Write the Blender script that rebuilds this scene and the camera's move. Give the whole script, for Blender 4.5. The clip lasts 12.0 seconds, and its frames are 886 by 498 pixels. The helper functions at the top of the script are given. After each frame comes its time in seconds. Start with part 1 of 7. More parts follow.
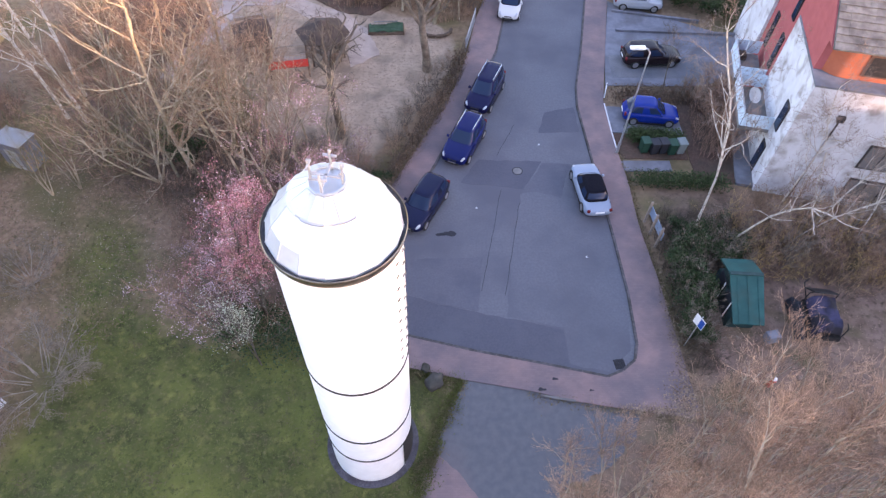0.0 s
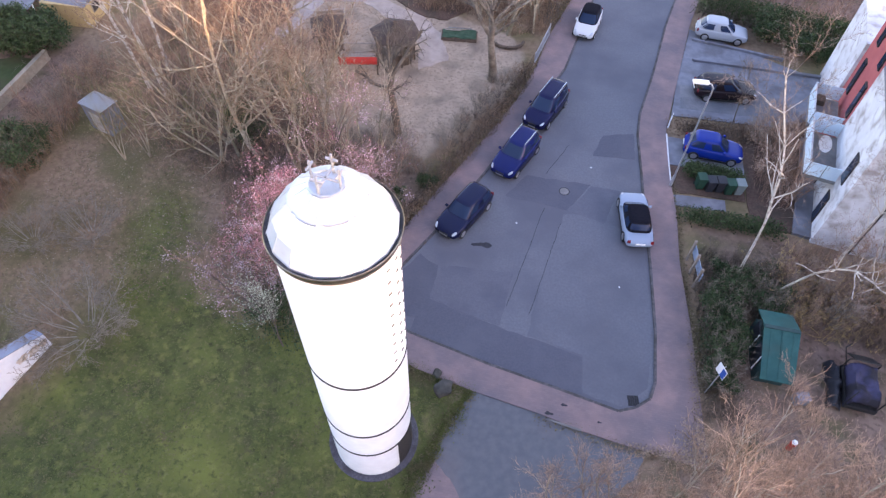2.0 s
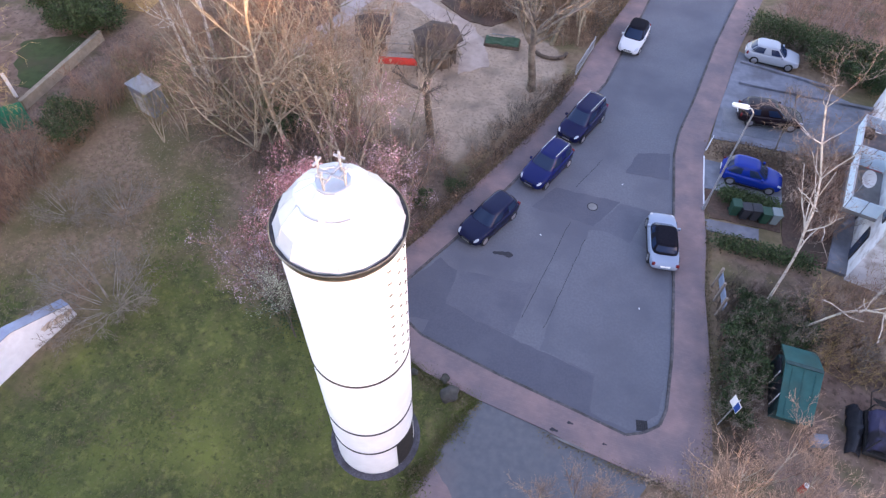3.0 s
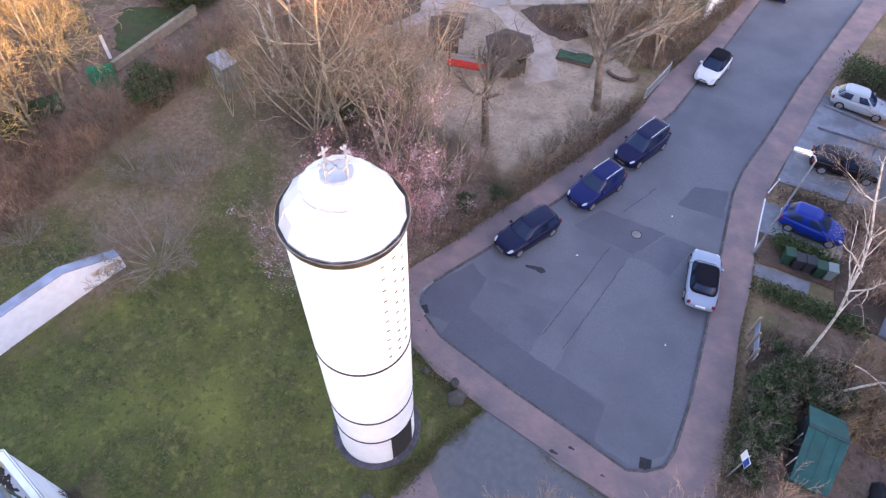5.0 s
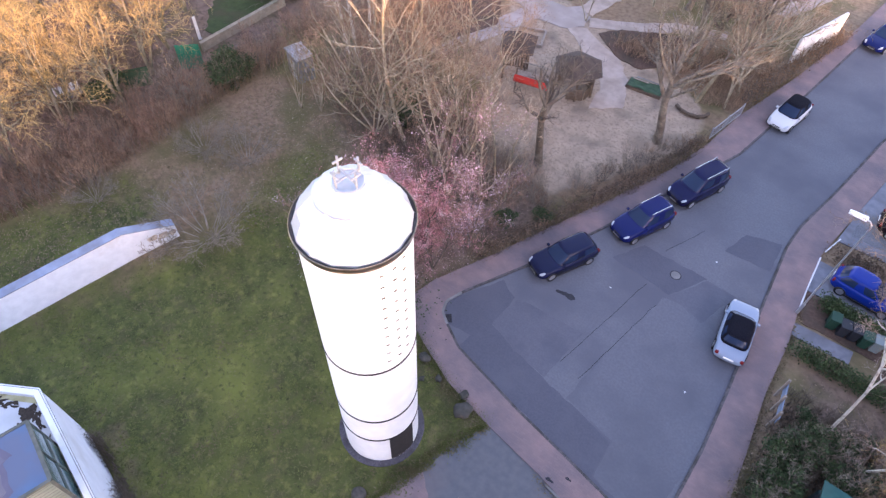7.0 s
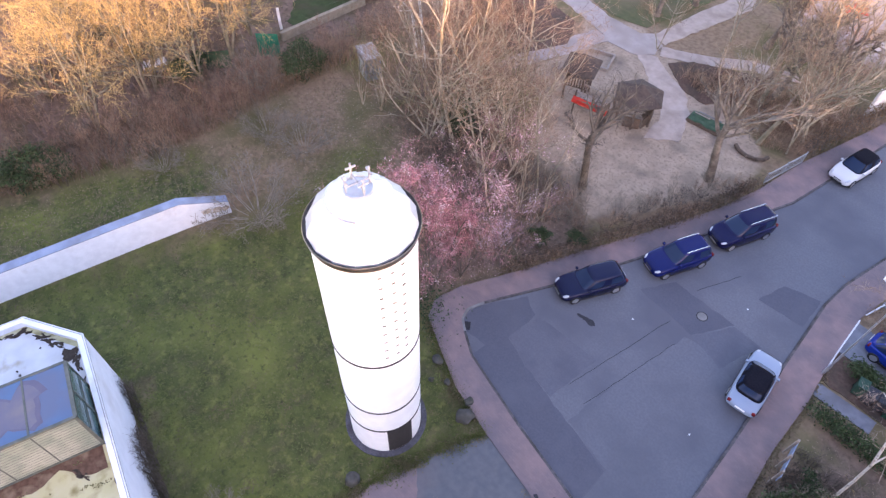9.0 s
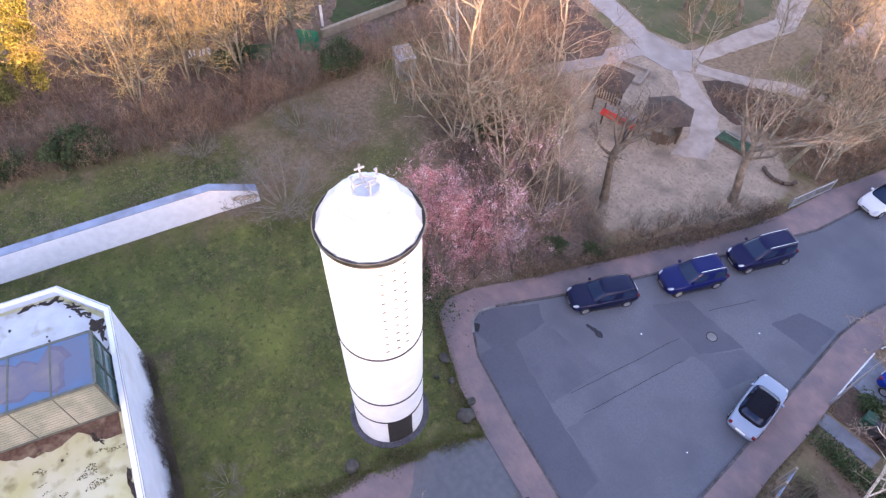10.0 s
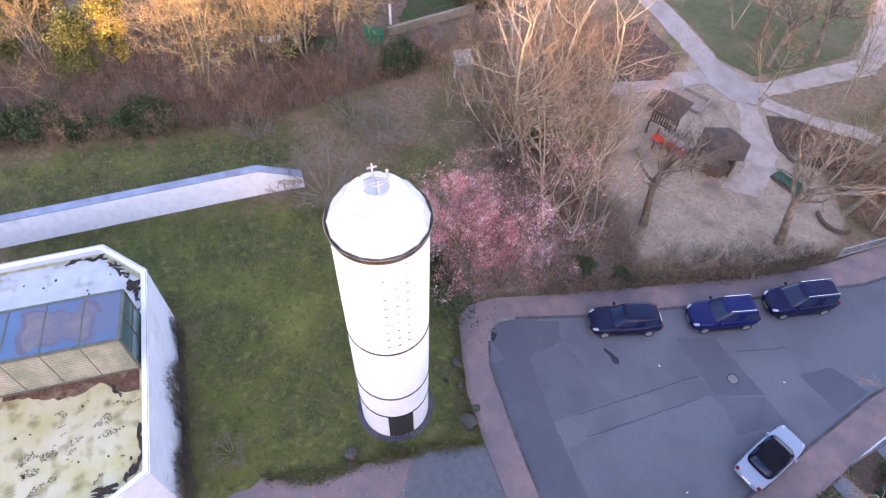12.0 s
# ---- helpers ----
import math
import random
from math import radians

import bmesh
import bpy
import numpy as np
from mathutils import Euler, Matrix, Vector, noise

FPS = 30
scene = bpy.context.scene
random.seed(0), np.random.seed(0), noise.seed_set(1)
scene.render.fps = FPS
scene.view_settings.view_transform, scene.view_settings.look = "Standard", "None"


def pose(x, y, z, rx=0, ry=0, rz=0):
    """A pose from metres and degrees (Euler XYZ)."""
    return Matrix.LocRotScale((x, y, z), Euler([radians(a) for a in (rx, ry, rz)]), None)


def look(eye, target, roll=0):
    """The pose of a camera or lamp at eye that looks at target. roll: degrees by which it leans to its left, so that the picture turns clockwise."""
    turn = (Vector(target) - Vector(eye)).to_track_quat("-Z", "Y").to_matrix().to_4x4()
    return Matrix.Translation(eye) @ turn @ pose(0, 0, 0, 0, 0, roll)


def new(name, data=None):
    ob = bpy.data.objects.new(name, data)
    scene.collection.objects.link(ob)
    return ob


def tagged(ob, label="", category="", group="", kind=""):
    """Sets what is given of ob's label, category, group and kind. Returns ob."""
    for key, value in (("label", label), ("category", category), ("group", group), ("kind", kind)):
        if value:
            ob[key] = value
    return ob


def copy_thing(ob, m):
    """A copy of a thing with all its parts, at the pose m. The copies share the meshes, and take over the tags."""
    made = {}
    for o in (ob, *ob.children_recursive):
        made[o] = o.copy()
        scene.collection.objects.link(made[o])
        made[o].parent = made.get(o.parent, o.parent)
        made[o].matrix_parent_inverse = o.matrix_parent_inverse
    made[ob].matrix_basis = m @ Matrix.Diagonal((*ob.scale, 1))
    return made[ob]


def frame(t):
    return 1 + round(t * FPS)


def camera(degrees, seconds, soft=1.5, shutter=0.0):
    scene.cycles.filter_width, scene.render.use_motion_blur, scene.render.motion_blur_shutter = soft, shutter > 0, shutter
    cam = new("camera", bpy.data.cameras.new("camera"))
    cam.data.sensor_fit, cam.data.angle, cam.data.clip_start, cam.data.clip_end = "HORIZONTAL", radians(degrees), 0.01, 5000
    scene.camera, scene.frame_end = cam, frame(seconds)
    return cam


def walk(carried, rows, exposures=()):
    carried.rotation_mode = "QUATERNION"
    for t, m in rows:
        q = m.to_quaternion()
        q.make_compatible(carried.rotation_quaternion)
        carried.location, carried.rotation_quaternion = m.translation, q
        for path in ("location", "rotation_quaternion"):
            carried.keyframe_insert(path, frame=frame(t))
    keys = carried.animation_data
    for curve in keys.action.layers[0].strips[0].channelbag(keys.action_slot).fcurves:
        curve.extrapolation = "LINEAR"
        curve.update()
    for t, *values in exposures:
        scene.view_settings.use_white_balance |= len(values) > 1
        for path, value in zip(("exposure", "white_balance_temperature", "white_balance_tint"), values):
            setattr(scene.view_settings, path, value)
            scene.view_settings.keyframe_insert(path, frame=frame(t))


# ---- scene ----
cam = camera(70.00, 12.0, soft=1.35)
PATH = [  # seconds, eye, yaw, pitch, roll
    (0, (0.000, 0.000, 28.080), -1.108, -52.759, 2.197),
    (0.5, (0.446, 0.199, 28.292), 1.633, -52.934, 1.909),
    (1, (0.921, 0.260, 28.399), 4.314, -52.839, 1.832),
    (1.5, (1.475, 0.237, 28.520), 6.924, -52.843, 1.755),
    (2, (2.054, 0.218, 28.619), 9.469, -52.757, 1.619),
    (2.5, (2.523, 0.344, 28.604), 12.041, -52.571, 1.669),
    (3, (2.937, 0.528, 28.598), 15.065, -52.510, 1.966),
    (3.5, (3.364, 0.796, 28.620), 17.974, -52.507, 1.908),
    (5.5, (5.350, 1.313, 29.021), 27.862, -52.446, 1.992),
    (6, (5.758, 1.569, 29.201), 30.387, -52.441, 1.946),
    (6.5, (6.129, 1.892, 29.411), 33.196, -52.423, 1.942),
    (7, (6.487, 2.189, 29.637), 35.652, -52.416, 2.016),
    (9, (8.246, 3.221, 30.779), 45.398, -52.504, 2.092),
    (9.5, (8.779, 3.482, 31.160), 48.038, -52.601, 2.131),
    (10, (9.272, 3.734, 31.528), 50.507, -52.629, 2.162),
    (10.5, (9.728, 3.991, 31.845), 52.679, -52.571, 2.142),
    (11, (10.024, 4.382, 32.042), 54.996, -52.606, 2.190),
    (11.5, (10.252, 4.770, 32.077), 57.105, -52.613, 2.197),
    (12, (10.466, 5.178, 32.017), 59.408, -52.613, 2.189),
]
walk(cam, [(t, Matrix.Translation(eye) @ Euler((0, 0, radians(yaw))).to_matrix().to_4x4() @ pose(0, 0, 0, 90 + pitch) @ pose(0, 0, 0, 0, 0, roll)) for t, eye, yaw, pitch, roll in PATH], [(0, 3.31, 6590, 37), (12, 3.35, 6570, 40)])

from mathutils.geometry import tessellate_polygon

# ---- light ----
SUN_HEADING = radians(-30)          # from the tower towards the sun, from +x
SUN_HEIGHT = radians(7.5)
world = bpy.data.worlds.new("world")
scene.world = world
world.use_nodes = True
wn = world.node_tree.nodes
sky = wn.new("ShaderNodeTexSky")
sky.sky_type = "NISHITA"
sky.sun_disc = False
sky.sun_elevation = SUN_HEIGHT
sky.sun_rotation = radians(90) - SUN_HEADING
sky.air_density, sky.dust_density, sky.ozone_density = 1.0, 1.2, 1.0
wn["Background"].inputs[1].default_value = 0.15
world.node_tree.links.new(sky.outputs[0], wn["Background"].inputs[0])
sun = new("sun", bpy.data.lights.new("sun", "SUN"))
sun.data.energy, sun.data.angle, sun.data.color = 1.1, radians(0.8), (1.0, 0.64, 0.32)
sun.matrix_world = look((0, 0, 60), (-60 * math.cos(SUN_HEADING) * math.cos(SUN_HEIGHT), -60 * math.sin(SUN_HEADING) * math.cos(SUN_HEIGHT), 60 - 60 * math.sin(SUN_HEIGHT)))


# ---- materials ----
def mat(name, c1, c2=None, scale=8.0, rough=0.8, metal=0.0, bump=0.3, bump_scale=None, c3=None, scale3=0.6, mix3=(0.45, 0.7), rnd=0.0, coat=0.0, dist=0.02, detail=6.0, spec=0.15):
    """A procedural surface: two colours mixed by a fine noise, a third by a coarse one, and a bump."""
    m = bpy.data.materials.new(name)
    m.use_nodes = True
    nt = m.node_tree
    n, l = nt.nodes, nt.links
    b = n["Principled BSDF"]
    b.inputs["Roughness"].default_value = rough
    b.inputs["Metallic"].default_value = metal
    b.inputs["Coat Weight"].default_value = coat
    b.inputs["Specular IOR Level"].default_value = spec
    geo = n.new("ShaderNodeNewGeometry")
    tex = n.new("ShaderNodeTexNoise")
    tex.inputs["Scale"].default_value = scale
    tex.inputs["Detail"].default_value = detail
    l.new(geo.outputs["Position"], tex.inputs["Vector"])
    ramp = n.new("ShaderNodeMapRange")
    ramp.inputs[1].default_value, ramp.inputs[2].default_value = 0.35, 0.65
    l.new(tex.outputs["Fac"], ramp.inputs[0])
    mix = n.new("ShaderNodeMix")
    mix.data_type = "RGBA"
    mix.inputs[6].default_value = (*c1, 1)
    mix.inputs[7].default_value = (*(c2 or c1), 1)
    l.new(ramp.outputs[0], mix.inputs[0])
    out = mix.outputs[2]
    if c3:
        t3 = n.new("ShaderNodeTexNoise")
        t3.inputs["Scale"].default_value, t3.inputs["Detail"].default_value = scale3, 5.0
        l.new(geo.outputs["Position"], t3.inputs["Vector"])
        r3 = n.new("ShaderNodeMapRange")
        r3.inputs[1].default_value, r3.inputs[2].default_value = mix3
        l.new(t3.outputs["Fac"], r3.inputs[0])
        m3 = n.new("ShaderNodeMix")
        m3.data_type = "RGBA"
        l.new(r3.outputs[0], m3.inputs[0])
        l.new(out, m3.inputs[6])
        m3.inputs[7].default_value = (*c3, 1)
        out = m3.outputs[2]
    if rnd:
        info = n.new("ShaderNodeNewGeometry")
        hsv = n.new("ShaderNodeHueSaturation")
        rr = n.new("ShaderNodeMapRange")
        rr.inputs[3].default_value, rr.inputs[4].default_value = 1 - rnd, 1 + rnd
        l.new(info.outputs["Random Per Island"], rr.inputs[0])
        l.new(rr.outputs[0], hsv.inputs["Value"])
        l.new(out, hsv.inputs["Color"])
        out = hsv.outputs[0]
    l.new(out, b.inputs["Base Color"])
    if bump:
        tb = n.new("ShaderNodeTexNoise")
        tb.inputs["Scale"].default_value, tb.inputs["Detail"].default_value = bump_scale or scale * 3, 4.0
        l.new(geo.outputs["Position"], tb.inputs["Vector"])
        bu = n.new("ShaderNodeBump")
        bu.inputs["Strength"].default_value, bu.inputs["Distance"].default_value = bump, dist
        l.new(tb.outputs["Fac"], bu.inputs["Height"])
        l.new(bu.outputs[0], b.inputs["Normal"])
    return m


def glass_like(name, c, rough=0.08):
    m = mat(name, c, scale=2.0, rough=rough, bump=0.0)
    m.node_tree.nodes["Principled BSDF"].inputs["Specular IOR Level"].default_value = 0.24
    return m


M = {
    "asphalt": mat("asphalt", (0.106, 0.110, 0.127), (0.124, 0.128, 0.146), 9, 0.90, c3=(0.090, 0.092, 0.110), scale3=0.22, mix3=(0.40, 0.62), bump=0.35, bump_scale=90, dist=0.01),
    "asphalt_pale": mat("asphalt_pale", (0.102, 0.106, 0.124), (0.117, 0.121, 0.140), 8, 0.92, c3=(0.088, 0.091, 0.108), scale3=0.3, mix3=(0.44, 0.70), bump=0.35, bump_scale=90, dist=0.01),
    "asphalt_mid": mat("asphalt_mid", (0.092, 0.094, 0.113), (0.105, 0.107, 0.126), 10, 0.9, c3=(0.079, 0.081, 0.100), scale3=0.6, mix3=(0.46, 0.70), bump=0.3, bump_scale=90, dist=0.01),
    "asphalt_dark": mat("asphalt_dark", (0.075, 0.077, 0.096), (0.086, 0.088, 0.107), 10, 0.9, c3=(0.092, 0.094, 0.112), scale3=0.5, mix3=(0.48, 0.72), bump=0.3, bump_scale=90, dist=0.01),
    "asphalt_lot": mat("asphalt_lot", (0.098, 0.101, 0.111), (0.116, 0.118, 0.127), 3, 0.92, c3=(0.150, 0.122, 0.120), scale3=0.17, mix3=(0.50, 0.70), bump=0.3, bump_scale=100, dist=0.01),
    "gravel_dark": mat("gravel_dark", (0.062, 0.058, 0.070), (0.098, 0.092, 0.105), 14, 0.95, c3=(0.05, 0.045, 0.05), scale3=2.0, bump=0.6, bump_scale=40),
    "tar": mat("tar", (0.026, 0.026, 0.031), (0.036, 0.036, 0.042), 10, 0.7, bump=0.1),
    "kerb": mat("kerb", (0.06, 0.058, 0.062), (0.11, 0.10, 0.10), 6, 0.9, c3=(0.05, 0.045, 0.04), scale3=1.2, bump=0.3),
    "concrete": mat("concrete", (0.16, 0.155, 0.155), (0.21, 0.205, 0.20), 3, 0.9, c3=(0.11, 0.105, 0.10), scale3=0.5, bump=0.3),
    "slab": mat("slab", (0.145, 0.149, 0.172), (0.185, 0.189, 0.215), 2.5, 0.9, c3=(0.11, 0.109, 0.118), scale3=0.6, bump=0.3),
    "white_paint": mat("white_paint", (0.80, 0.79, 0.78), (0.74, 0.73, 0.72), 2.0, 0.6, c3=(0.70, 0.69, 0.68), scale3=0.5, bump=0.08),
    "white_render": mat("white_render", (0.62, 0.62, 0.63), (0.54, 0.54, 0.55), 3.0, 0.85, c3=(0.44, 0.42, 0.40), scale3=0.7, mix3=(0.5, 0.75), bump=0.3),
    "dark_metal": mat("dark_metal", (0.02, 0.02, 0.022), (0.035, 0.033, 0.032), 6, 0.55, 0.2, bump=0.1),
    "zinc": mat("zinc", (0.42, 0.44, 0.47), (0.5, 0.51, 0.53), 4, 0.4, 0.7, bump=0.1),
    "cap_white": mat("cap_white", (0.55, 0.575, 0.59), (0.49, 0.515, 0.53), 1.2, 0.35, 0.25, c3=(0.43, 0.42, 0.39), scale3=1.1, mix3=(0.55, 0.8), bump=0.05),
    "moss_black": mat("moss_black", (0.035, 0.027, 0.022), (0.06, 0.045, 0.035), 8, 0.95, bump=0.6),
    "moss_olive": mat("moss_olive", (0.085, 0.075, 0.035), (0.15, 0.13, 0.06), 3, 0.95, bump=0, rnd=0.5),
    "bark_pale": mat("bark_pale", (0.175, 0.148, 0.105), (0.275, 0.235, 0.172), 3, 0.9, c3=(0.11, 0.10, 0.062), scale3=0.9, bump=0.5),
    "bark_grey": mat("bark_grey", (0.27, 0.222, 0.158), (0.38, 0.325, 0.245), 4, 0.9, c3=(0.16, 0.133, 0.088), scale3=1.1, bump=0.4),
    "bark_ash": mat("bark_ash", (0.22, 0.19, 0.155), (0.30, 0.265, 0.22), 4, 0.9, c3=(0.14, 0.12, 0.095), scale3=1.1, bump=0.4),
    "bark_tan": mat("bark_tan", (0.35, 0.285, 0.215), (0.45, 0.38, 0.30), 4, 0.9, c3=(0.21, 0.165, 0.12), scale3=1.1, bump=0.4),
    "bark_dark": mat("bark_dark", (0.070, 0.056, 0.045), (0.115, 0.093, 0.074), 9, 0.9, c3=(0.15, 0.125, 0.097), scale3=1.5, bump=0.5),
    "bark_mid": mat("bark_mid", (0.14, 0.112, 0.088), (0.24, 0.195, 0.155), 4, 0.9, c3=(0.10, 0.08, 0.062), scale3=1.5, bump=0.5),
    "birch": mat("birch", (0.54, 0.50, 0.45), (0.40, 0.35, 0.30), 5, 0.8, c3=(0.15, 0.12, 0.10), scale3=3.0, mix3=(0.55, 0.7), bump=0.4),
    "twig_pale": mat("twig_pale", (0.48, 0.375, 0.27), (0.28, 0.215, 0.155), 0.8, 0.9, bump=0, rnd=0.5),
    "twig_tan": mat("twig_tan", (0.31, 0.245, 0.175), (0.185, 0.145, 0.105), 0.8, 0.9, bump=0, rnd=0.5),
    "twig_red": mat("twig_red", (0.27, 0.165, 0.118), (0.185, 0.118, 0.085), 0.8, 0.9, bump=0, rnd=0.4),
    "twig_birch": mat("twig_birch", (0.175, 0.112, 0.088), (0.27, 0.21, 0.175), 0.8, 0.9, bump=0, rnd=0.4),
    "twig_dark": mat("twig_dark", (0.085, 0.066, 0.052), (0.125, 0.098, 0.075), 1.0, 0.9, bump=0, rnd=0.4),
    "twig_grey": mat("twig_grey", (0.16, 0.13, 0.105), (0.11, 0.09, 0.075), 3, 0.9, bump=0, rnd=0.35),
    "blossom": mat("blossom", (0.315, 0.105, 0.120), (0.43, 0.21, 0.222), 1.4, 0.8, c3=(0.53, 0.41, 0.40), scale3=1.6, mix3=(0.56, 0.66), bump=0, rnd=0.6),
    "blossom_pale": mat("blossom_pale", (0.36, 0.17, 0.19), (0.57, 0.40, 0.41), 1.6, 0.8, c3=(0.22, 0.10, 0.10), scale3=0.9, mix3=(0.48, 0.64), bump=0, rnd=0.6),
    "blossom_mauve": mat("blossom_mauve", (0.30, 0.19, 0.225), (0.50, 0.40, 0.425), 1.6, 0.8, c3=(0.17, 0.105, 0.11), scale3=1.1, mix3=(0.44, 0.60), bump=0, rnd=0.6),
    "blossom_white": mat("blossom_white", (0.44, 0.45, 0.35), (0.34, 0.37, 0.26), 1.2, 0.8, bump=0, rnd=0.4),
    "leaf_dark": mat("leaf_dark", (0.03, 0.05, 0.02), (0.05, 0.075, 0.03), 2, 0.6, bump=0, rnd=0.5),
    "leaf_dark_brown": mat("leaf_dark_brown", (0.105, 0.070, 0.047), (0.165, 0.112, 0.076), 2, 0.8, bump=0, rnd=0.5),
    "leaf_brown": mat("leaf_brown", (0.14, 0.085, 0.05), (0.2, 0.13, 0.08), 2, 0.8, bump=0, rnd=0.5),
    "leaf_yellow": mat("leaf_yellow", (0.35, 0.28, 0.05), (0.22, 0.2, 0.04), 2, 0.7, bump=0, rnd=0.4),
    "hedge": mat("hedge", (0.035, 0.055, 0.022), (0.055, 0.08, 0.03), 3, 0.7, bump=0, rnd=0.5),
    "rubber": mat("rubber", (0.02, 0.02, 0.02), (0.03, 0.03, 0.03), 10, 0.8, bump=0.1),
    "alloy": mat("alloy", (0.45, 0.45, 0.47), rough=0.35, metal=0.8, bump=0),
    "car_glass": glass_like("car_glass", (0.012, 0.024, 0.055), 0.06),
    "chrome": mat("chrome", (0.7, 0.7, 0.72), rough=0.2, metal=1.0, bump=0),
    "lens": glass_like("lens", (0.42, 0.45, 0.50), 0.15),
    "tail": glass_like("tail", (0.16, 0.012, 0.014), 0.2),
    "lens_dim": glass_like("lens_dim", (0.36, 0.38, 0.42), 0.15),
    "rock": mat("rock", (0.055, 0.05, 0.045), (0.085, 0.078, 0.07), 4, 0.9, c3=(0.04, 0.042, 0.03), scale3=1.5, bump=0.6, dist=0.05),
    "dark_door": mat("dark_door", (0.030, 0.027, 0.027), (0.042, 0.038, 0.037), 6, 0.6, bump=0.2),
    "twig_olive": mat("twig_olive", (0.20, 0.185, 0.085), (0.115, 0.105, 0.055), 0.8, 0.9, bump=0, rnd=0.5),
    "twig_brown": mat("twig_brown", (0.305, 0.200, 0.135), (0.140, 0.092, 0.064), 0.7, 0.9, bump=0, rnd=0.5),
    "gutter_grey": mat("gutter_grey", (0.14, 0.135, 0.13), (0.22, 0.21, 0.19), 4, 0.5, 0.5, c3=(0.07, 0.065, 0.06), scale3=1.2, bump=0.1),
    "cross_grey": mat("cross_grey", (0.31, 0.30, 0.305), (0.40, 0.39, 0.39), 6, 0.5, 0.2, bump=0.1),
    "rust_stain": mat("rust_stain", (0.085, 0.048, 0.032), (0.13, 0.075, 0.052), 5, 0.95, c3=(0.20, 0.14, 0.095), scale3=1.6, mix3=(0.52, 0.68), bump=0.4),
    "rust_pale": mat("rust_pale", (0.46, 0.36, 0.28), (0.60, 0.54, 0.48), 5, 0.9, c3=(0.30, 0.235, 0.18), scale3=2.6, mix3=(0.5, 0.66), bump=0.2),
    "membrane_pale": mat("membrane_pale", (0.50, 0.50, 0.52), (0.43, 0.425, 0.42), 1.1, 0.85, c3=(0.33, 0.29, 0.22), scale3=1.0, mix3=(0.60, 0.74), bump=0.3),
    "gutter_dark": mat("gutter_dark", (0.16, 0.135, 0.105), (0.26, 0.22, 0.165), 3, 0.32, 0.85, c3=(0.09, 0.075, 0.06), scale3=1.4, bump=0.1),
    "twig_gold": mat("twig_gold", (0.50, 0.35, 0.15), (0.36, 0.25, 0.11), 3, 0.9, bump=0, rnd=0.35),
    "twig_orange": mat("twig_orange", (0.42, 0.268, 0.185), (0.24, 0.152, 0.110), 0.5, 0.9, bump=0, rnd=0.5),
    "twig_grey2": mat("twig_grey2", (0.215, 0.178, 0.142), (0.155, 0.128, 0.10), 3, 0.9, bump=0, rnd=0.3),
    "leaf_olive": mat("leaf_olive", (0.09, 0.10, 0.03), (0.14, 0.14, 0.045), 2, 0.7, bump=0, rnd=0.4),
    "leaf_litter": mat("leaf_litter", (0.155, 0.108, 0.075), (0.225, 0.165, 0.118), 2, 0.9, bump=0, rnd=0.55),
    "petal": mat("petal", (0.40, 0.33, 0.28), (0.30, 0.24, 0.20), 2, 0.8, bump=0, rnd=0.4),
    "grass_blade": mat("grass_blade", (0.062, 0.073, 0.022), (0.104, 0.118, 0.031), 0.6, 0.8, c3=(0.105, 0.085, 0.043), scale3=1.0, mix3=(0.48, 0.66), bump=0, rnd=0.2),
    "grass_dry": mat("grass_dry", (0.175, 0.136, 0.080), (0.125, 0.102, 0.055), 0.4, 0.9, bump=0, rnd=0.3),
    "park_grass": mat("park_grass", (0.066, 0.072, 0.034), (0.090, 0.092, 0.042), 1.5, 0.9, c3=(0.12, 0.10, 0.06), scale3=0.3, bump=0.4, dist=0.05),
    # Garden lawn green, darkened in its colour for the shade lying on it.
    "shaded_grass": mat("shaded_grass", (0.034, 0.052, 0.020), (0.05, 0.072, 0.027), 1.5, 0.9, c3=(0.06, 0.058, 0.03), scale3=0.6, bump=0.4, dist=0.05),
    "mulch": mat("mulch", (0.075, 0.045, 0.035), (0.115, 0.074, 0.056), 7, 0.95, c3=(0.06, 0.047, 0.036), scale3=0.8, bump=0.7, dist=0.05),
    "path_grey": mat("path_grey", (0.275, 0.232, 0.215), (0.33, 0.28, 0.26), 2, 0.92, c3=(0.215, 0.178, 0.158), scale3=0.5, bump=0.3),
    "path_worn": mat("path_worn", (0.315, 0.25, 0.215), (0.37, 0.298, 0.258), 2, 0.92, c3=(0.24, 0.19, 0.16), scale3=0.7, bump=0.3),
    "concrete_warm": mat("concrete_warm", (0.24, 0.20, 0.15), (0.30, 0.25, 0.19), 3, 0.9, c3=(0.16, 0.14, 0.11), scale3=0.7, bump=0.3),
    "tarp_green": mat("tarp_green", (0.01, 0.12, 0.075), (0.012, 0.15, 0.095), 2, 0.6, bump=0.3),
    "tarp_darkgreen": mat("tarp_darkgreen", (0.025, 0.055, 0.032), (0.045, 0.085, 0.05), 2.5, 0.6, bump=0.4),
    "tarp_blue": mat("tarp_blue", (0.028, 0.027, 0.055), (0.046, 0.043, 0.085), 1.5, 0.6, c3=(0.020, 0.018, 0.024), scale3=1.3, mix3=(0.44, 0.6), bump=0.4),
    "metal_blue": mat("metal_blue", (0.135, 0.145, 0.178), (0.18, 0.19, 0.225), 3, 0.55, 0.2, c3=(0.13, 0.125, 0.13), scale3=1.0, bump=0.2),
    "render_yellow": mat("render_yellow", (0.42, 0.31, 0.15), (0.36, 0.26, 0.13), 3, 0.9, bump=0.3),
    "roof_brown": mat("roof_brown", (0.11, 0.065, 0.05), (0.15, 0.09, 0.07), 6, 0.85, bump=0.5),
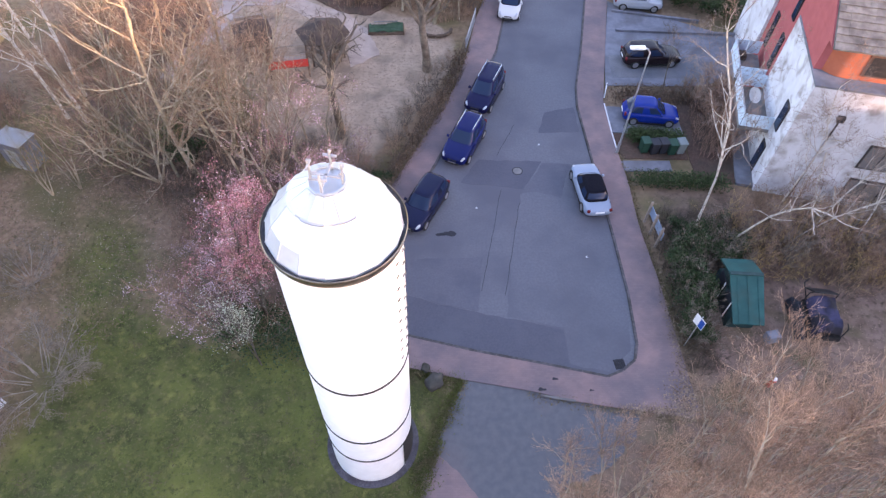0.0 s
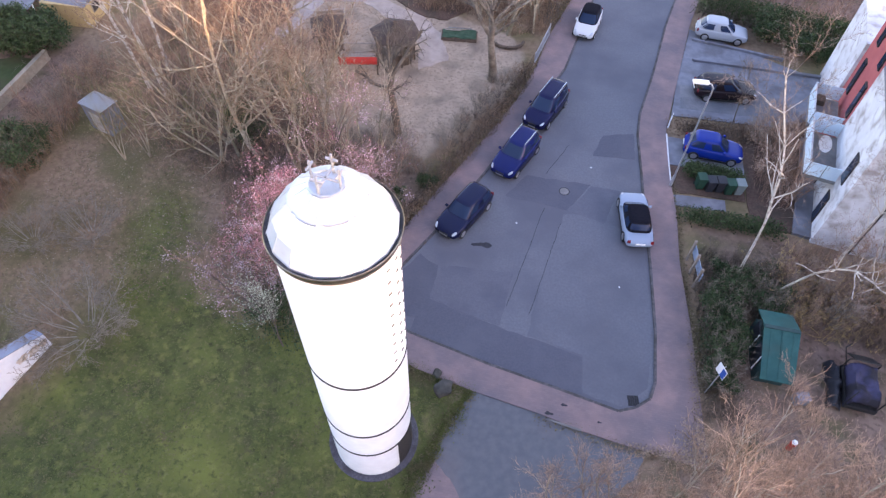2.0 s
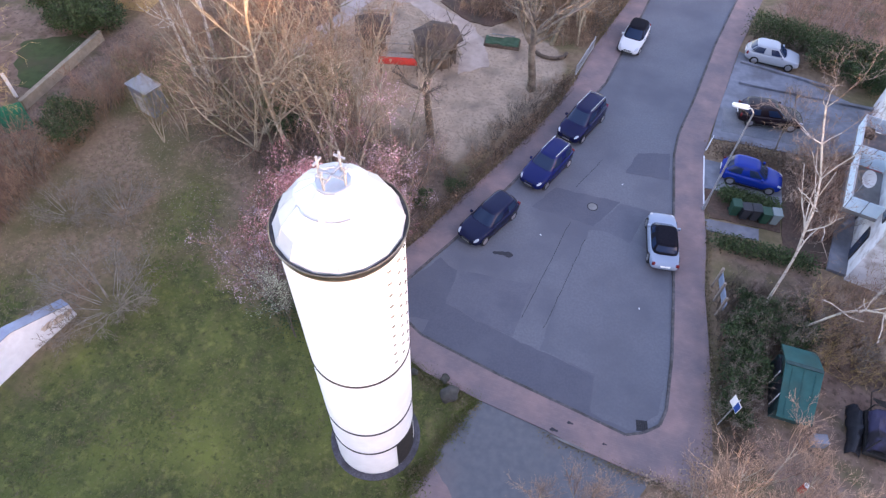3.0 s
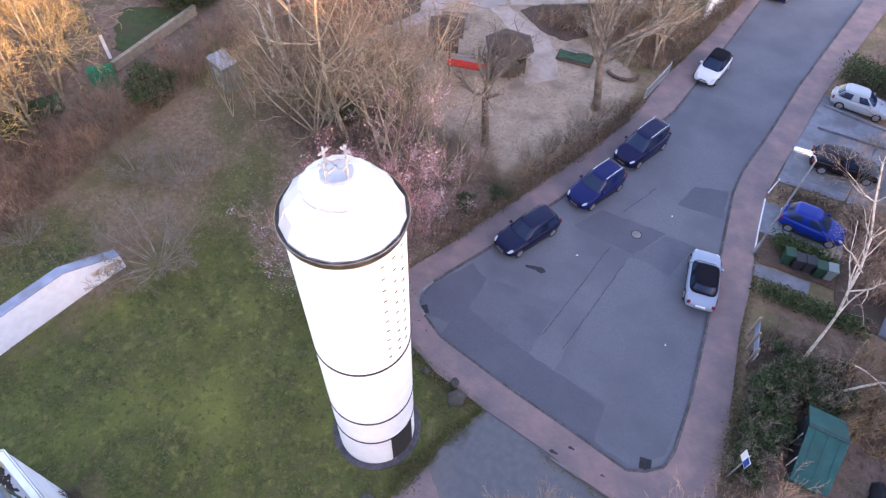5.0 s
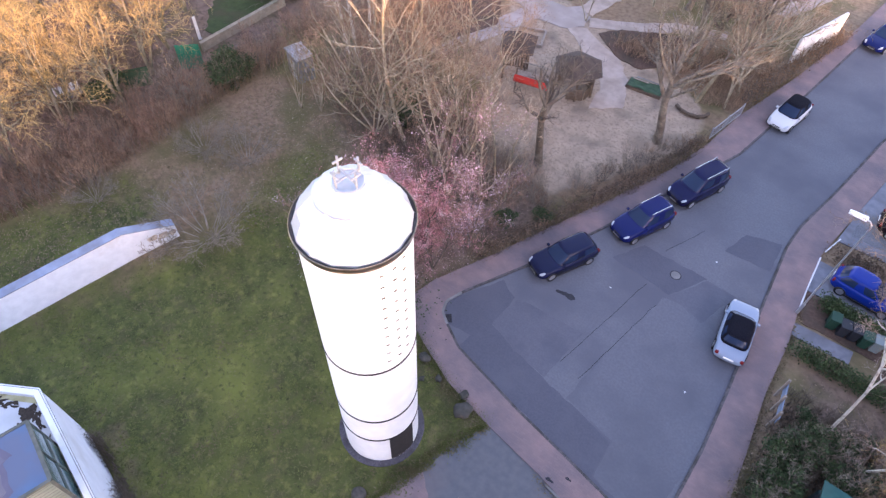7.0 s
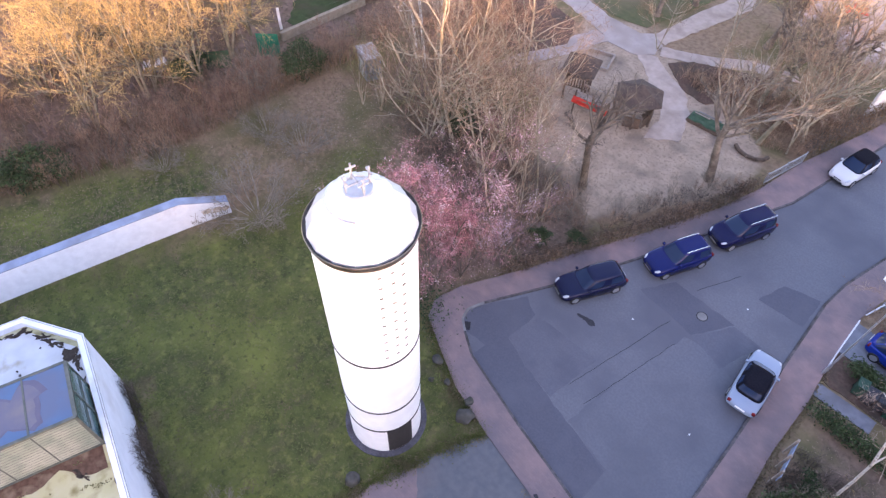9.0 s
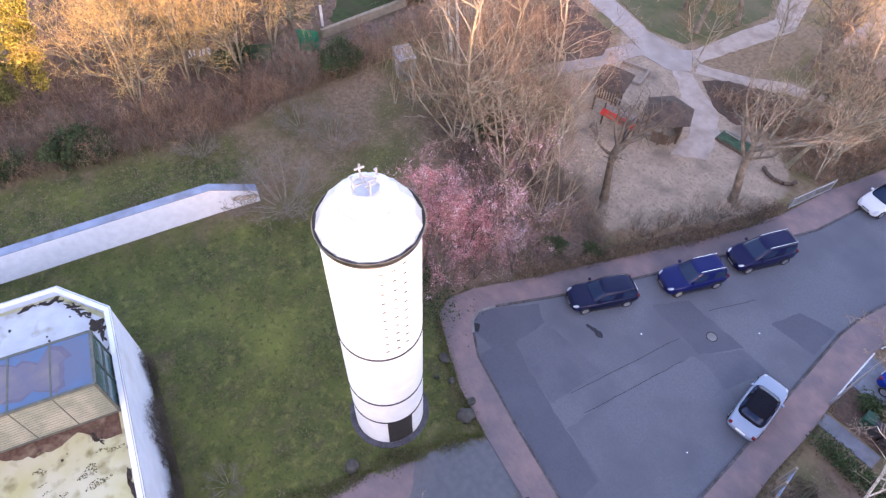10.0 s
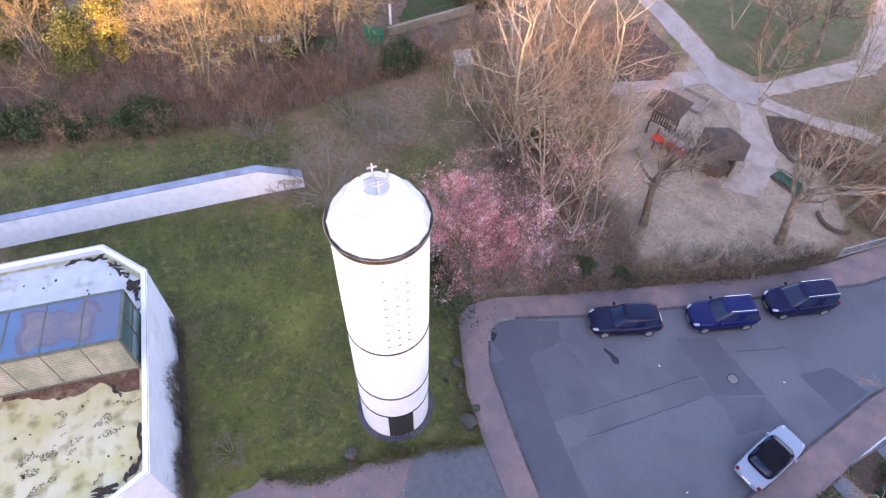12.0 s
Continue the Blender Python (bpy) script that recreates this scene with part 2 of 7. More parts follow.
    "roof_felt": mat("roof_felt", (0.050, 0.038, 0.033), (0.075, 0.056, 0.047), 6, 0.9, c3=(0.095, 0.07, 0.055), scale3=1.3, bump=0.5),
    "roof_tile": mat("roof_tile", (0.115, 0.112, 0.108), (0.175, 0.170, 0.165), 3, 0.85, c3=(0.075, 0.072, 0.070), scale3=1.2, bump=0.5),
    "wood_dark": mat("wood_dark", (0.075, 0.055, 0.042), (0.11, 0.08, 0.06), 7, 0.85, bump=0.5),
    "wood_pale": mat("wood_pale", (0.22, 0.18, 0.15), (0.28, 0.235, 0.20), 7, 0.85, bump=0.5),
    "wood_green": mat("wood_green", (0.02, 0.045, 0.045), (0.03, 0.06, 0.058), 5, 0.7, bump=0.4),
    "sheet_green": mat("sheet_green", (0.012, 0.063, 0.061), (0.018, 0.083, 0.077), 2, 0.65, c3=(0.025, 0.062, 0.056), scale3=0.9, bump=0.25),
    "red_plastic": mat("red_plastic", (0.36, 0.028, 0.018), (0.42, 0.04, 0.025), 4, 0.45, bump=0.1),
    "bin_green": mat("bin_green", (0.016, 0.05, 0.034), rough=0.5, bump=0.1), "bin_black": mat("bin_black", (0.022, 0.024, 0.03), (0.03, 0.03, 0.036), rough=0.5, bump=0.1),
    "bin_grey": mat("bin_grey", (0.16, 0.19, 0.19), rough=0.5, bump=0.1),
    "sign_blue": mat("sign_blue", (0.02, 0.08, 0.32), rough=0.4, bump=0), "board_blue": mat("board_blue", (0.17, 0.22, 0.30), (0.22, 0.27, 0.35), 2, 0.5, bump=0),
    # The coarse grey c3 paints streaky stains and twig shadows into the white.
    "house_white": mat("house_white", (0.60, 0.61, 0.635), (0.50, 0.495, 0.505), 1.0, 0.9, c3=(0.30, 0.27, 0.255), scale3=1.3, mix3=(0.50, 0.72), bump=0.2),
    "house_red": mat("house_red", (0.38, 0.105, 0.105), (0.33, 0.09, 0.09), 1.5, 0.9, bump=0.2),
    "house_orange": mat("house_orange", (0.46, 0.14, 0.075), (0.38, 0.11, 0.06), 1.2, 0.9, bump=0.2),
    "church_wall": mat("church_wall", (0.63, 0.66, 0.74), (0.57, 0.60, 0.675), 1.5, 0.85, c3=(0.48, 0.49, 0.53), scale3=0.5, mix3=(0.55, 0.75), bump=0.2),
    "white_weathered": mat("white_weathered", (0.70, 0.71, 0.74), (0.62, 0.63, 0.66), 2.5, 0.85, c3=(0.46, 0.42, 0.38), scale3=0.55, mix3=(0.60, 0.78), bump=0.3),
    "coping_blue": mat("coping_blue", (0.20, 0.235, 0.31), (0.25, 0.285, 0.36), 2, 0.45, 0.2, c3=(0.17, 0.18, 0.215), scale3=0.8, bump=0.1),
    "roof_membrane": mat("roof_membrane", (0.46, 0.43, 0.31), (0.38, 0.35, 0.165), 0.45, 0.85, c3=(0.205, 0.175, 0.075), scale3=1.5, mix3=(0.51, 0.74), bump=0.3),
    "bar_green": mat("bar_green", (0.075, 0.085, 0.075), (0.11, 0.115, 0.10), 4, 0.6, 0.2, bump=0.1),
    # Roof glass: the blue of reflected sky is put into the base colour.
    "pane_sky": mat("pane_sky", (0.060, 0.108, 0.190), (0.072, 0.124, 0.212), 0.8, 0.28, c3=(0.085, 0.105, 0.16), scale3=0.36, mix3=(0.50, 0.62), bump=0.03),
    "pane_dirt": mat("pane_dirt", (0.092, 0.085, 0.122), (0.105, 0.096, 0.132), 2.5, 0.7, bump=0.1),
    "pane_haze": mat("pane_haze", (0.118, 0.108, 0.135), (0.150, 0.130, 0.140), 1.6, 0.7, c3=(0.10, 0.10, 0.14), scale3=0.9, bump=0.1),
    "pane_ribbed": mat("pane_ribbed", (0.16, 0.185, 0.15), (0.24, 0.25, 0.20), 1.6, 0.35, c3=(0.34, 0.33, 0.28), scale3=0.7, bump=0.15),
    "pane_green": glass_like("pane_green", (0.05, 0.10, 0.10), 0.12),
    "pane_grey": glass_like("pane_grey", (0.16, 0.15, 0.15), 0.2),
    "pane_frost": mat("pane_frost", (0.50, 0.64, 0.74), (0.56, 0.69, 0.78), 2, 0.3, bump=0),
}


# ---- mesh helpers ----
def part(name, data, material, parent=None, label=""):
    """Links a bmesh or mesh as one object under a thing or part."""
    if isinstance(data, bmesh.types.BMesh):
        bmesh.ops.recalc_face_normals(data, faces=data.faces[:])
        me = bpy.data.meshes.new(name)
        data.to_mesh(me)
        data.free()
    else:
        me = data
    if material is not None and not me.materials:
        me.materials.append(M[material] if isinstance(material, str) else material)
    ob = new(name, me)
    ob.parent = parent
    if label:
        tagged(ob, label)
    return ob


def thing(name, m, label, category, group="", kind=""):
    ob = new(name)
    ob.matrix_world = m
    ob.empty_display_size = 0.2
    return tagged(ob, label, category, group, kind)


def box(bm, x0, x1, y0, y1, z0, z1, bevel=0.0):
    vs = [bm.verts.new((x, y, z)) for x in (x0, x1) for y in (y0, y1) for z in (z0, z1)]
    fs = [bm.faces.new([vs[i] for i in f]) for f in ((0, 1, 3, 2), (4, 6, 7, 5), (0, 4, 5, 1), (2, 3, 7, 6), (0, 2, 6, 4), (1, 5, 7, 3))]
    if bevel:
        bmesh.ops.bevel(bm, geom=list({e for f in fs for e in f.edges}), offset=bevel, segments=2, affect="EDGES", profile=0.5)
    return bm


def boxed(x0, x1, y0, y1, z0, z1, bevel=0.0):
    return box(bmesh.new(), x0, x1, y0, y1, z0, z1, bevel)


def prism(outline, z0, z1):
    """An upright slab over a closed outline."""
    bm = bmesh.new()
    low = [bm.verts.new((x, y, z0)) for x, y in outline]
    top = [bm.verts.new((x, y, z1)) for x, y in outline]
    n = len(outline)
    for i in range(n):
        bm.faces.new((low[i], low[(i + 1) % n], top[(i + 1) % n], top[i]))
    for a, b, c in tessellate_polygon([[Vector((x, y, 0)) for x, y in outline]]):
        bm.faces.new((low[a], low[b], low[c]))
        bm.faces.new((top[a], top[b], top[c]))
    return bm


def lathe(profile, sides=48, cap=True):
    """A turned body from (radius, height) pairs."""
    bm = bmesh.new()
    rings = [[bm.verts.new((r * math.cos(2 * math.pi * k / sides), r * math.sin(2 * math.pi * k / sides), z)) for k in range(sides)] for r, z in profile]
    for a, b in zip(rings, rings[1:]):
        for k in range(sides):
            bm.faces.new((a[k], a[(k + 1) % sides], b[(k + 1) % sides], b[k]))
    if cap:
        bm.faces.new(rings[0]), bm.faces.new(rings[-1])
    return bm


def tubes(segs, sides=4):
    """Tapered tubes along many segments (x0 y0 z0 x1 y1 z1 r0 r1), as one mesh."""
    s = np.array(segs, float)
    p0, p1, r0, r1 = s[:, :3], s[:, 3:6], s[:, 6], s[:, 7]
    d = p1 - p0
    d /= np.maximum(np.linalg.norm(d, axis=1, keepdims=True), 1e-9)
    ref = np.where(np.abs(d[:, 2:3]) < 0.9, [[0, 0, 1.0]], [[1.0, 0, 0]])
    u = np.cross(d, ref)
    u /= np.linalg.norm(u, axis=1, keepdims=True)
    v = np.cross(d, u)
    ang = 2 * np.pi * np.arange(sides) / sides
    ring = u[:, None] * np.cos(ang)[None, :, None] + v[:, None] * np.sin(ang)[None, :, None]
    verts = np.concatenate([p0[:, None] + ring * r0[:, None, None], p1[:, None] + ring * r1[:, None, None]], 1).reshape(-1, 3)
    k = np.arange(sides)
    face = np.stack([k, (k + 1) % sides, sides + (k + 1) % sides, sides + k], 1)
    faces = (face[None] + (2 * sides * np.arange(len(s)))[:, None, None]).reshape(-1, 4)
    return quads("tubes", verts, faces)


def quads(name, verts, faces):
    me = bpy.data.meshes.new(name)
    n = faces.shape[1]
    me.vertices.add(len(verts)), me.loops.add(faces.size), me.polygons.add(len(faces))
    me.vertices.foreach_set("co", np.ascontiguousarray(verts, np.float32).ravel())
    me.loops.foreach_set("vertex_index", np.ascontiguousarray(faces, np.int32).ravel())
    me.polygons.foreach_set("loop_start", np.arange(0, faces.size, n, dtype=np.int32))
    me.update(calc_edges=True)
    return me


def flakes(name, places, size, rng, flat=0.0):
    """Small four-cornered leaves or petals at many places, turned at random."""
    p = np.asarray(places, float)
    n = len(p)
    a = rng.normal(size=(n, 3))
    a[:, 2] *= 1 - flat
    a /= np.linalg.norm(a, axis=1, keepdims=True)
    b = np.cross(a, rng.normal(size=(n, 3)) * (1, 1, 1 - flat) if not flat else np.c_[-a[:, 1], a[:, 0], rng.normal(size=n) * 0.3])
    b = np.cross(a, b) if not flat else np.c_[-a[:, 1], a[:, 0], 0 * a[:, 0]]
    b /= np.maximum(np.linalg.norm(b, axis=1, keepdims=True), 1e-9)
    s = (size * rng.uniform(0.6, 1.4, n))[:, None]
    verts = np.stack([p - a * s, p + b * s * 0.6, p + a * s, p - b * s * 0.6], 1).reshape(-1, 3)
    return quads(name, verts, np.arange(4 * n).reshape(-1, 4))


def smooth(ob, angle=40):
    me = ob.data
    me.shade_smooth()
    me.set_sharp_from_angle(angle=radians(angle))
    return ob


def inside(px, py, poly):
    """Which of many places lie in an outline."""
    hit = np.zeros(px.shape, bool)
    n = len(poly)
    for i in range(n):
        (x0, y0), (x1, y1) = poly[i], poly[(i + 1) % n]
        cross = ((y0 > py) != (y1 > py)) & (px < (x1 - x0) * (py - y0) / ((y1 - y0) or 1e-9) + x0)
        hit ^= cross
    return hit


# ---- plan ----
KERB_RIGHT = [(10.0, 14.7), (10.25, 15.6), (10.3, 18.6), (10.1, 22.5), (9.7, 28.3), (9.35, 33.6), (9.5, 35.7), (10.4, 40.2), (11.5, 46.8), (14.6, 61.1), (18.5, 76.0), (24.0, 95.0)]
KERB_LEFT = [(13.0, 95.0), (9.8, 74.0), (6.9, 57.0), (5.4, 47.2), (4.1, 39.6), (-0.1, 28.0), (-2.3, 22.6), (-4.1, 18.9), (-4.42, 17.9), (-4.2, 17.25), (-3.5, 16.75)]
KERB_FRONT = [(-2.2, 16.0), (2.05, 15.0), (5.3, 14.4), (7.3, 14.0), (8.5, 13.75), (9.3, 14.1)]
OUTER_LEFT = [(11.2, 95.0), (8.2, 74.0), (6.0, 58.4), (4.5, 50.9), (2.6, 43.3), (2.0, 39.3), (1.1, 35.5), (-0.8, 30.5), (-2.9, 25.5), (-4.2, 22.2), (-5.8, 18.7), (-6.2, 17.0), (-5.6, 15.9)]
OUTER_FRONT = [(-3.3, 14.85), (-1.4, 14.05), (1.6, 13.4), (4.75, 12.9), (6.8, 12.43), (8.9, 12.1), (11.3, 11.85), (12.6, 11.7)]
OUTER_RIGHT = [(12.35, 15.5), (12.1, 19.4), (11.7, 23.35), (11.65, 26.9), (11.4, 29.4), (11.2, 34.3), (12.05, 39.4), (13.3, 46.9), (16.7, 61.3), (20.6, 76.0), (26.2, 95.0)]
ROAD = KERB_RIGHT + KERB_LEFT + KERB_FRONT
PAVEMENT = OUTER_LEFT + OUTER_FRONT + OUTER_RIGHT + KERB_RIGHT[::-1] + KERB_FRONT[::-1] + KERB_LEFT[::-1]
LOT = [(0.2, 9.9), (0.2, 10.6), (1.1, 12.8), (1.7, 13.9), (4.75, 13.4), (6.8, 12.9), (8.9, 12.6), (9.9, 12.4), (9.5, 10.8), (8.0, 9.4), (5.8, 8.3), (4.5, 6.2), (4.3, -12.0), (4.0, -12.0), (3.2, 5.0), (1.8, 8.5)]
BRICK_PATH = [(0.19, 9.86), (-0.3, 8.9), (-0.75, 7.0), (-0.95, 5.4), (-2.2, 3.0), (-1.9, -4.0), (4.6, -11.9), (3.8, 5.0), (2.4, 8.7), (0.8, 10.4)]
SAND = [(-11.8, 30.6), (-9.0, 29.2), (-6.6, 29.0), (-4.4, 28.2), (-2.9, 30.2), (-0.6, 34.5), (0.6, 37.0), (1.0, 40.5), (-0.5, 43.0), (-4.0, 44.0), (-8.0, 46.0), (-11.5, 47.5), (-15.0, 48.5), (-19.0, 47.0), (-18.6, 45.2), (-16.5, 42.0), (-17.0, 38.5), (-19.5, 36.8), (-19.2, 35.4), (-14.5, 35.2), (-12.5, 33.0)]
LAWN = [(-19.0, 11.0), (-20.2, 6.5), (-23.2, -6.5), (-17.0, -6.0), (-12.0, 0.0), (-2.5, -3.0), (-1.0, 5.0), (0.0, 8.5), (0.3, 10.5), (1.0, 13.2), (-1.6, 13.9), (-4.0, 14.9), (-7.5, 15.2), (-10.5, 15.0), (-13.0, 15.6), (-17.2, 14.6)]
SPUR = [(-13.5, 15.0), (-15.0, 18.6), (-17.4, 22.0), (-19.4, 25.0), (-20.2, 20.5), (-18.4, 14.0)]
THICKET = [(-26.0, 36.0), (-26.5, 29.0), (-19.0, 25.0), (-14.0, 22.0), (-12.0, 15.5), (-8.0, 15.8), (-4.8, 19.5), (-3.6, 26.0), (-6.8, 28.2), (-11.8, 30.0), (-13.0, 33.5), (-19.0, 35.0)]
GARDENS = [(-30.5, 34.0), (-31.0, 20.0), (-31.0, 12.0), (-33.0, 4.0), (-38.0, -14.0), (-62.0, -14.0), (-62.0, 40.0), (-38.0, 38.0)]
BRUSH = [(12.6, 13.5), (12.9, 23.0), (12.4, 26.0), (18.5, 26.0), (26.0, 26.0), (26.0, 19.0), (17.0, 19.0), (14.2, 19.5), (13.8, 14.0)]
FAR_LAWN = [(-24.0, -8.0), (-32.0, -6.0), (-29.5, 3.0), (-27.5, 10.0), (-27.0, 18.0), (-26.5, 26.0), (-20.0, 27.0), (-15.5, 20.0), (-18.5, 13.0), (-20.5, 11.0), (-21.0, 5.0)]

FAR_GREEN = [(-24.0, -8.0), (-33.0, -8.0), (-31.0, 2.0), (-27.5, 12.0), (-24.0, 14.0), (-21.8, 9.0), (-21.5, 4.0)]


def ragged(outline, amp=0.12, step=0.3, seed=2):
    """An outline broken into short steps that wander a little, as worn edges do."""
    out = []
    for (x0, y0), (x1, y1) in zip(outline, outline[1:] + outline[:1]):
        n = max(1, int(math.hypot(x1 - x0, y1 - y0) / step))
        if n > 80:
            n = 1
        for k in range(n):
            x, y = x0 + (x1 - x0) * k / n, y0 + (y1 - y0) * k / n
            out.append((x + amp * noise.noise((x * 1.7, y * 1.7, seed)), y + amp * noise.noise((x * 1.7, y * 1.7, seed + 9))))
    return out


# ground: one sheet, fine near the tower and coarse towards the horizon
gx = np.concatenate([[-1500, -500, -200, -110, -80], np.arange(-62, 44.1, 0.5), [60, 110, 300, 700, 1500]])
gy = np.concatenate([[-1500, -500, -150, -60, -30], np.arange(-20, 84.1, 0.5), [100, 150, 300, 700, 1500]])
GX, GY = np.meshgrid(gx, gy)
paved = inside(GX, GY, ROAD) | inside(GX, GY, PAVEMENT) | inside(GX, GY, LOT) | inside(GX, GY, BRICK_PATH)


def soft_mask(poly, width=1.0):
    """An outline as a mask with ragged, soft edges."""
    total = np.zeros(GX.shape)
    rng = np.random.default_rng(5)
    for _ in range(24):
        dx, dy = rng.normal(size=2) * width * 0.5
        total += inside(GX + dx, GY + dy, poly)
    return total / 24


grass_mask = np.clip(soft_mask(LAWN, 2.6) + 0.5 * soft_mask(SPUR, 1.8) + 0.22 * soft_mask(FAR_LAWN, 3.0) + 0.62 * soft_mask(FAR_GREEN, 2.5), 0, 1)
HALL_BED = [(-13.6, 1.4), (-2.6, -0.9), (-1.9, -2.9), (-3.4, -12.0), (-2.0, -12.0), (-0.7, -2.9), (-1.4, 0.4), (-13.2, 2.9)]
hall_bed = soft_mask(HALL_BED, 0.8)
grass_mask *= 1 - 0.35 * hall_bed
sand_mask = np.clip(soft_mask(SAND, 0.7), 0, 1)
GZ = np.array([[noise.noise((x * 0.35, y * 0.35, 0)) * 0.05 for x in gx] for y in gy])
core = paved.copy()
for ax in (0, 1):
    for st in (-1, 1):
        core &= np.roll(paved, st, ax)
GZ = np.where(core, -0.10, GZ * 0.6 - 0.02)
nx, ny = len(gx), len(gy)
idx = np.arange(nx * ny).reshape(ny, nx)
gfaces = np.stack([idx[:-1, :-1], idx[:-1, 1:], idx[1:, 1:], idx[1:, :-1]], -1).reshape(-1, 4)
gme = quads("ground", np.stack([GX, GY, GZ], -1).reshape(-1, 3), gfaces)
# leaf mould; the BRUSH share also paints shadow-dark ground round the shed
mould_shade_mask = np.clip(0.85 * soft_mask(THICKET, 3.2) + 0.78 * soft_mask(BRUSH, 1.5) + 0.75 * soft_mask([(4.6, -12.0), (4.8, 6.2), (8.0, 9.4), (10.0, 12.2), (12.8, 12.2), (13.6, 19.0), (26.0, 20.0), (26.0, -12.0)], 1.2) + 0.8 * soft_mask(GARDENS, 2.0) + 0.45 * hall_bed + soft_mask([(14.0, 47.6), (30.0, 44.5), (44.0, 50.0), (44.0, 70.0), (21.0, 70.0)], 1.5), 0, 1)
for key, values in (("grass", grass_mask), ("sand", sand_mask), ("mould", mould_shade_mask)):
    gme.attributes.new(key, "FLOAT", "POINT").data.foreach_set("value", values.ravel().astype(np.float32))


def ground_material():
    m = mat("ground", (0.240, 0.164, 0.106), (0.160, 0.110, 0.072), 3.0, 0.95, c3=(0.105, 0.095, 0.043), scale3=0.25, mix3=(0.46, 0.64), bump=0.6, bump_scale=14, dist=0.06)
    n, l = m.node_tree.nodes, m.node_tree.links
    b = n["Principled BSDF"]
    base = b.inputs["Base Color"].links[0].from_socket
    geo = n.new("ShaderNodeNewGeometry")

    def patchy(c1, c2, scale, lo, hi, detail=8.0):
        t = n.new("ShaderNodeTexNoise")
        t.inputs["Scale"].default_value, t.inputs["Detail"].default_value = scale, detail
        l.new(geo.outputs["Position"], t.inputs["Vector"])
        r = n.new("ShaderNodeMapRange")
        r.inputs[1].default_value, r.inputs[2].default_value = lo, hi
        l.new(t.outputs["Fac"], r.inputs[0])
        x = n.new("ShaderNodeMix")
        x.data_type = "RGBA"
        for sock, c in ((x.inputs[6], c1), (x.inputs[7], c2)):
            if isinstance(c, tuple):
                sock.default_value = (*c, 1)
            else:
                l.new(c, sock)
        l.new(r.outputs[0], x.inputs[0])
        return x.outputs[2]

    green = patchy((0.046, 0.054, 0.019), (0.086, 0.097, 0.029), 0.9, 0.34, 0.68)
    green = patchy(green, (0.080, 0.069, 0.035), 1.3, 0.50, 0.74)
    green = patchy(green, (0.126, 0.138, 0.033), 0.23, 0.44, 0.74)
    green = patchy(green, (0.152, 0.152, 0.045), 1.9, 0.53, 0.74)
    green = patchy(green, (0.040, 0.044, 0.018), 3.4, 0.54, 0.74)
    green = patchy(green, (0.130, 0.122, 0.052), 6.0, 0.56, 0.74)
    sand = patchy((0.328, 0.247, 0.182), (0.258, 0.195, 0.145), 1.1, 0.35, 0.65)
    sand = patchy(sand, (0.17, 0.13, 0.10), 4.0, 0.50, 0.75)
    sand = patchy(sand, (0.16, 0.122, 0.094), 0.45, 0.52, 0.70)
    mould = patchy((0.120, 0.080, 0.064), (0.205, 0.142, 0.115), 1.2, 0.33, 0.67)
    mould = patchy(mould, (0.088, 0.076, 0.042), 0.5, 0.52, 0.68)
    mould = patchy(mould, (0.058, 0.043, 0.034), 3.5, 0.52, 0.72)
    for key, c, w in (("mould", mould, 0.9), ("grass", green, 0.6), ("sand", sand, 0.35)):
        at = n.new("ShaderNodeAttribute")
        at.attribute_name = key
        t = n.new("ShaderNodeTexNoise")
        t.inputs["Scale"].default_value, t.inputs["Detail"].default_value = 0.75, 9.0
        l.new(geo.outputs["Position"], t.inputs["Vector"])
        add = n.new("ShaderNodeMath")
        add.operation = "ADD"
        l.new(at.outputs["Fac"], add.inputs[0]), l.new(t.outputs["Fac"], add.inputs[1])
        r = n.new("ShaderNodeMapRange")
        r.inputs[1].default_value, r.inputs[2].default_value = 1.0 - w / 2, 1.0 + w / 2
        l.new(add.outputs[0], r.inputs[0])
        x = n.new("ShaderNodeMix")
        x.data_type = "RGBA"
        l.new(r.outputs[0], x.inputs[0]), l.new(base, x.inputs[6]), l.new(c, x.inputs[7])
        base = x.outputs[2]
    l.new(base, b.inputs["Base Color"])
    return m


gme.materials.append(ground_material())
tagged(smooth(new("ground", gme)), "bare brown leaf-littered ground with grass and sand", "ground", kind="structure")


def brick_material(name, c1, c2, mortar, size):
    m = mat(name, c1, c2, 1.1, 0.9, c3=(c1[0] * 0.78, c1[1] * 0.86, c1[2] * 0.92), scale3=0.42, mix3=(0.42, 0.66), bump=0.25, bump_scale=30)
    n, l = m.node_tree.nodes, m.node_tree.links
    b = n["Principled BSDF"]
    base = b.inputs["Base Color"].links[0].from_socket
    geo = n.new("ShaderNodeNewGeometry")
    br = n.new("ShaderNodeTexBrick")
    br.inputs["Scale"].default_value = 1.0
    br.inputs["Brick Width"].default_value, br.inputs["Row Height"].default_value = size, size / 2
    br.inputs["Mortar Size"].default_value = 0.008
    br.inputs["Color1"].default_value = (0.95, 0.95, 0.95, 1)
    br.inputs["Color2"].default_value = (1.05, 1.04, 1.03, 1)
    br.inputs["Mortar"].default_value = (*mortar, 1)
    l.new(geo.outputs["Position"], br.inputs["Vector"])
    mul = n.new("ShaderNodeMix")
    mul.data_type, mul.blend_type = "RGBA", "MULTIPLY"
    mul.inputs[0].default_value = 1.0
    l.new(base, mul.inputs[6]), l.new(br.outputs["Color"], mul.inputs[7])
    l.new(mul.outputs[2], b.inputs["Base Color"])
    return m


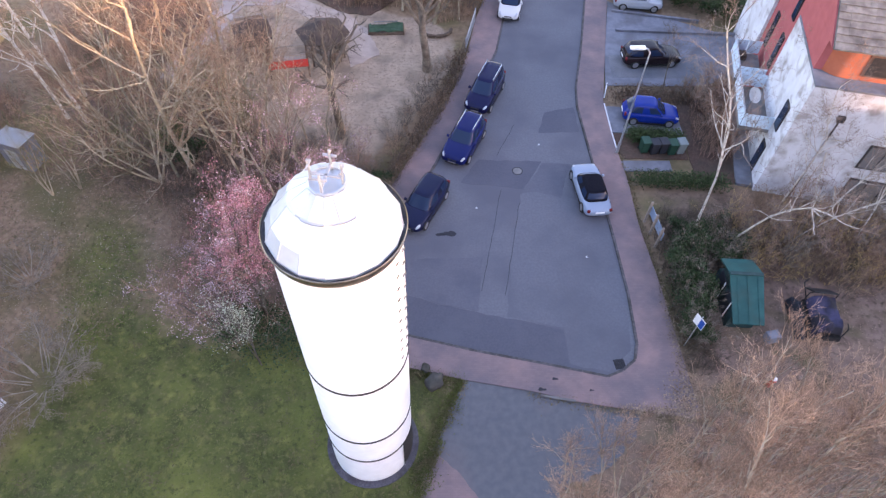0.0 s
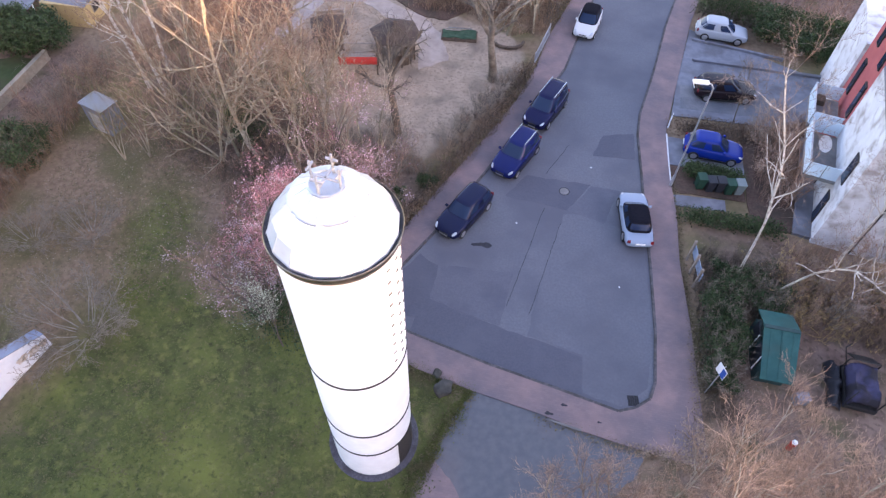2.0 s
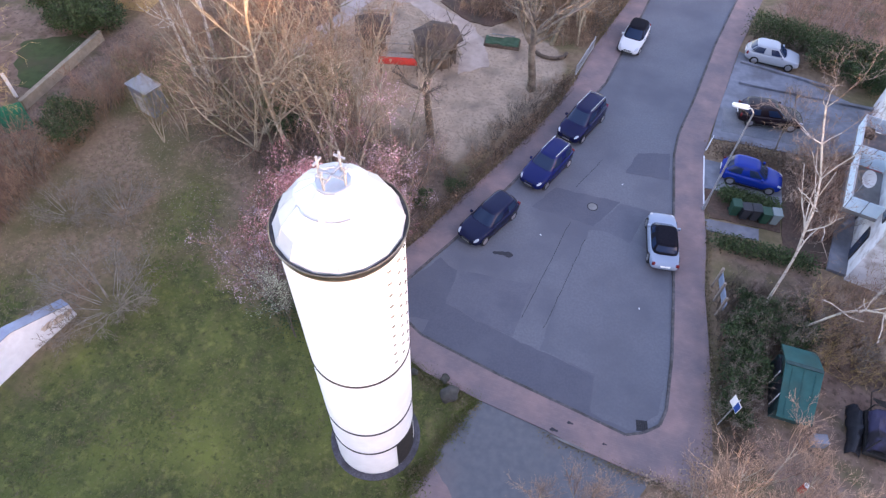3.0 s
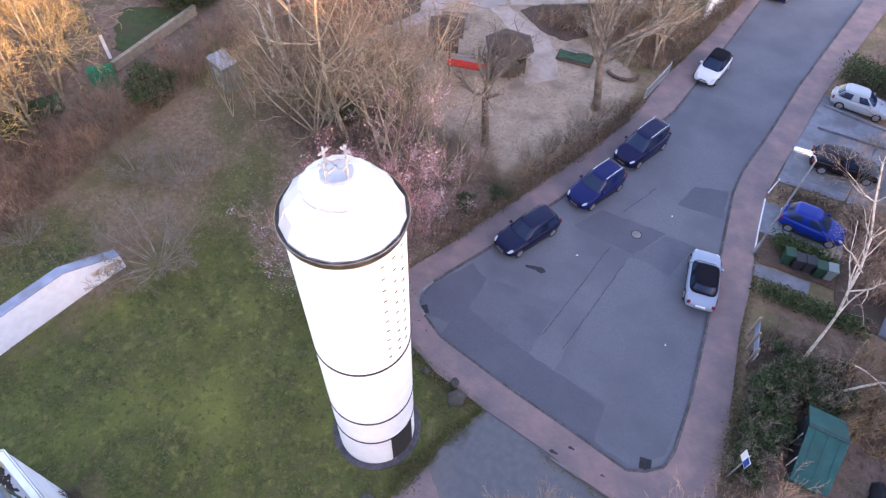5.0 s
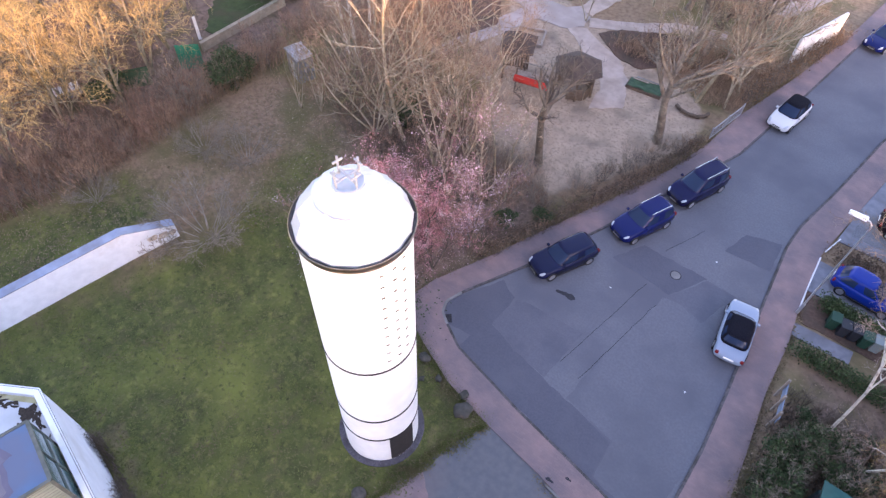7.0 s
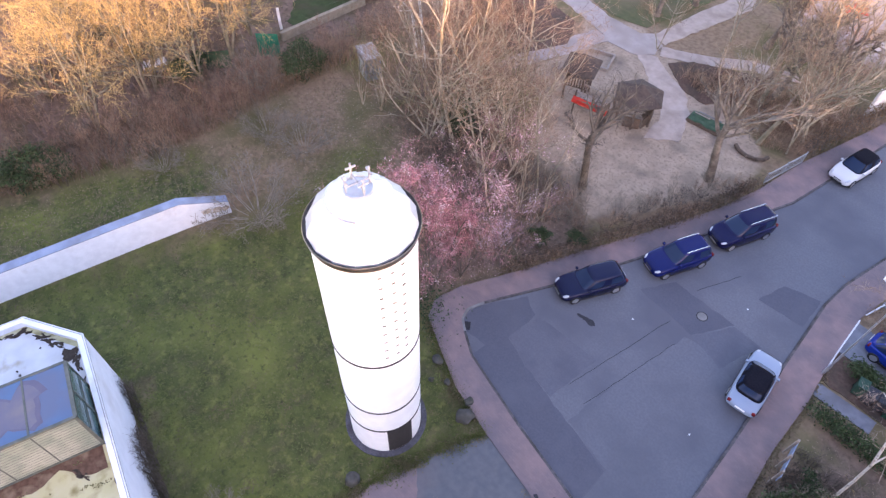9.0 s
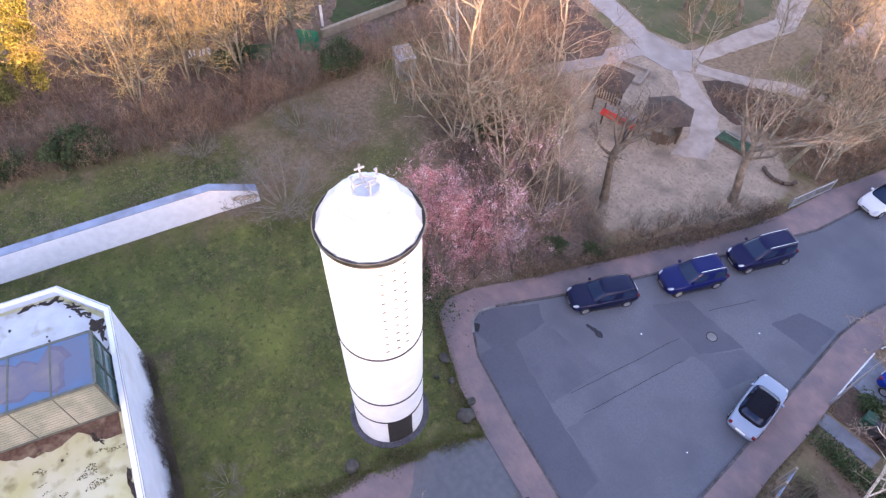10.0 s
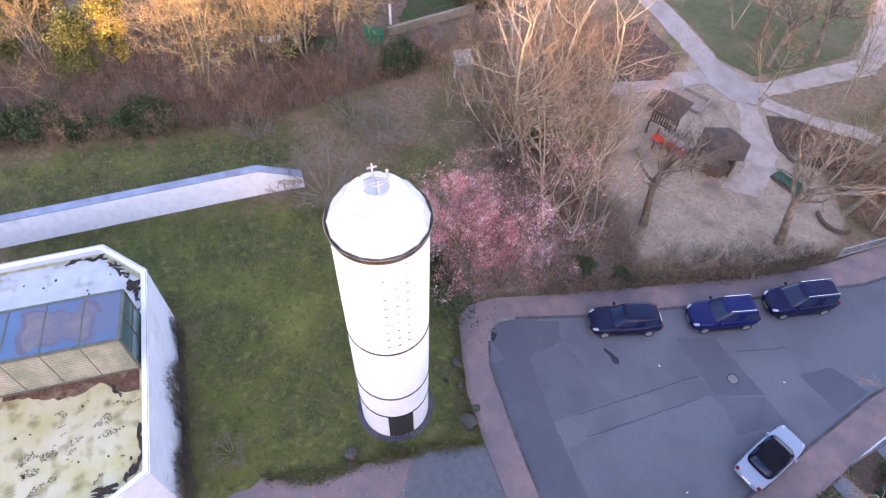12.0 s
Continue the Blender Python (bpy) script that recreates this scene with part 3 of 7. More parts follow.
M["brick_paving"] = brick_material("brick_paving", (0.178, 0.132, 0.132), (0.232, 0.158, 0.153), (0.93, 0.93, 0.935), 0.22)
M["grey_paving"] = brick_material("grey_paving", (0.15, 0.15, 0.162), (0.18, 0.18, 0.192), (0.6, 0.6, 0.6), 0.24)

road = tagged(part("road", prism(ROAD, -0.2, 0.02), "asphalt"), "worn grey asphalt road with darker patches", "road", kind="structure")
pavement = tagged(part("pavement", prism(PAVEMENT, -0.2, 0.09), "brick_paving"), "reddish brick-paved pavement along the road", "pavement", kind="structure")
tagged(part("forecourt", prism(ragged(LOT, 0.22), -0.2, 0.04), "asphalt_lot"), "grey asphalt forecourt beside the white tower", "forecourt", kind="structure")


def sheet(outline, z, name, material, parent):
    """A thin repair patch or marking on the road."""
    return part(name, prism(outline, z - 0.02, z), material, parent)


BAND = [(-2.2, 16.1), (0.1, 15.55), (3.5, 14.8), (6.7, 14.25), (6.6, 16.35), (3.4, 17.0), (0.2, 17.7), (-1.9, 18.3)]
PALE = [(6.75, 14.35), (8.6, 14.05), (9.9, 15.2), (10.15, 18.8), (9.7, 24.5), (6.9, 25.9), (5.0, 25.6), (3.95, 18.6), (3.75, 17.05), (6.65, 16.45)]
for outline, material, z in (
    (PALE, "asphalt_pale", 0.024),
    (BAND, "asphalt_dark", 0.026),
    ([(-1.9, 18.35), (0.2, 17.75), (2.3, 17.3), (2.6, 20.8), (-1.2, 20.6)], "asphalt_mid", 0.026),
    ([(1.45, 26.4), (2.5, 28.4), (6.5, 28.4), (5.2, 26.0)], "asphalt_dark", 0.026),
    ([(5.3, 25.95), (6.55, 28.3), (8.3, 28.2), (7.4, 25.4)], "asphalt_mid", 0.026),
    ([(6.5, 31.0), (7.1, 33.0), (9.1, 33.6), (9.2, 31.2)], "asphalt_dark", 0.026),
    ([(-4.2, 18.5), (-2.7, 21.1), (-1.5, 20.4), (-1.6, 17.0), (-3.4, 16.85), (-4.2, 17.5)], "asphalt_dark", 0.027),
):
    sheet(ragged(outline, 0.12), z, "asphalt_patch", material, road)


def seam(points, width, z, name, material, parent):
    """A narrow strip along a line on the ground."""
    left, right = [], []
    for i, (x, y) in enumerate(points):
        a, b = points[max(i - 1, 0)], points[min(i + 1, len(points) - 1)]
        d = Vector((b[0] - a[0], b[1] - a[1])).normalized()
        left.append((x - d.y * width / 2, y + d.x * width / 2)), right.append((x + d.y * width / 2, y - d.x * width / 2))
    return part(name, prism(left + right[::-1], z - 0.02, z), material, parent)


for line in ([(2.5, 18.6), (3.9, 26.2)], [(3.75, 18.3), (4.95, 25.2)], [(3.7, 28.8), (5.1, 32.0)]):
    seam(ragged(line + line[::-1], 0.06)[: max(3, int(math.dist(*line) / 0.3))], 0.028, 0.03, "tar_seam", "tar", road)


# ---- bell tower ----
TOWER = (-2.61, 10.32)
R = 1.75


def bell_tower():
    t = thing("bell_tower", pose(*TOWER, 0), "tall round white-painted bell tower with a domed sheet roof", "tower")
    smooth(part("wall", lathe([(R, 0), (R, 0.3), (R, 15.35)], 64), "white_paint", t))
    part("plinth", lathe([(R + 0.30, -0.2), (R + 0.30, 0.04), (R + 0.02, 0.07)], 48, False), "gravel_dark", t, "dark gravel-coloured ring round the foot")
    for z in (2.52, 4.55, 8.88):
        smooth(part("band", lathe([(R - 0.01, z - 0.05), (R + 0.025, z - 0.05), (R + 0.025, z + 0.05), (R - 0.01, z + 0.05)], 64, False), "dark_metal", t, "thin dark metal band"))
    smooth(part("gutter", lathe([(R, 15.14), (R + 0.05, 15.17), (R + 0.10, 15.30), (R + 0.13, 15.52)], 64, False), "gutter_dark", t, "grey metal gutter under the roof edge"))
    smooth(part("gutter_trough", lathe([(R + 0.125, 15.52), (R + 0.11, 15.45), (R + 0.02, 15.42), (R - 0.2, 15.44)], 64, False), "kerb", t, "dark inside of the gutter"))
    smooth(part("gutter_bead", lathe([(R + 0.12, 15.512), (R + 0.145, 15.525), (R + 0.125, 15.542), (R + 0.11, 15.525), (R + 0.12, 15.512)], 64, False), "gutter_dark", t, "rolled metal rim of the gutter"))
    roof = part("roof", lathe([(R + 0.03, 15.40), (R + 0.035, 15.49), (R - 0.20, 16.02), (1.03, 16.60), (1.01, 16.67), (0.48, 17.02)], 16), "cap_white", t)
    for k in range(16):
        a = 2 * math.pi * k / 16
        c, s_ = math.cos(a), math.sin(a)
        part("seam", tubes([((R + 0.04) * c, (R + 0.04) * s_, 15.50, (R - 0.20) * c, (R - 0.20) * s_, 16.03, 0.012, 0.012), ((R - 0.20) * c, (R - 0.20) * s_, 16.03, 1.04 * c, 1.04 * s_, 16.61, 0.008, 0.008), (1.0 * c, 1.0 * s_, 16.68, 0.5 * c, 0.5 * s_, 17.02, 0.012, 0.012)], 4), "cap_white", roof)
    for k in range(8):
        bm = bmesh.new()
        cols = []
        for q in range(5):
            a = (k + 0.12 + 0.76 * q / 4) * math.pi / 4 + 0.1
            cols.append([bm.verts.new((r_ * math.cos(a), r_ * math.sin(a), z_)) for r_, z_ in ((1.00, 16.60), (1.05, 16.61), (1.048, 16.655), (1.00, 16.675))])
        for p, q in zip(cols, cols[1:]):
            for h in range(4):
                bm.faces.new((p[h], q[h], q[(h + 1) % 4], p[(h + 1) % 4]))
        bm.faces.new(cols[0]), bm.faces.new(cols[-1])
        part("vent", bm, "zinc" if k in (5, 6) else "cap_white", roof, "narrow grey louvred vent")
    part("platform", lathe([(0.49, 16.94), (0.49, 17.08), (0.45, 17.10), (0.44, 17.05)], 12), "zinc", roof, "flat zinc cap")
    # door
    a0 = DOOR_AT
    bm = bmesh.new()
    steps = 8
    cols = []
    for k in range(steps + 1):
        a = a0 - 0.36 + 0.72 * k / steps
        cols.append([bm.verts.new(((R + q) * math.cos(a), (R + q) * math.sin(a), z)) for q, z in ((0.03, 0.12), (0.03, 2.46), (-0.05, 2.46), (-0.05, 0.12))])
    for a, b in zip(cols, cols[1:]):
        for i in range(4):
            bm.faces.new((a[i], b[i], b[(i + 1) % 4], a[(i + 1) % 4]))
    part("door", bm, "dark_door", t, "dark brown metal door")
    # crosses on posts and the beams between them
    for k in range(4):
        m = Matrix.Rotation(CROSS_AT + k * math.pi / 2, 4, "Z") @ Matrix.Translation((0.40, 0, 0))
        bm = bmesh.new()
        box(bm, -0.027, 0.027, -0.027, 0.027, 17.0, 17.70, 0.006)
        box(bm, -0.026, 0.026, -0.17, 0.17, 17.49, 17.55, 0.006)
        part("cross", bm, "cross_grey", t, "small plain metal cross on a post").matrix_local = m
    for k in range(2):
        bm = boxed(-0.40, 0.40, -0.035, 0.035, 17.24, 17.28, 0.005)
        bmesh.ops.rotate(bm, verts=bm.verts[:], matrix=Matrix.Rotation(CROSS_AT + k * math.pi / 2, 3, "Z"))
        part("beam", bm, "cross_grey", t)
    # sound holes
    for j, a in enumerate((-23, -8.5, 5)):
        for i in range(10 + (j == 1)):
            bm = boxed(-0.03, 0.035, -0.07, 0.07, -0.028, 0.028, 0.008)
            for v in bm.verts:
                if v.co.x > 0 and v.co.z > 0:
                    v.co.z -= 0.035
            hole = part("sound_hole", bm, "gutter_grey", t, "small grey hooded sound hole")
            hole.matrix_local = Matrix.Rotation(radians(a), 4, "Z") @ Matrix.Translation((R, 0, 9.55 + i * 0.575 + (0, 0.04, 0.16)[j]))
    return t


DOOR_AT, CROSS_AT = radians(-14), radians(80)
bell_tower()


# ---- parked cars ----
def car_paint(name, c):
    m = mat(name, c, rough=0.2, metal=0.0, bump=0, coat=0.0, spec=0.24)
    M[name] = m


car_paint("paint_black", (0.005, 0.007, 0.030))
car_paint("paint_blue", (0.004, 0.008, 0.066))
car_paint("paint_navy", (0.005, 0.006, 0.036))
car_paint("paint_silver", (0.215, 0.26, 0.335))
car_paint("paint_grey_silver", (0.30, 0.32, 0.35))
car_paint("paint_royal", (0.004, 0.022, 0.19))
car_paint("paint_brown", (0.014, 0.008, 0.010))
car_paint("paint_white", (0.50, 0.50, 0.52))
M["soft_top"] = mat("soft_top", (0.006, 0.006, 0.010), (0.010, 0.010, 0.015), 12, 0.8, bump=0.15, spec=0.05)


def car(label, paint, at, heading, length=4.5, width=1.78, height=1.48, kind="estate", rails=False, roof=None, lamp="lens_dim"):
    """A parked car: nose towards its local +x."""
    c = thing("car", pose(at[0], at[1], 0.02, 0, 0, heading), label, "car", "cars parked along the road")
    L, W, Hh = length / 2, width / 2, height
    belt = 0.62 * Hh
    # lower body: sections along the length (x, half width, belt height, low edge)
    stations = [(-L, 0.66, belt * 0.72, 0.40), (-L + 0.08, 0.86, belt * 0.95, 0.26), (-L + 0.5, 0.965, belt * 1.02, 0.20), (-0.3 * L, 1.0, belt * 1.0, 0.18), (0.35 * L, 1.0, belt * 0.97, 0.18),
                (0.50 * L, 0.99, belt * 0.95, 0.18), (L - 0.42, 0.95, belt * 0.85, 0.20), (L - 0.14, 0.84, belt * 0.74, 0.22), (L, 0.58, belt * 0.56, 0.32)]
    if kind == "saloon":
        stations[1] = (-L + 0.10, 0.90, belt * 0.90, 0.26)
        stations[2] = (-L + 0.6, 0.97, belt * 0.95, 0.20)
    bm = bmesh.new()
    rings = []
    for x, w, top, low in stations:
        w *= W * 1.03
        half = [(w * 0.86, low), (w, low + 0.14), (w, top - 0.22), (w * 0.955, top - 0.06), (w * 0.86, top), (w * 0.4, top + 0.025)]
        rings.append([bm.verts.new((x, y, z)) for y, z in half] + [bm.verts.new((x, -y, z)) for y, z in half[::-1]])
    for a, b in zip(rings, rings[1:]):
        for k in range(12):
            bm.faces.new((a[k], a[(k + 1) % 12], b[(k + 1) % 12], b[k]))
    bm.faces.new(rings[0]), bm.faces.new(rings[-1])
    body = smooth(part("body", bm, paint, c), 180)
    sub = body.modifiers.new("round", "SUBSURF")
    sub.levels = sub.render_levels = 2
    # cabin: a rounded shell between foot and roof outlines, with the windows as patches of it
    front, back = {"estate": (0.44, -0.96), "van": (0.56, -0.97), "hatch": (0.48, -0.95), "saloon": (0.50, -0.66), "suv": (0.44, -0.96)}[kind]
    rf, rb = {"estate": (0.10, -0.80), "van": (0.18, -0.88), "hatch": (0.10, -0.68), "saloon": (0.22, -0.50), "suv": (0.10, -0.80)}[kind]
    zf, zr = belt - 0.04, Hh

    def shell(deg, v, out=0.0, inset=1.0):
        a = radians(deg)
        ca, sa = math.cos(a), math.sin(a)
        X, Y = math.copysign(abs(ca) ** 0.42, ca), math.copysign(abs(sa) ** 0.42, sa)
        f, b = (front + (rf - front) * v ** 0.9) * L, (back + (rb - back) * v ** 1.3) * L
        half = W * (0.905 - 0.20 * v ** 1.6)
        m = (f + b) / 2
        return Vector((m + ((f - b) / 2 * X) * inset + out * ca, half * Y * inset + out * sa, zf + (zr - 0.07 - zf) * v + out * 0.4))

    bm = bmesh.new()
    turn = [k * 7.5 for k in range(48)]
    rings = [[bm.verts.new(shell(q, v)) for q in turn] for v in (0, 0.25, 0.5, 0.75, 0.92)]
    for v, inset, lift in ((1.0, 0.985, 0.0), (1.0, 0.93, 0.035), (1.0, 0.8, 0.058), (1.0, 0.5, 0.07)):
        rings.append([bm.verts.new(shell(q, v, 0.0, inset) + Vector((0, 0, lift))) for q in turn])
    for p, q in zip(rings, rings[1:]):
        for k in range(48):
            bm.faces.new((p[k], p[(k + 1) % 48], q[(k + 1) % 48], q[k]))
    bm.faces.new(rings[-1]), bm.faces.new(rings[0][::-1])
    smooth(part("cabin", bm, roof or paint, c, "black fabric roof" if roof else ""), 60)

    def pane(name, d0, d1, v0, v1):
        """A curved window lying just proud of the shell."""
        bm = bmesh.new()
        cols = [[bm.verts.new(shell(d0 + (d1 - d0) * k / 8, v0 + (v1 - v0) * h / 3, 0.008)) for h in range(4)] for k in range(9)]
        for p, q in zip(cols, cols[1:]):
            for h in range(3):
                bm.faces.new((p[h], q[h], q[h + 1], p[h + 1]))
        smooth(part(name, bm, "car_glass", c), 60)

    pane("windscreen", -39, 39, 0.10, 0.93)
    pane("rear_window", 143, 217, 0.35, 0.92)
    for s in (1, -1):
        pane("side_window", s * 53, s * 88, 0.16, 0.88)
        pane("side_window", s * 91, s * 122, 0.16, 0.88)
        if kind != "saloon":
            pane("side_window", s * 125, s * 134, 0.22, 0.86)
        bm = bmesh.new()
        bmesh.ops.create_uvsphere(bm, u_segments=12, v_segments=8, radius=1.0)
        hl = smooth(part("headlight", bm, lamp, c), 80)
        hl.matrix_local = Matrix.Translation((L - 0.24, s * W * 0.70, belt * 0.70)) @ Matrix.Rotation(radians(-28 * s), 4, "Z") @ Matrix.Rotation(radians(24), 4, "Y") @ Matrix.Diagonal((0.20, 0.11, 0.07, 1))
        part("tail_light", boxed(-L + 0.06, -L + 0.18, s * W * 0.78 - 0.10, s * W * 0.78 + 0.08, belt * 0.74, belt * 0.96, 0.03), "tail", c)
        part("wing_mirror", boxed(front * L * 0.62 - 0.09, front * L * 0.62 + 0.06, s * W * 1.02 - 0.07, s * W * 1.02 + 0.09, belt + 0.0, belt + 0.13, 0.03), paint, c)
        part("sill", boxed(-0.52 * L, 0.52 * L, s * W - 0.03, s * W + 0.015, 0.20, 0.30, 0.01), "rubber", c)
        if rails:
            part("roof_rail", boxed(rb * L * 0.95, rf * L - 0.15, s * W * 0.60 - 0.022, s * W * 0.60 + 0.022, zr - 0.05, zr + 0.045, 0.01), "chrome", c, "bright metal roof rail")
        for x in (0.63 * L, -0.61 * L):
            wheel = part("wheel", lathe([(0.0, -0.11), (0.30, -0.11), (0.325, -0.07), (0.325, 0.07), (0.30, 0.11), (0.0, 0.11)], 20, False), "rubber", c)
            wheel.matrix_local = Matrix.Translation((x, s * (W - 0.09), 0.325)) @ Matrix.Rotation(radians(90), 4, "X")
            part("rim", lathe([(0.0, -0.118), (0.19, -0.118), (0.21, -0.112), (0.21, 0.112), (0.19, 0.118), (0.0, 0.118)], 12, False), "alloy", wheel)
    part("bumper", boxed(L - 0.10, L + 0.01, -0.5 * W, 0.5 * W, 0.30, 0.44, 0.02), "rubber", c)
    part("grille", boxed(L - 0.12, L - 0.02, -0.34 * W, 0.34 * W, belt * 0.52, belt * 0.62, 0.02), "dark_metal", c)
    part("number_plate", boxed(L + 0.005, L + 0.02, -0.26, 0.26, 0.40, 0.50), "concrete", c)
    part("rear_plate", boxed(-L - 0.03, -L - 0.005, -0.26, 0.26, 0.62, 0.73), "white_paint", c)
    return c


def beside(w_front, w_rear, width, side):
    """Middle and heading of a car from where its two wheels of one side touch the road; side +1: they are on its left."""
    f, r = Vector(w_front), Vector(w_rear)
    d = (f - r).normalized()
    mid = (f + r) / 2 + Vector((d.y, -d.x)) * side * (width / 2)
    return (mid.x, mid.y), math.degrees(math.atan2(d.y, d.x))


for label, paint, wf, wr, side, length, width, height, kind, rails, roof in (
    ("black estate car parked at the kerb", "paint_black", (-0.55, 22.72), (0.57, 25.06), 1, 4.15, 1.72, 1.45, "estate", False, None),
    ("dark blue off-road car with bright roof rails", "paint_blue", (1.9, 27.9), (3.0, 30.53), 1, 4.05, 1.76, 1.62, "suv", True, None),
    ("navy blue van-like estate car with roof rails", "paint_navy", (3.44, 32.85), (4.4, 35.33), 1, 4.2, 1.76, 1.72, "van", True, None),
    ("white small hatchback car with a dark roof", "paint_white", (6.0, 43.7), (6.45, 46.2), 1, 3.8, 1.66, 1.46, "hatch", False, "soft_top"),
    ("dark blue hatchback car far along the road", "paint_blue", (8.85, 57.8), (9.5, 60.3), 1, 4.2, 1.74, 1.5, "hatch", False, None),
    ("royal blue small car parked beside a hedge", "paint_royal", (15.1, 31.75), (12.74, 31.95), -1, 3.75, 1.62, 1.5, "hatch", False, None),
    ("dark brown estate car on the parking bay", "paint_brown", (16.6, 38.2), (13.95, 37.95), -1, 4.3, 1.7, 1.5, "estate", False, None),
    ("silver hatchback car on the parking bay", "paint_grey_silver", (16.7, 45.1), (14.2, 45.3), -1, 3.9, 1.68, 1.48, "hatch", False, None),
):
    at, heading = beside(wf, wr, width, side)
    car(label, paint, at, heading, length, width, height, kind, rails, roof, "lens" if kind == "van" else "lens_dim")
car("silver car with a black fabric roof", "paint_silver", (9.12, 25.72), 97, 4.12, 1.66, 1.34, "saloon", False, "soft_top")


# ---- trees and shrubs ----
def grow(seed, height, stems=1, lean=0.1, limbs=9, levels=4, spread=0.9, droop=0.0, low=0.25, radius=None, twigs=5, limb_len=0.5, taper=0.85, fine=0.011, spine=None, boughs=6, ends_each=4):
    """A bare branching skeleton: thick segments, thin ones, pointed end twigs, and their tips; the trunk may follow a spine."""
    rng = np.random.default_rng(seed)
    thick, thin, ends, tips, trunks = [], [], [], [], []
    kids = [limbs, boughs, twigs, ends_each, 3]

    def branch(p, d, length, r, level, course=None):
        n = (7, 5, 4, 2, 2)[min(level, 4)] if level < levels else 1
        step = length / n
        places = []
        for i in range(len(course) if course else n):
            if course:
                q = np.array(course[i], float)
                d = (q - p) / np.linalg.norm(q - p)
            else:
                d = d + rng.normal(size=3) * (0.07, 0.16, 0.2, 0.24, 0.25)[min(level, 4)]
                d[2] += (0.03, 0.10, 0.06, 0.02, 0)[min(level, 4)] - droop * (level > 1)
                d /= np.linalg.norm(d)
                q = p + d * step
            r1 = r * (1 - 0.75 / n) if level else r * taper
            if level >= levels:
                ends.append((*p, *q, r))
            else:
                (trunks[-1] if level == 0 else thick if r > 0.015 else thin).append((*p, *q, r, r1))
            p, r = q, r1
            places.append((p.copy(), d.copy(), r))
        tips.append(p.copy())
        if level >= levels:
            return
        k, n = kids[min(level, 4)], len(places)
        for j in range(k):
            f = (low if level == 0 else 0.2) + (1 - (low if level == 0 else 0.2)) * (j + rng.uniform(0, 1)) / k
            i = min(int(f * n), n - 1)
            q, e, rr = places[i]
            side = rng.normal(size=3)
            side -= side @ e * e
            side /= np.linalg.norm(side)
            open_ = spread * rng.uniform(0.6, 1.2)
            nd = e * math.cos(open_) + side * math.sin(open_)
            ln = length * (limb_len if level == 0 else 0.52) * rng.uniform(0.6, 1.25) * (1.15 - 0.45 * f)
            branch(q.copy(), nd, ln, max(rr * rng.uniform(0.5, 0.77), fine), level + 1)

    for s in range(stems):
        a = 2 * math.pi * (s + rng.uniform(0, 1)) / stems
        d = np.array([math.cos(a) * lean * rng.uniform(0.4, 1.3), math.sin(a) * lean * rng.uniform(0.4, 1.3), 1.0])
        start = np.array([math.cos(a), math.sin(a), 0]) * (0.12 * stems ** 0.5 if stems > 5 else 0) + (0, 0, -0.1)
        trunks.append([])
        branch(start, d / np.linalg.norm(d), height * rng.uniform(0.75, 1.0), radius or height * 0.018, 0, spine)
    return trunks, thick, thin, ends, np.array(tips)


def trunk_mesh(line, sides=8):
    """One closed, tapered, slightly fluted trunk through the joints of a line of segments."""
    joints = [Vector(line[0][:3])] + [Vector(q[3:6]) for q in line]
    girths = [line[0][6] * 1.25] + [q[7] for q in line]
    bm = bmesh.new()
    rings = []
    side = Vector((1, 0, 0))
    for i, (p, r) in enumerate(zip(joints, girths)):
        d = (joints[min(i + 1, len(joints) - 1)] - joints[max(i - 1, 0)]).normalized()
        side = (side - d * side.dot(d)).normalized()
        over = d.cross(side)
        rings.append([bm.verts.new(p + (side * math.cos(a) + over * math.sin(a)) * r * (1 + 0.10 * math.sin(3 * a + i))) for a in (2 * math.pi * k / sides for k in range(sides))])
    for a, b in zip(rings, rings[1:]):
        for k in range(sides):
            bm.faces.new((a[k], a[(k + 1) % sides], b[(k + 1) % sides], b[k]))
    bm.faces.new(rings[0][::-1]), bm.faces.new(rings[-1])
    return bm


def twig_mesh(thin, ends):
    """Fine branches as three-sided tapered tubes and end twigs as three-sided points, in one mesh."""
    ring = 2 * np.pi * np.arange(3) / 3

    def round_about(p0, p1):
        d = p1 - p0
        d /= np.maximum(np.linalg.norm(d, axis=1, keepdims=True), 1e-9)
        u = np.cross(d, np.where(np.abs(d[:, 2:3]) < 0.9, [[0, 0, 1.0]], [[1.0, 0, 0]]))
        u /= np.linalg.norm(u, axis=1, keepdims=True)
        return u[:, None] * np.cos(ring)[None, :, None] + np.cross(d, u)[:, None] * np.sin(ring)[None, :, None]

    s, e = np.array(thin, float).reshape(-1, 8), np.array(ends, float).reshape(-1, 7)
    c = round_about(s[:, :3], s[:, 3:6])
    v1 = np.concatenate([s[:, None, :3] + c * s[:, 6, None, None], s[:, None, 3:6] + c * s[:, 7, None, None]], 1).reshape(-1, 3)
    tri = np.array([(0, 1, 4), (0, 4, 3), (1, 2, 5), (1, 5, 4), (2, 0, 3), (2, 3, 5)])
    f1 = (tri[None] + (6 * np.arange(len(s)))[:, None, None]).reshape(-1, 3)
    v2 = np.concatenate([e[:, None, :3] + round_about(e[:, :3], e[:, 3:6]) * e[:, 6, None, None], e[:, None, 3:6]], 1).reshape(-1, 3)
    f2 = (np.array([(0, 1, 3), (1, 2, 3), (2, 0, 3)])[None] + (len(v1) + 4 * np.arange(len(e)))[:, None, None]).reshape(-1, 3)
    return quads("crown", np.concatenate([v1, v2]), np.concatenate([f1, f2]))


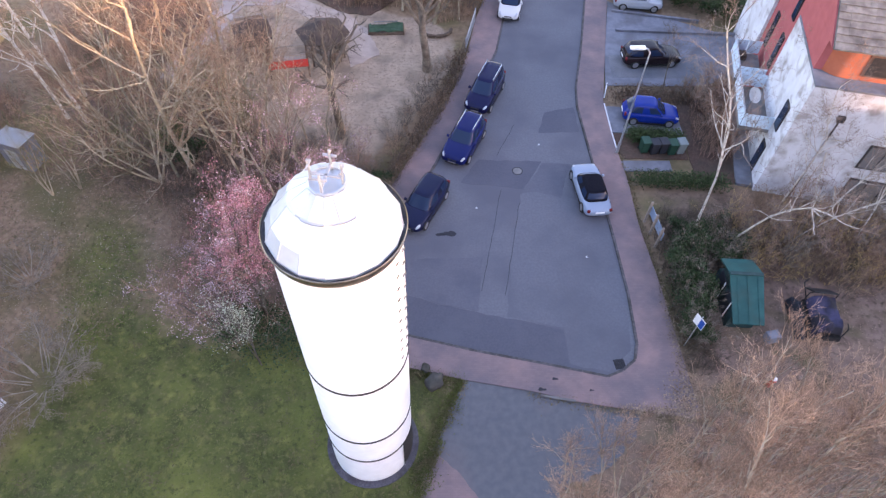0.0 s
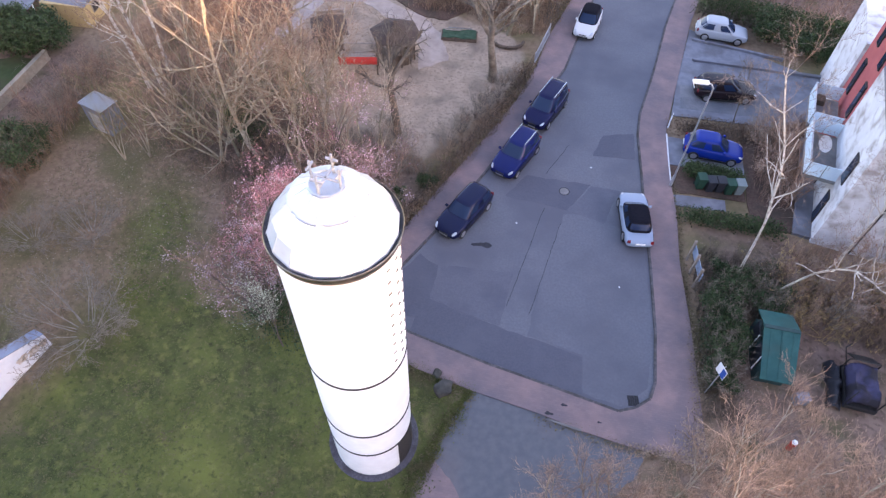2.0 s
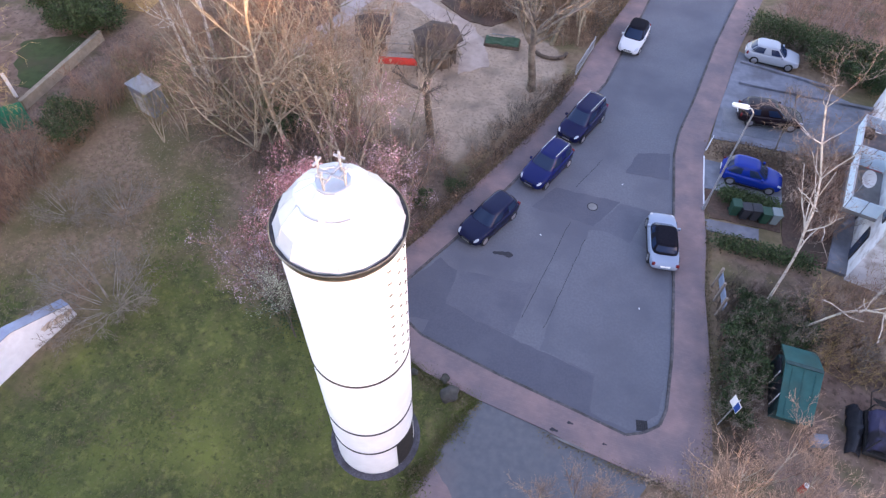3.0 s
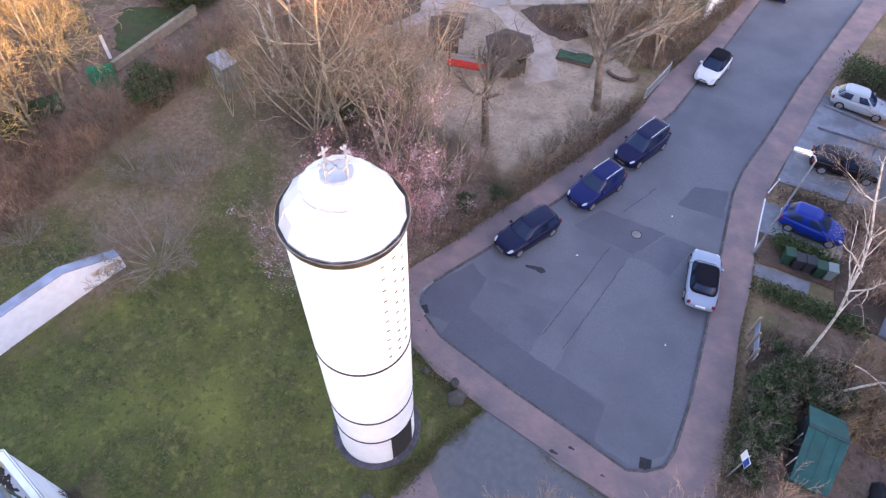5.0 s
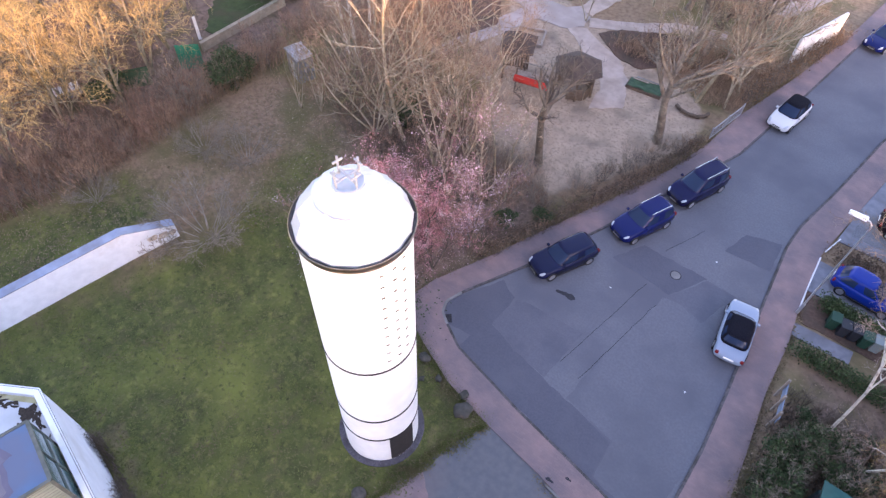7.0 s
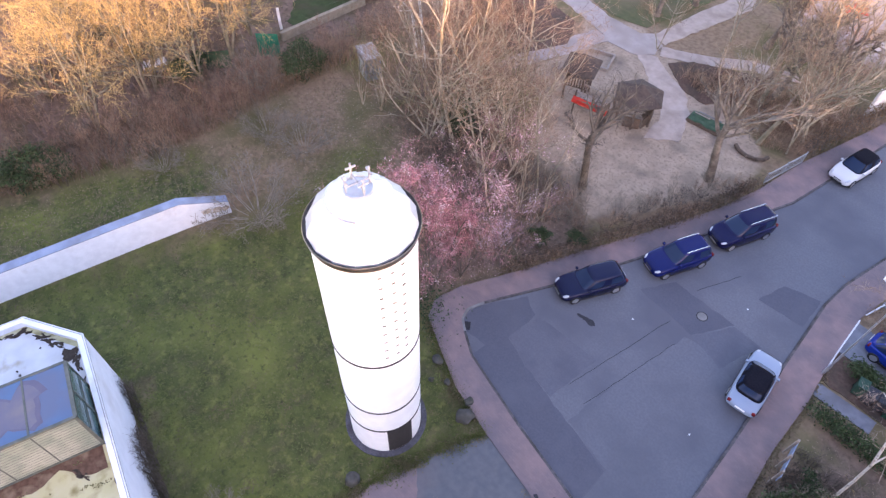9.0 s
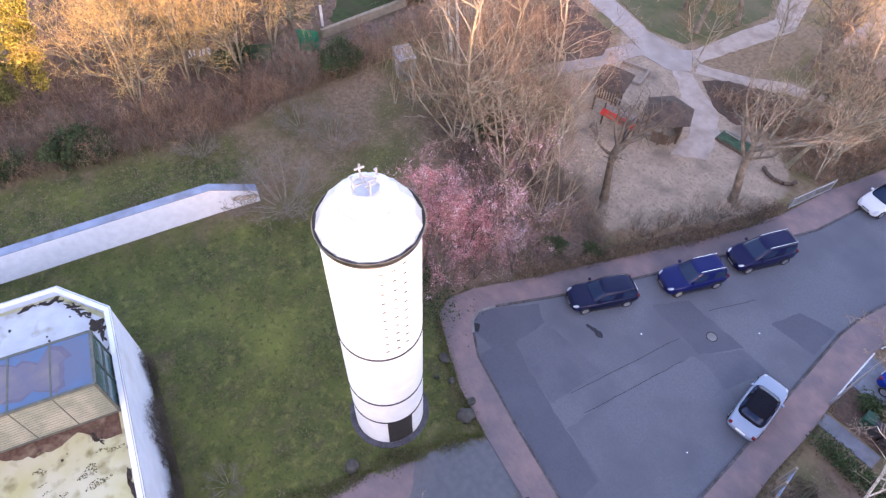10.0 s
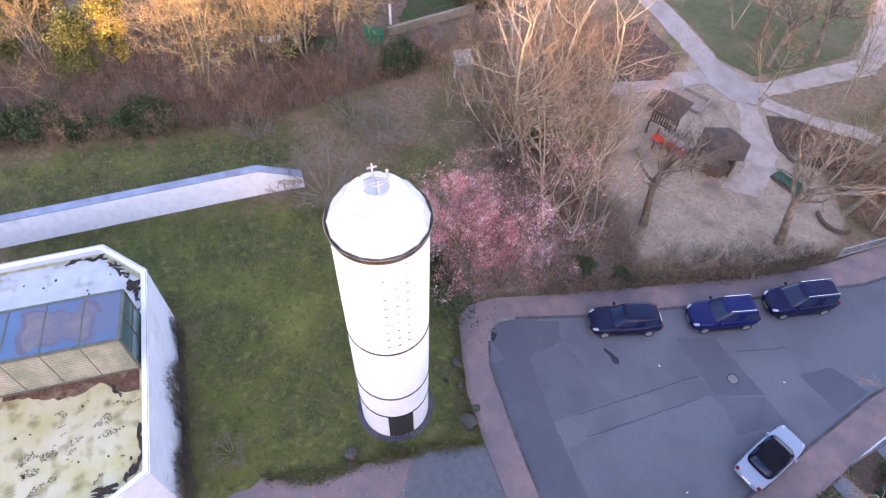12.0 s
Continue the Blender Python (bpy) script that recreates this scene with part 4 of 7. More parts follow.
def tree(name, m, label, category, skeleton, bark, twig, leaves=None, group="", sides=5):
    trunks, thick, thin, ends, tips = skeleton
    t = thing(name, m, label, category, group)
    if category == "tree":
        for line in trunks:
            smooth(part("trunk", trunk_mesh(line), bark, t), 80)
        if thick:
            tagged(smooth(part("limb_tangle", tubes(thick, sides), bark, t), 80), kind="stuff")
    else:
        tagged(smooth(part("stem_tangle", tubes([q for line in trunks for q in line] + thick, sides), bark, t), 80), kind="stuff")
    crown = part("crown", twig_mesh(thin, ends), twig, t)
    if leaves:
        lname, lmat, count, size, reach = leaves
        rng = np.random.default_rng(len(tips))
        if lname == "blossom":
            tips = tips[np.array([noise.noise(Vector(q) * 0.55) + 0.6 * noise.noise(Vector(q) * 1.7) > -0.12 for q in tips])]
        pick = tips[rng.integers(0, len(tips), count)] + rng.normal(size=(count, 3)) * reach
        pick[:, 2] = np.maximum(pick[:, 2], 0.05)
        part(lname, flakes(lname, pick, size, rng), lmat, crown if category == "tree" else t)
    return t


def spot(x, y, turn=0, size=1.0, z=0.0, tall=1.0):
    return pose(x, y, z, 0, 0, turn) @ Matrix.Diagonal((size, size, size * tall, 1))


GROUP = "bare trees by the playground"
woods = tree("tree", spot(-14.3, 26.3), "tall bare olive-grey tree with arching limbs", "tree", grow(1, 12.5, 1, 0.1, 16, 4, 0.95, 0, 0.14, 0.15, 5, 0.46, 0.88, 0.008, [(-0.05, -0.4, 1.6), (0.0, -0.8, 3.2), (0.2, -1.4, 5.3), (0.5, -2.0, 7.0), (0.6, -2.2, 9.0), (0.7, -2.2, 11.0), (0.9, -2.1, 12.6)], 6, 4), "bark_grey", "twig_brown", group=GROUP)
woods2 = tree("tree", spot(-11.4, 25.8, 40), "tall bare many-stemmed tree with rising limbs", "tree", grow(2, 12.0, 2, 0.25, 13, 4, 0.8, 0, 0.2, 0.095, 5, 0.42, 0.88, 0.008, None, 5, 4), "bark_grey", "twig_brown", group=GROUP)
woods3 = tree("tree", spot(-16.6, 27.4, 10), "bare many-stemmed tree with spreading brown branches", "tree", grow(3, 11.0, 5, 0.62, 9, 4, 0.8, 0, 0.22, 0.085, 5, 0.4, 0.88, 0.008, None, 5, 3), "bark_grey", "twig_brown", group=GROUP)
for k, (x, y, s) in enumerate(((-9.2, 24.4, 0.85), (-16.4, 25.8, 0.8), (-12.6, 28.2, 0.9), (-10.4, 28.0, 0.95), (-19.4, 28.4, 0.8), (-14.6, 30.0, 0.85), (-17.6, 31.2, 0.8), (-7.6, 25.6, 0.6))):
    copy_thing((woods2, woods3, woods)[k % 3], spot(x, y, 67 * k + 20, s))
sapling = tree("sapling", spot(-13.4, 30.6), "thin upright grey-olive sapling in a thicket", "tree", grow(16, 5.5, 4, 0.22, 9, 3, 0.6, 0, 0.2, 0.034, 6, 0.3, 0.88, 0.006, None, 5), "bark_grey", "twig_olive", group="saplings of the thicket")
rngs = np.random.default_rng(61)
for k in range(10):
    f = rngs.uniform(0, 1)
    copy_thing(sapling, spot(-19.5 + 8.0 * f + rngs.normal() * 0.8, 33.0 - 2.0 * f + rngs.normal() * 1.1, rngs.uniform(0, 360), rngs.uniform(0.55, 1.05)))
birch = tree("birch_tree", spot(-22.6, 30.9), "slender bare white-barked birch tree", "tree", grow(5, 12.5, 1, 0.1, 14, 4, 0.85, 0.05, 0.3, 0.13, 5, 0.26, 0.88, 0.007, [(-0.15, 0.0, 2.0), (-0.35, 0.0, 4.0), (-0.6, 0.0, 6.0), (-0.9, 0.1, 8.0), (-1.1, 0.2, 10.0), (-1.2, 0.2, 12.5)], 5, 4), "birch", "twig_brown", group="birch trees")
copy_thing(birch, spot(-24.0, 31.3, 15, 0.95))
copy_thing(birch, spot(-23.7, 33.6, 300, 1.0))
olive = tree("tree", spot(-20.4, 28.6), "low spreading tree with olive mossy twigs", "tree", grow(15, 4.2, 6, 0.9, 8, 3, 0.85, 0, 0.12, 0.05, 6, 0.6, 0.87, 0.007), "bark_pale", "twig_olive", group=GROUP)
copy_thing(olive, spot(-17.6, 27.6, 100, 0.9))
dark = tree("tree", spot(-6.2, 30.3), "bare dark crooked tree on the sandy playground", "tree", grow(24, 5.0, 1, 0.06, 8, 4, 1.05, 0, 0.55, 0.27, 5, 1.0, 0.93, 0.010, [(0.0, -0.1, 1.0), (-0.05, -0.2, 2.0), (-0.1, -0.3, 3.1), (-0.2, -0.35, 4.1), (-0.1, -0.2, 4.9)], 5, 3), "bark_dark", "twig_dark", group=GROUP)
dark2 = tree("tree", spot(-0.9, 37.3), "bare thick-trunked tree on the sandy playground", "tree", grow(9, 5.0, 1, 0.10, 8, 4, 0.85, 0, 0.62, 0.30, 6, 1.2, 0.93, 0.010, [(-0.05, -0.15, 1.0), (-0.15, -0.35, 2.0), (-0.25, -0.6, 3.1), (-0.3, -0.75, 4.0), (-0.2, -0.7, 4.8)], 6, 3), "bark_mid", "twig_tan", group=GROUP)
slim = tree("young_tree", spot(-6.0, 26.0), "slim pale leaning young tree beside the sand", "tree", grow(27, 6.2, 1, 0.1, 9, 3, 0.7, 0, 0.4, 0.055, 6, 0.35, 0.88, 0.007, [(0.0, 0.1, 1.2), (-0.1, 0.3, 2.8), (-0.2, 0.55, 4.3), (0.1, 0.7, 5.6), (0.3, 0.7, 6.6)], 5), "bark_pale", "twig_pale", group="slim young trees")
copy_thing(slim, spot(-7.4, 27.0, 150, 1.05))
copy_thing(slim, spot(-10.1, 25.3, 250, 1.3))
copy_thing(slim, spot(-15.6, 26.4, 80, 1.5))
copy_thing(sapling, spot(-22.4, 24.6, 30, 0.95))
copy_thing(sapling, spot(-21.0, 25.2, 200, 1.1))
bent = tree("tree", spot(-0.5, 43.0), "pale leaning bare tree beside the playground", "tree", grow(33, 7.0, 1, 0.1, 11, 4, 0.75, 0, 0.3, 0.15, 6, 0.6, 0.9, 0.009, [(0.3, 0.1, 1.5), (0.7, 0.2, 3.0), (1.5, 0.4, 4.3), (2.4, 0.6, 5.4), (3.4, 0.9, 6.6)], 5, 3), "bark_pale", "twig_tan", group=GROUP)
copy_thing(bent, spot(-2.6, 46.6, 60, 1.1))
copy_thing(bent, spot(1.6, 45.6, 200, 0.9))
copy_thing(dark2, spot(0.4, 47.5, 200, 1.05))


def blossom(x, y, seed, height, stems, lean, petals, count, label, reach=0.10):
    return tree("cherry_tree", spot(x, y), label, "tree", grow(seed, height, stems, lean, 10, 3, 0.7, 0, 0.32, 0.07, 7, 0.34, 0.88, 0.007, None, 6, 5), "bark_dark", "twig_red", ("blossom", petals, int(count * 2.1), 0.034, reach), "blossoming cherry trees")


blossom(-8.6, 16.9, 11, 9.8, 3, 0.16, "blossom", 4600, "tall blossoming cherry tree with pink flowers")
blossom(-7.4, 20.2, 12, 9.0, 3, 0.10, "blossom_pale", 3000, "tall blossoming cherry tree with pale pink flowers")
cherry = blossom(-6.9, 17.4, 13, 7.8, 4, 0.26, "blossom", 6800, "blossoming cherry tree with red-pink flowers overhanging the pavement")
cherry2 = blossom(-5.4, 21.4, 14, 5.8, 4, 0.26, "blossom_mauve", 2000, "blossoming cherry tree with pale mauve flowers")
copy_thing(cherry2, spot(-9.8, 15.3, 130, 0.95))
copy_thing(cherry2, spot(-11.2, 18.4, 40, 0.7))
copy_thing(cherry2, spot(-9.6, 20.0, 220, 0.75))
copy_thing(cherry, spot(-6.4, 19.2, 75, 0.62))


def shrub(m, label, skeleton, bark, twig, leaves=None, group="", name="shrub"):
    return tree(name, m, label, "shrub", skeleton, bark, twig, leaves, group, 4)


# ---- meadow edge: hedgerow of bare shrubs and the gardens behind ----
def bramble(name, outline, count, height, lean, material, label, seed, each=9):
    """A tangle of shoots too dense to count: each a curved cane with side twigs."""
    rng = np.random.default_rng(seed)
    P = np.array(outline)
    p = rng.uniform(P.min(0), P.max(0), (count * 4, 2))
    p = p[inside(p[:, 0], p[:, 1], outline)][:count]
    thin, ends = [], []
    for x, y in p:
        clump = 0.75 + 0.9 * noise.noise((x * 0.45, y * 0.45, seed))
        h = height * max(0.3, clump) * rng.uniform(0.55, 1.1)
        a, l = rng.uniform(0, 2 * math.pi), abs(rng.normal()) * lean
        at = lambda f: np.array([x + math.cos(a) * l * h * f ** 1.6, y + math.sin(a) * l * h * f ** 1.6, h * f * (1 - 0.12 * l * f) - 0.05])
        q = [at(f) for f in (0, 0.4, 0.75, 1.0)]
        for k in range(3):
            thin.append((*q[k], *q[k + 1], 0.014 - 0.003 * k, 0.011 - 0.003 * k))
        for _ in range(each):
            f = rng.uniform(0.2, 1.0)
            o = at(f)
            d = rng.normal(size=3) * (0.8, 0.8, 0.5) + (0, 0, 0.55)
            e = o + d / np.linalg.norm(d) * h * rng.uniform(0.12, 0.34)
            ends.append((*o, *e, 0.007))
            if rng.uniform() < 0.6:
                m = o + (e - o) * 0.5
                ends.append((*m, *(m + rng.normal(size=3) * h * 0.09 + (0, 0, 0.08 * h)), 0.005))
    return tagged(part(name, twig_mesh(thin, ends), material), label, "undergrowth", kind="stuff")


rngh = np.random.default_rng(21)
bare = [shrub(spot(-27.8, 26.0), "bare reddish-brown shrub in a hedgerow", grow(30 + k, 2.9, 9, 0.5, 5, 3, 0.6, 0, 0.15, 0.03, 4), "bark_dark", ("twig_red", "twig_grey2", "twig_brown")[k], group="shrubs of the hedgerow") for k in range(3)]
bare[1].matrix_world, bare[2].matrix_world = spot(-28.6, 19.5, 30), spot(-29.0, 12.5, 60)
ROW = [(-27.4, 33.0), (-27.0, 26.5), (-27.2, 20.0), (-27.0, 13.5), (-28.0, 8.0), (-30.0, 2.0), (-32.5, -6.0), (-35.5, -14.0), (-40.0, -14.0), (-36.8, -6.0), (-34.4, 2.0), (-32.6, 8.0), (-32.0, 13.5), (-32.0, 20.0), (-30.2, 23.0), (-29.6, 33.0)]
for k, (material, colour) in enumerate((("twig_red", "reddish-brown"), ("twig_brown", "pale brown"), ("twig_grey2", "grey"))):
    bramble("hedgerow", ROW, 1500, 2.5, 0.45, material, "tangled bare hedgerow of %s shoots" % colour, 210 + k)
for (x, y) in ((-27.2, 30.0), (-27.6, 17.0), (-27.4, 11.0), (-29.0, 5.0), (-31.0, -1.0), (-33.0, -7.0), (-29.6, 14.6), (-30.4, 8.6)):
    copy_thing(bare[int(y) % 3], spot(x, y, rngh.uniform(0, 360), rngh.uniform(0.7, 1.1)))
green = shrub(spot(-28.2, 23.2), "dark evergreen shrub in the hedgerow", grow(40, 2.0, 7, 0.45, 6, 3, 0.8, 0, 0.1, 0.03, 4), "bark_dark", "twig_grey", ("leaves", "leaf_dark", 5000, 0.075, 0.18), "evergreen shrubs")
for x, y, s in ((-28.6, 24.4, 0.8), (-29.9, 5.2, 0.85), (-30.4, 3.4, 1.0), (-31.6, -0.6, 0.9), (-33.0, -3.4, 1.15), (-33.6, -5.6, 1.1), (-33.0, 16.5, 0.9), (-35.6, 33.2, 1.0), (-34.2, 33.6, 1.1), (-33.0, 34.2, 1.1), (-36.6, 34.4, 1.1), (-35.0, 34.8, 1.0), (-9.6, 15.9, 0.75), (-15.2, 27.8, 0.7), (-16.4, 29.4, 0.6), (-3.4, 26.2, 0.4), (-5.0, 24.6, 0.45)):
    copy_thing(green, spot(x, y, rngh.uniform(0, 360), s))
gold = [tree("tree", spot(-32.6, 9.0), "broad bare garden tree with pale twigs", "tree", grow(50 + k, 8.5, 3, 0.3, 10, 4, 0.8, 0, 0.15, 0.13), "bark_pale", "twig_gold", group="bare garden trees") for k in range(2)]
gold[1].matrix_world = spot(-31.8, 17.0, 50)
for k, (x, y, s) in enumerate(((-33.6, 20.4, 1.0), (-35.2, 23.2, 0.85), (-38.2, 27.2, 0.85), (-37.5, 24.5, 0.95), (-33.4, 13.2, 0.95), (-40.5, -1.5, 1.0), (-41.0, 10.5, 1.1), (-42.0, 17.5, 1.1), (-41.5, 24.0, 1.0), (-45.5, 4.0, 1.1), (-47.0, 13.0, 1.1), (-46.5, 20.0, 1.1), (-44.0, -6.0, 1.1), (-49.0, -2.0, 1.2), (-52.0, 8.0, 1.2), (-47.5, 28.0, 1.1), (-37.0, 11.5, 0.8), (-38.5, 8.0, 0.9), (-39.0, 14.5, 0.95), (-38.5, 20.0, 0.9), (-43.5, 14.0, 1.05), (-44.0, 22.5, 1.0), (-40.0, 28.5, 0.95), (-33.8, 14.0, 0.7), (-37.5, -5.0, 0.9), (-41.0, -9.0, 1.0))):
    copy_thing(gold[k % 2], spot(x, y, 73 * k, s))
for k, (x, y, s) in enumerate(((-17.5, 56.0, 0.65), (-6.0, 58.0, 0.7), (-2.5, 56.5, 0.7), (-9.0, 62.0, 0.8), (-22.0, 58.0, 0.7), (-48.0, 36.0, 1.1), (-42.0, 38.0, 1.0))):
    copy_thing(gold[k % 2], spot(x, y, 73 * k, s))
yellow = tree("conifer", spot(-38.6, 3.6), "slender yellow-leaved conifer in a garden", "tree", grow(60, 7.0, 1, 0.05, 22, 2, 1.1, 0.02, 0.05, 0.1, 5, 0.2), "bark_dark", "twig_grey", ("leaves", "leaf_yellow", 7000, 0.10, 0.22), "garden conifers")
conifer = tree("conifer", spot(-38.2, 1.0), "dull green conifer in a garden", "tree", grow(61, 5.5, 1, 0.05, 22, 2, 1.1, 0.02, 0.05, 0.1, 5, 0.3), "bark_dark", "twig_grey", ("leaves", "leaf_olive", 7000, 0.10, 0.25), "garden conifers")
copy_thing(conifer, spot(-41.5, -4.5, 40, 1.2))
copy_thing(conifer, spot(-46.0, -1.0, 80, 1.4))


def straight_wall(name, a, b, height, thick, material, label, category="wall", cap=None, z=0.0):
    """A free-standing straight wall or fence panel between two places."""
    d = Vector((b[0] - a[0], b[1] - a[1]))
    w = thing(name, pose(a[0], a[1], z, 0, 0, math.degrees(math.atan2(d.y, d.x))), label, category)
    part("body", boxed(0, d.length, -thick / 2, thick / 2, -0.15, height, 0.01), material, w)
    if cap:
        part("coping", boxed(-0.03, d.length + 0.03, -thick / 2 - 0.05, thick / 2 + 0.05, height, height + 0.06, 0.01), cap, w)
    return w


straight_wall("garden_wall", (-32.9, 24.6), (-32.7, 33.0), 0.7, 0.24, "concrete_warm", "low pale concrete garden wall", cap="concrete_warm")
straight_wall("cloth_fence", (-32.4, 22.2), (-31.2, 23.4), 2.0, 0.06, "tarp_green", "green cloth-covered garden fence panel", "fence")
straight_wall("cloth_fence", (-33.6, 18.2), (-32.6, 19.8), 1.5, 0.06, "tarp_darkgreen", "dull dark green cloth-covered garden fence panel", "fence")


straight_wall("fence_post", (-34.4, 25.4), (-34.3, 25.6), 1.9, 0.14, "white_render", "pale post at the garden lawn", "post")


def corrugated_shed():
    """A small grey metal shed with a ribbed roof."""
    t = thing("metal_shed", pose(-24.9, 27.3, 0, 0, 0, -18), "small blue-grey metal shed with a ribbed roof", "shed")
    part("wall", boxed(-0.92, 0.92, -0.62, 0.62, -0.1, 1.95, 0.02), "metal_blue", t)
    roof = part("roof", boxed(-1.0, 1.0, -0.7, 0.7, 1.95, 2.01, 0.01), "metal_blue", t)
    for k in range(13):
        x = -0.96 + k * 0.16
        part("rib", boxed(x - 0.025, x + 0.025, -0.69, 0.69, 2.01, 2.05, 0.01), "zinc", roof)
    part("door", boxed(-0.4, 0.4, -0.65, -0.61, 0.0, 1.5, 0.01), "zinc", t)
    return t


corrugated_shed()


def brown_shed():
    """A low brown hut with a grey roof beside a pale leaning pole."""
    t = thing("garden_shed", pose(-37.6, 37.2, 0, 0, 0, 8), "low brown wooden hut with a grey roof", "shed")
    part("wall", boxed(-1.7, 1.7, -1.1, 1.1, -0.1, 1.5, 0.02), "roof_brown", t)
    part("roof", boxed(-1.85, 1.85, -1.25, 1.25, 1.5, 1.58, 0.02), "slab", t)
    part("door", boxed(0.5, 1.2, -1.13, -1.09, 0.0, 1.4, 0.01), "wood_dark", t)


brown_shed()
pole = tagged(part("pole", tubes([(0, 0, -0.1, 0.12, 0.25, 1.9, 0.05, 0.05)], 8), "white_paint"), "pale leaning pole beside a brown hut", "pole")
pole.matrix_world = pose(-35.3, 36.2, 0)


def garden_house():
    t = thing("garden_house", pose(-33.4, 38.6, 0, 0, 0, 2), "small garden house with yellowish walls and brown roof", "house")
    part("wall", boxed(-1.75, 1.75, -1.55, 1.55, -0.1, 1.75, 0.02), "render_yellow", t)
    bm = bmesh.new()
    v = [bm.verts.new(p) for p in ((-1.9, -1.3, 1.72), (1.85, -1.62, 1.72), (1.9, 0.2, 2.35), (-1.9, 0.2, 2.35), (-1.9, 1.8, 1.72), (1.9, 1.8, 1.72))]
    for f in ((0, 1, 2, 3), (3, 2, 5, 4), (0, 3, 4), (1, 5, 2), (0, 4, 5, 1)):
        bm.faces.new([v[i] for i in f])
    part("roof", bm, "slab", t)
    part("door", boxed(1.73, 1.79, 0.6, 1.3, 0.0, 1.6, 0.01), "render_yellow", t)
    w = part("window", boxed(1.73, 1.80, -0.7, 0.3, 0.75, 1.5, 0.01), "concrete_warm", t)
    part("pane", boxed(1.79, 1.82, -0.62, 0.22, 0.83, 1.42), "dark_door", w)


garden_house()


def cold_frame():
    t = thing("cold_frame", pose(-36.2, 15.3, 0, 0, 0, 70), "low white slatted garden frame", "cold frame")
    part("box", boxed(-0.9, 0.9, -0.45, 0.45, -0.1, 0.5, 0.02), "slab", t)
    for k in range(5):
        part("slat", boxed(-0.85 + k * 0.36, -0.6 + k * 0.36, -0.5, 0.5, 0.5, 0.55, 0.01), "white_paint", t)


cold_frame()


# ---- free-standing white wall on the lawn ----
def white_wall():
    t = thing("boundary_wall", Matrix.Identity(4), "long white-painted wall with a blue-grey sheet coping", "wall")
    line = [(-26.1, -18.0, 2.15), (-23.56, -6.83, 2.15), (-20.9, 6.5, 2.15), (-20.35, 9.2, 2.15), (-19.7, 11.85, 1.0)]
    bm, cap = bmesh.new(), bmesh.new()
    rows, caps = [], []
    for i, (x, y, h) in enumerate(line):
        a, b = line[max(i - 1, 0)], line[min(i + 1, len(line) - 1)]
        d = Vector((b[0] - a[0], b[1] - a[1])).normalized()
        n = Vector((-d.y, d.x)) * 0.46
        rows.append([bm.verts.new(p) for p in ((x, y, -0.2), (x, y, h), (x + n.x, y + n.y, h), (x + n.x, y + n.y, -0.2))])
        e = n.normalized() * 0.04
        caps.append([cap.verts.new(p) for p in ((x - e.x, y - e.y, h + 0.005), (x - e.x, y - e.y, h + 0.05), (x + n.x + e.x, y + n.y + e.y, h + 0.11), (x + n.x + e.x, y + n.y + e.y, h + 0.005))])
    for m, rr in ((bm, rows), (cap, caps)):
        for a, b in zip(rr, rr[1:]):
            for k in range(4):
                m.faces.new((a[k], a[(k + 1) % 4], b[(k + 1) % 4], b[k]))
        m.faces.new(rr[0]), m.faces.new(rr[-1])
    part("body", bm, "white_weathered", t)
    part("coping", cap, "coping_blue", t)
    # rusty run-off on the sloping end and a row of faint drip marks
    a, b = Vector((-20.35, 9.2)), Vector((-19.7, 11.85))
    out = Vector((0.004, -0.001))
    for k, (f0, f1, z0, z1) in enumerate(((0.35, 0.62, 0.55, 1.1), (0.55, 0.86, 0.35, 0.95), (0.80, 0.98, 0.3, 0.85))):
        bm = bmesh.new()
        vs = []
        for q in range(18):
            w = 2 * math.pi * q / 18
            r = 0.85 + 0.45 * noise.noise((math.cos(w) * 1.5, math.sin(w) * 1.5, 30 + k))
            f, z = (f0 + f1) / 2 + (f1 - f0) / 2 * r * math.cos(w), (z0 + z1) / 2 + (z1 - z0) / 2 * r * math.sin(w)
            z = min(z, 2.1 - 1.15 * max(f, 0))
            p = a + (b - a) * f
            vs.append(bm.verts.new((p.x + out.x * (3 + k), p.y + out.y, z)))
        bm.faces.new(vs)
        part("rust_run", bm, "rust_pale", t, "rust-coloured run-off stain")


white_wall()
lone = shrub(spot(-18.4, 12.9, 0, 0.94, 0, 0.85), "bare grey spreading shrub by the wall end", grow(71, 3.6, 20, 1.2, 9, 3, 0.6, 0.03, 0.22, 0.034, 7, 0.40, 0.9, 0.008, None, 6, 4), "bark_ash", "twig_grey2", group="lone shrubs")
copy_thing(lone, spot(-24.4, 17.6, 70, 0.6))
copy_thing(lone, spot(-21.4, 18.6, 150, 0.65))
copy_thing(lone, spot(-26.0, 10.5, 250, 0.5))
copy_thing(lone, spot(-4.1, 1.9, 20, 0.36))


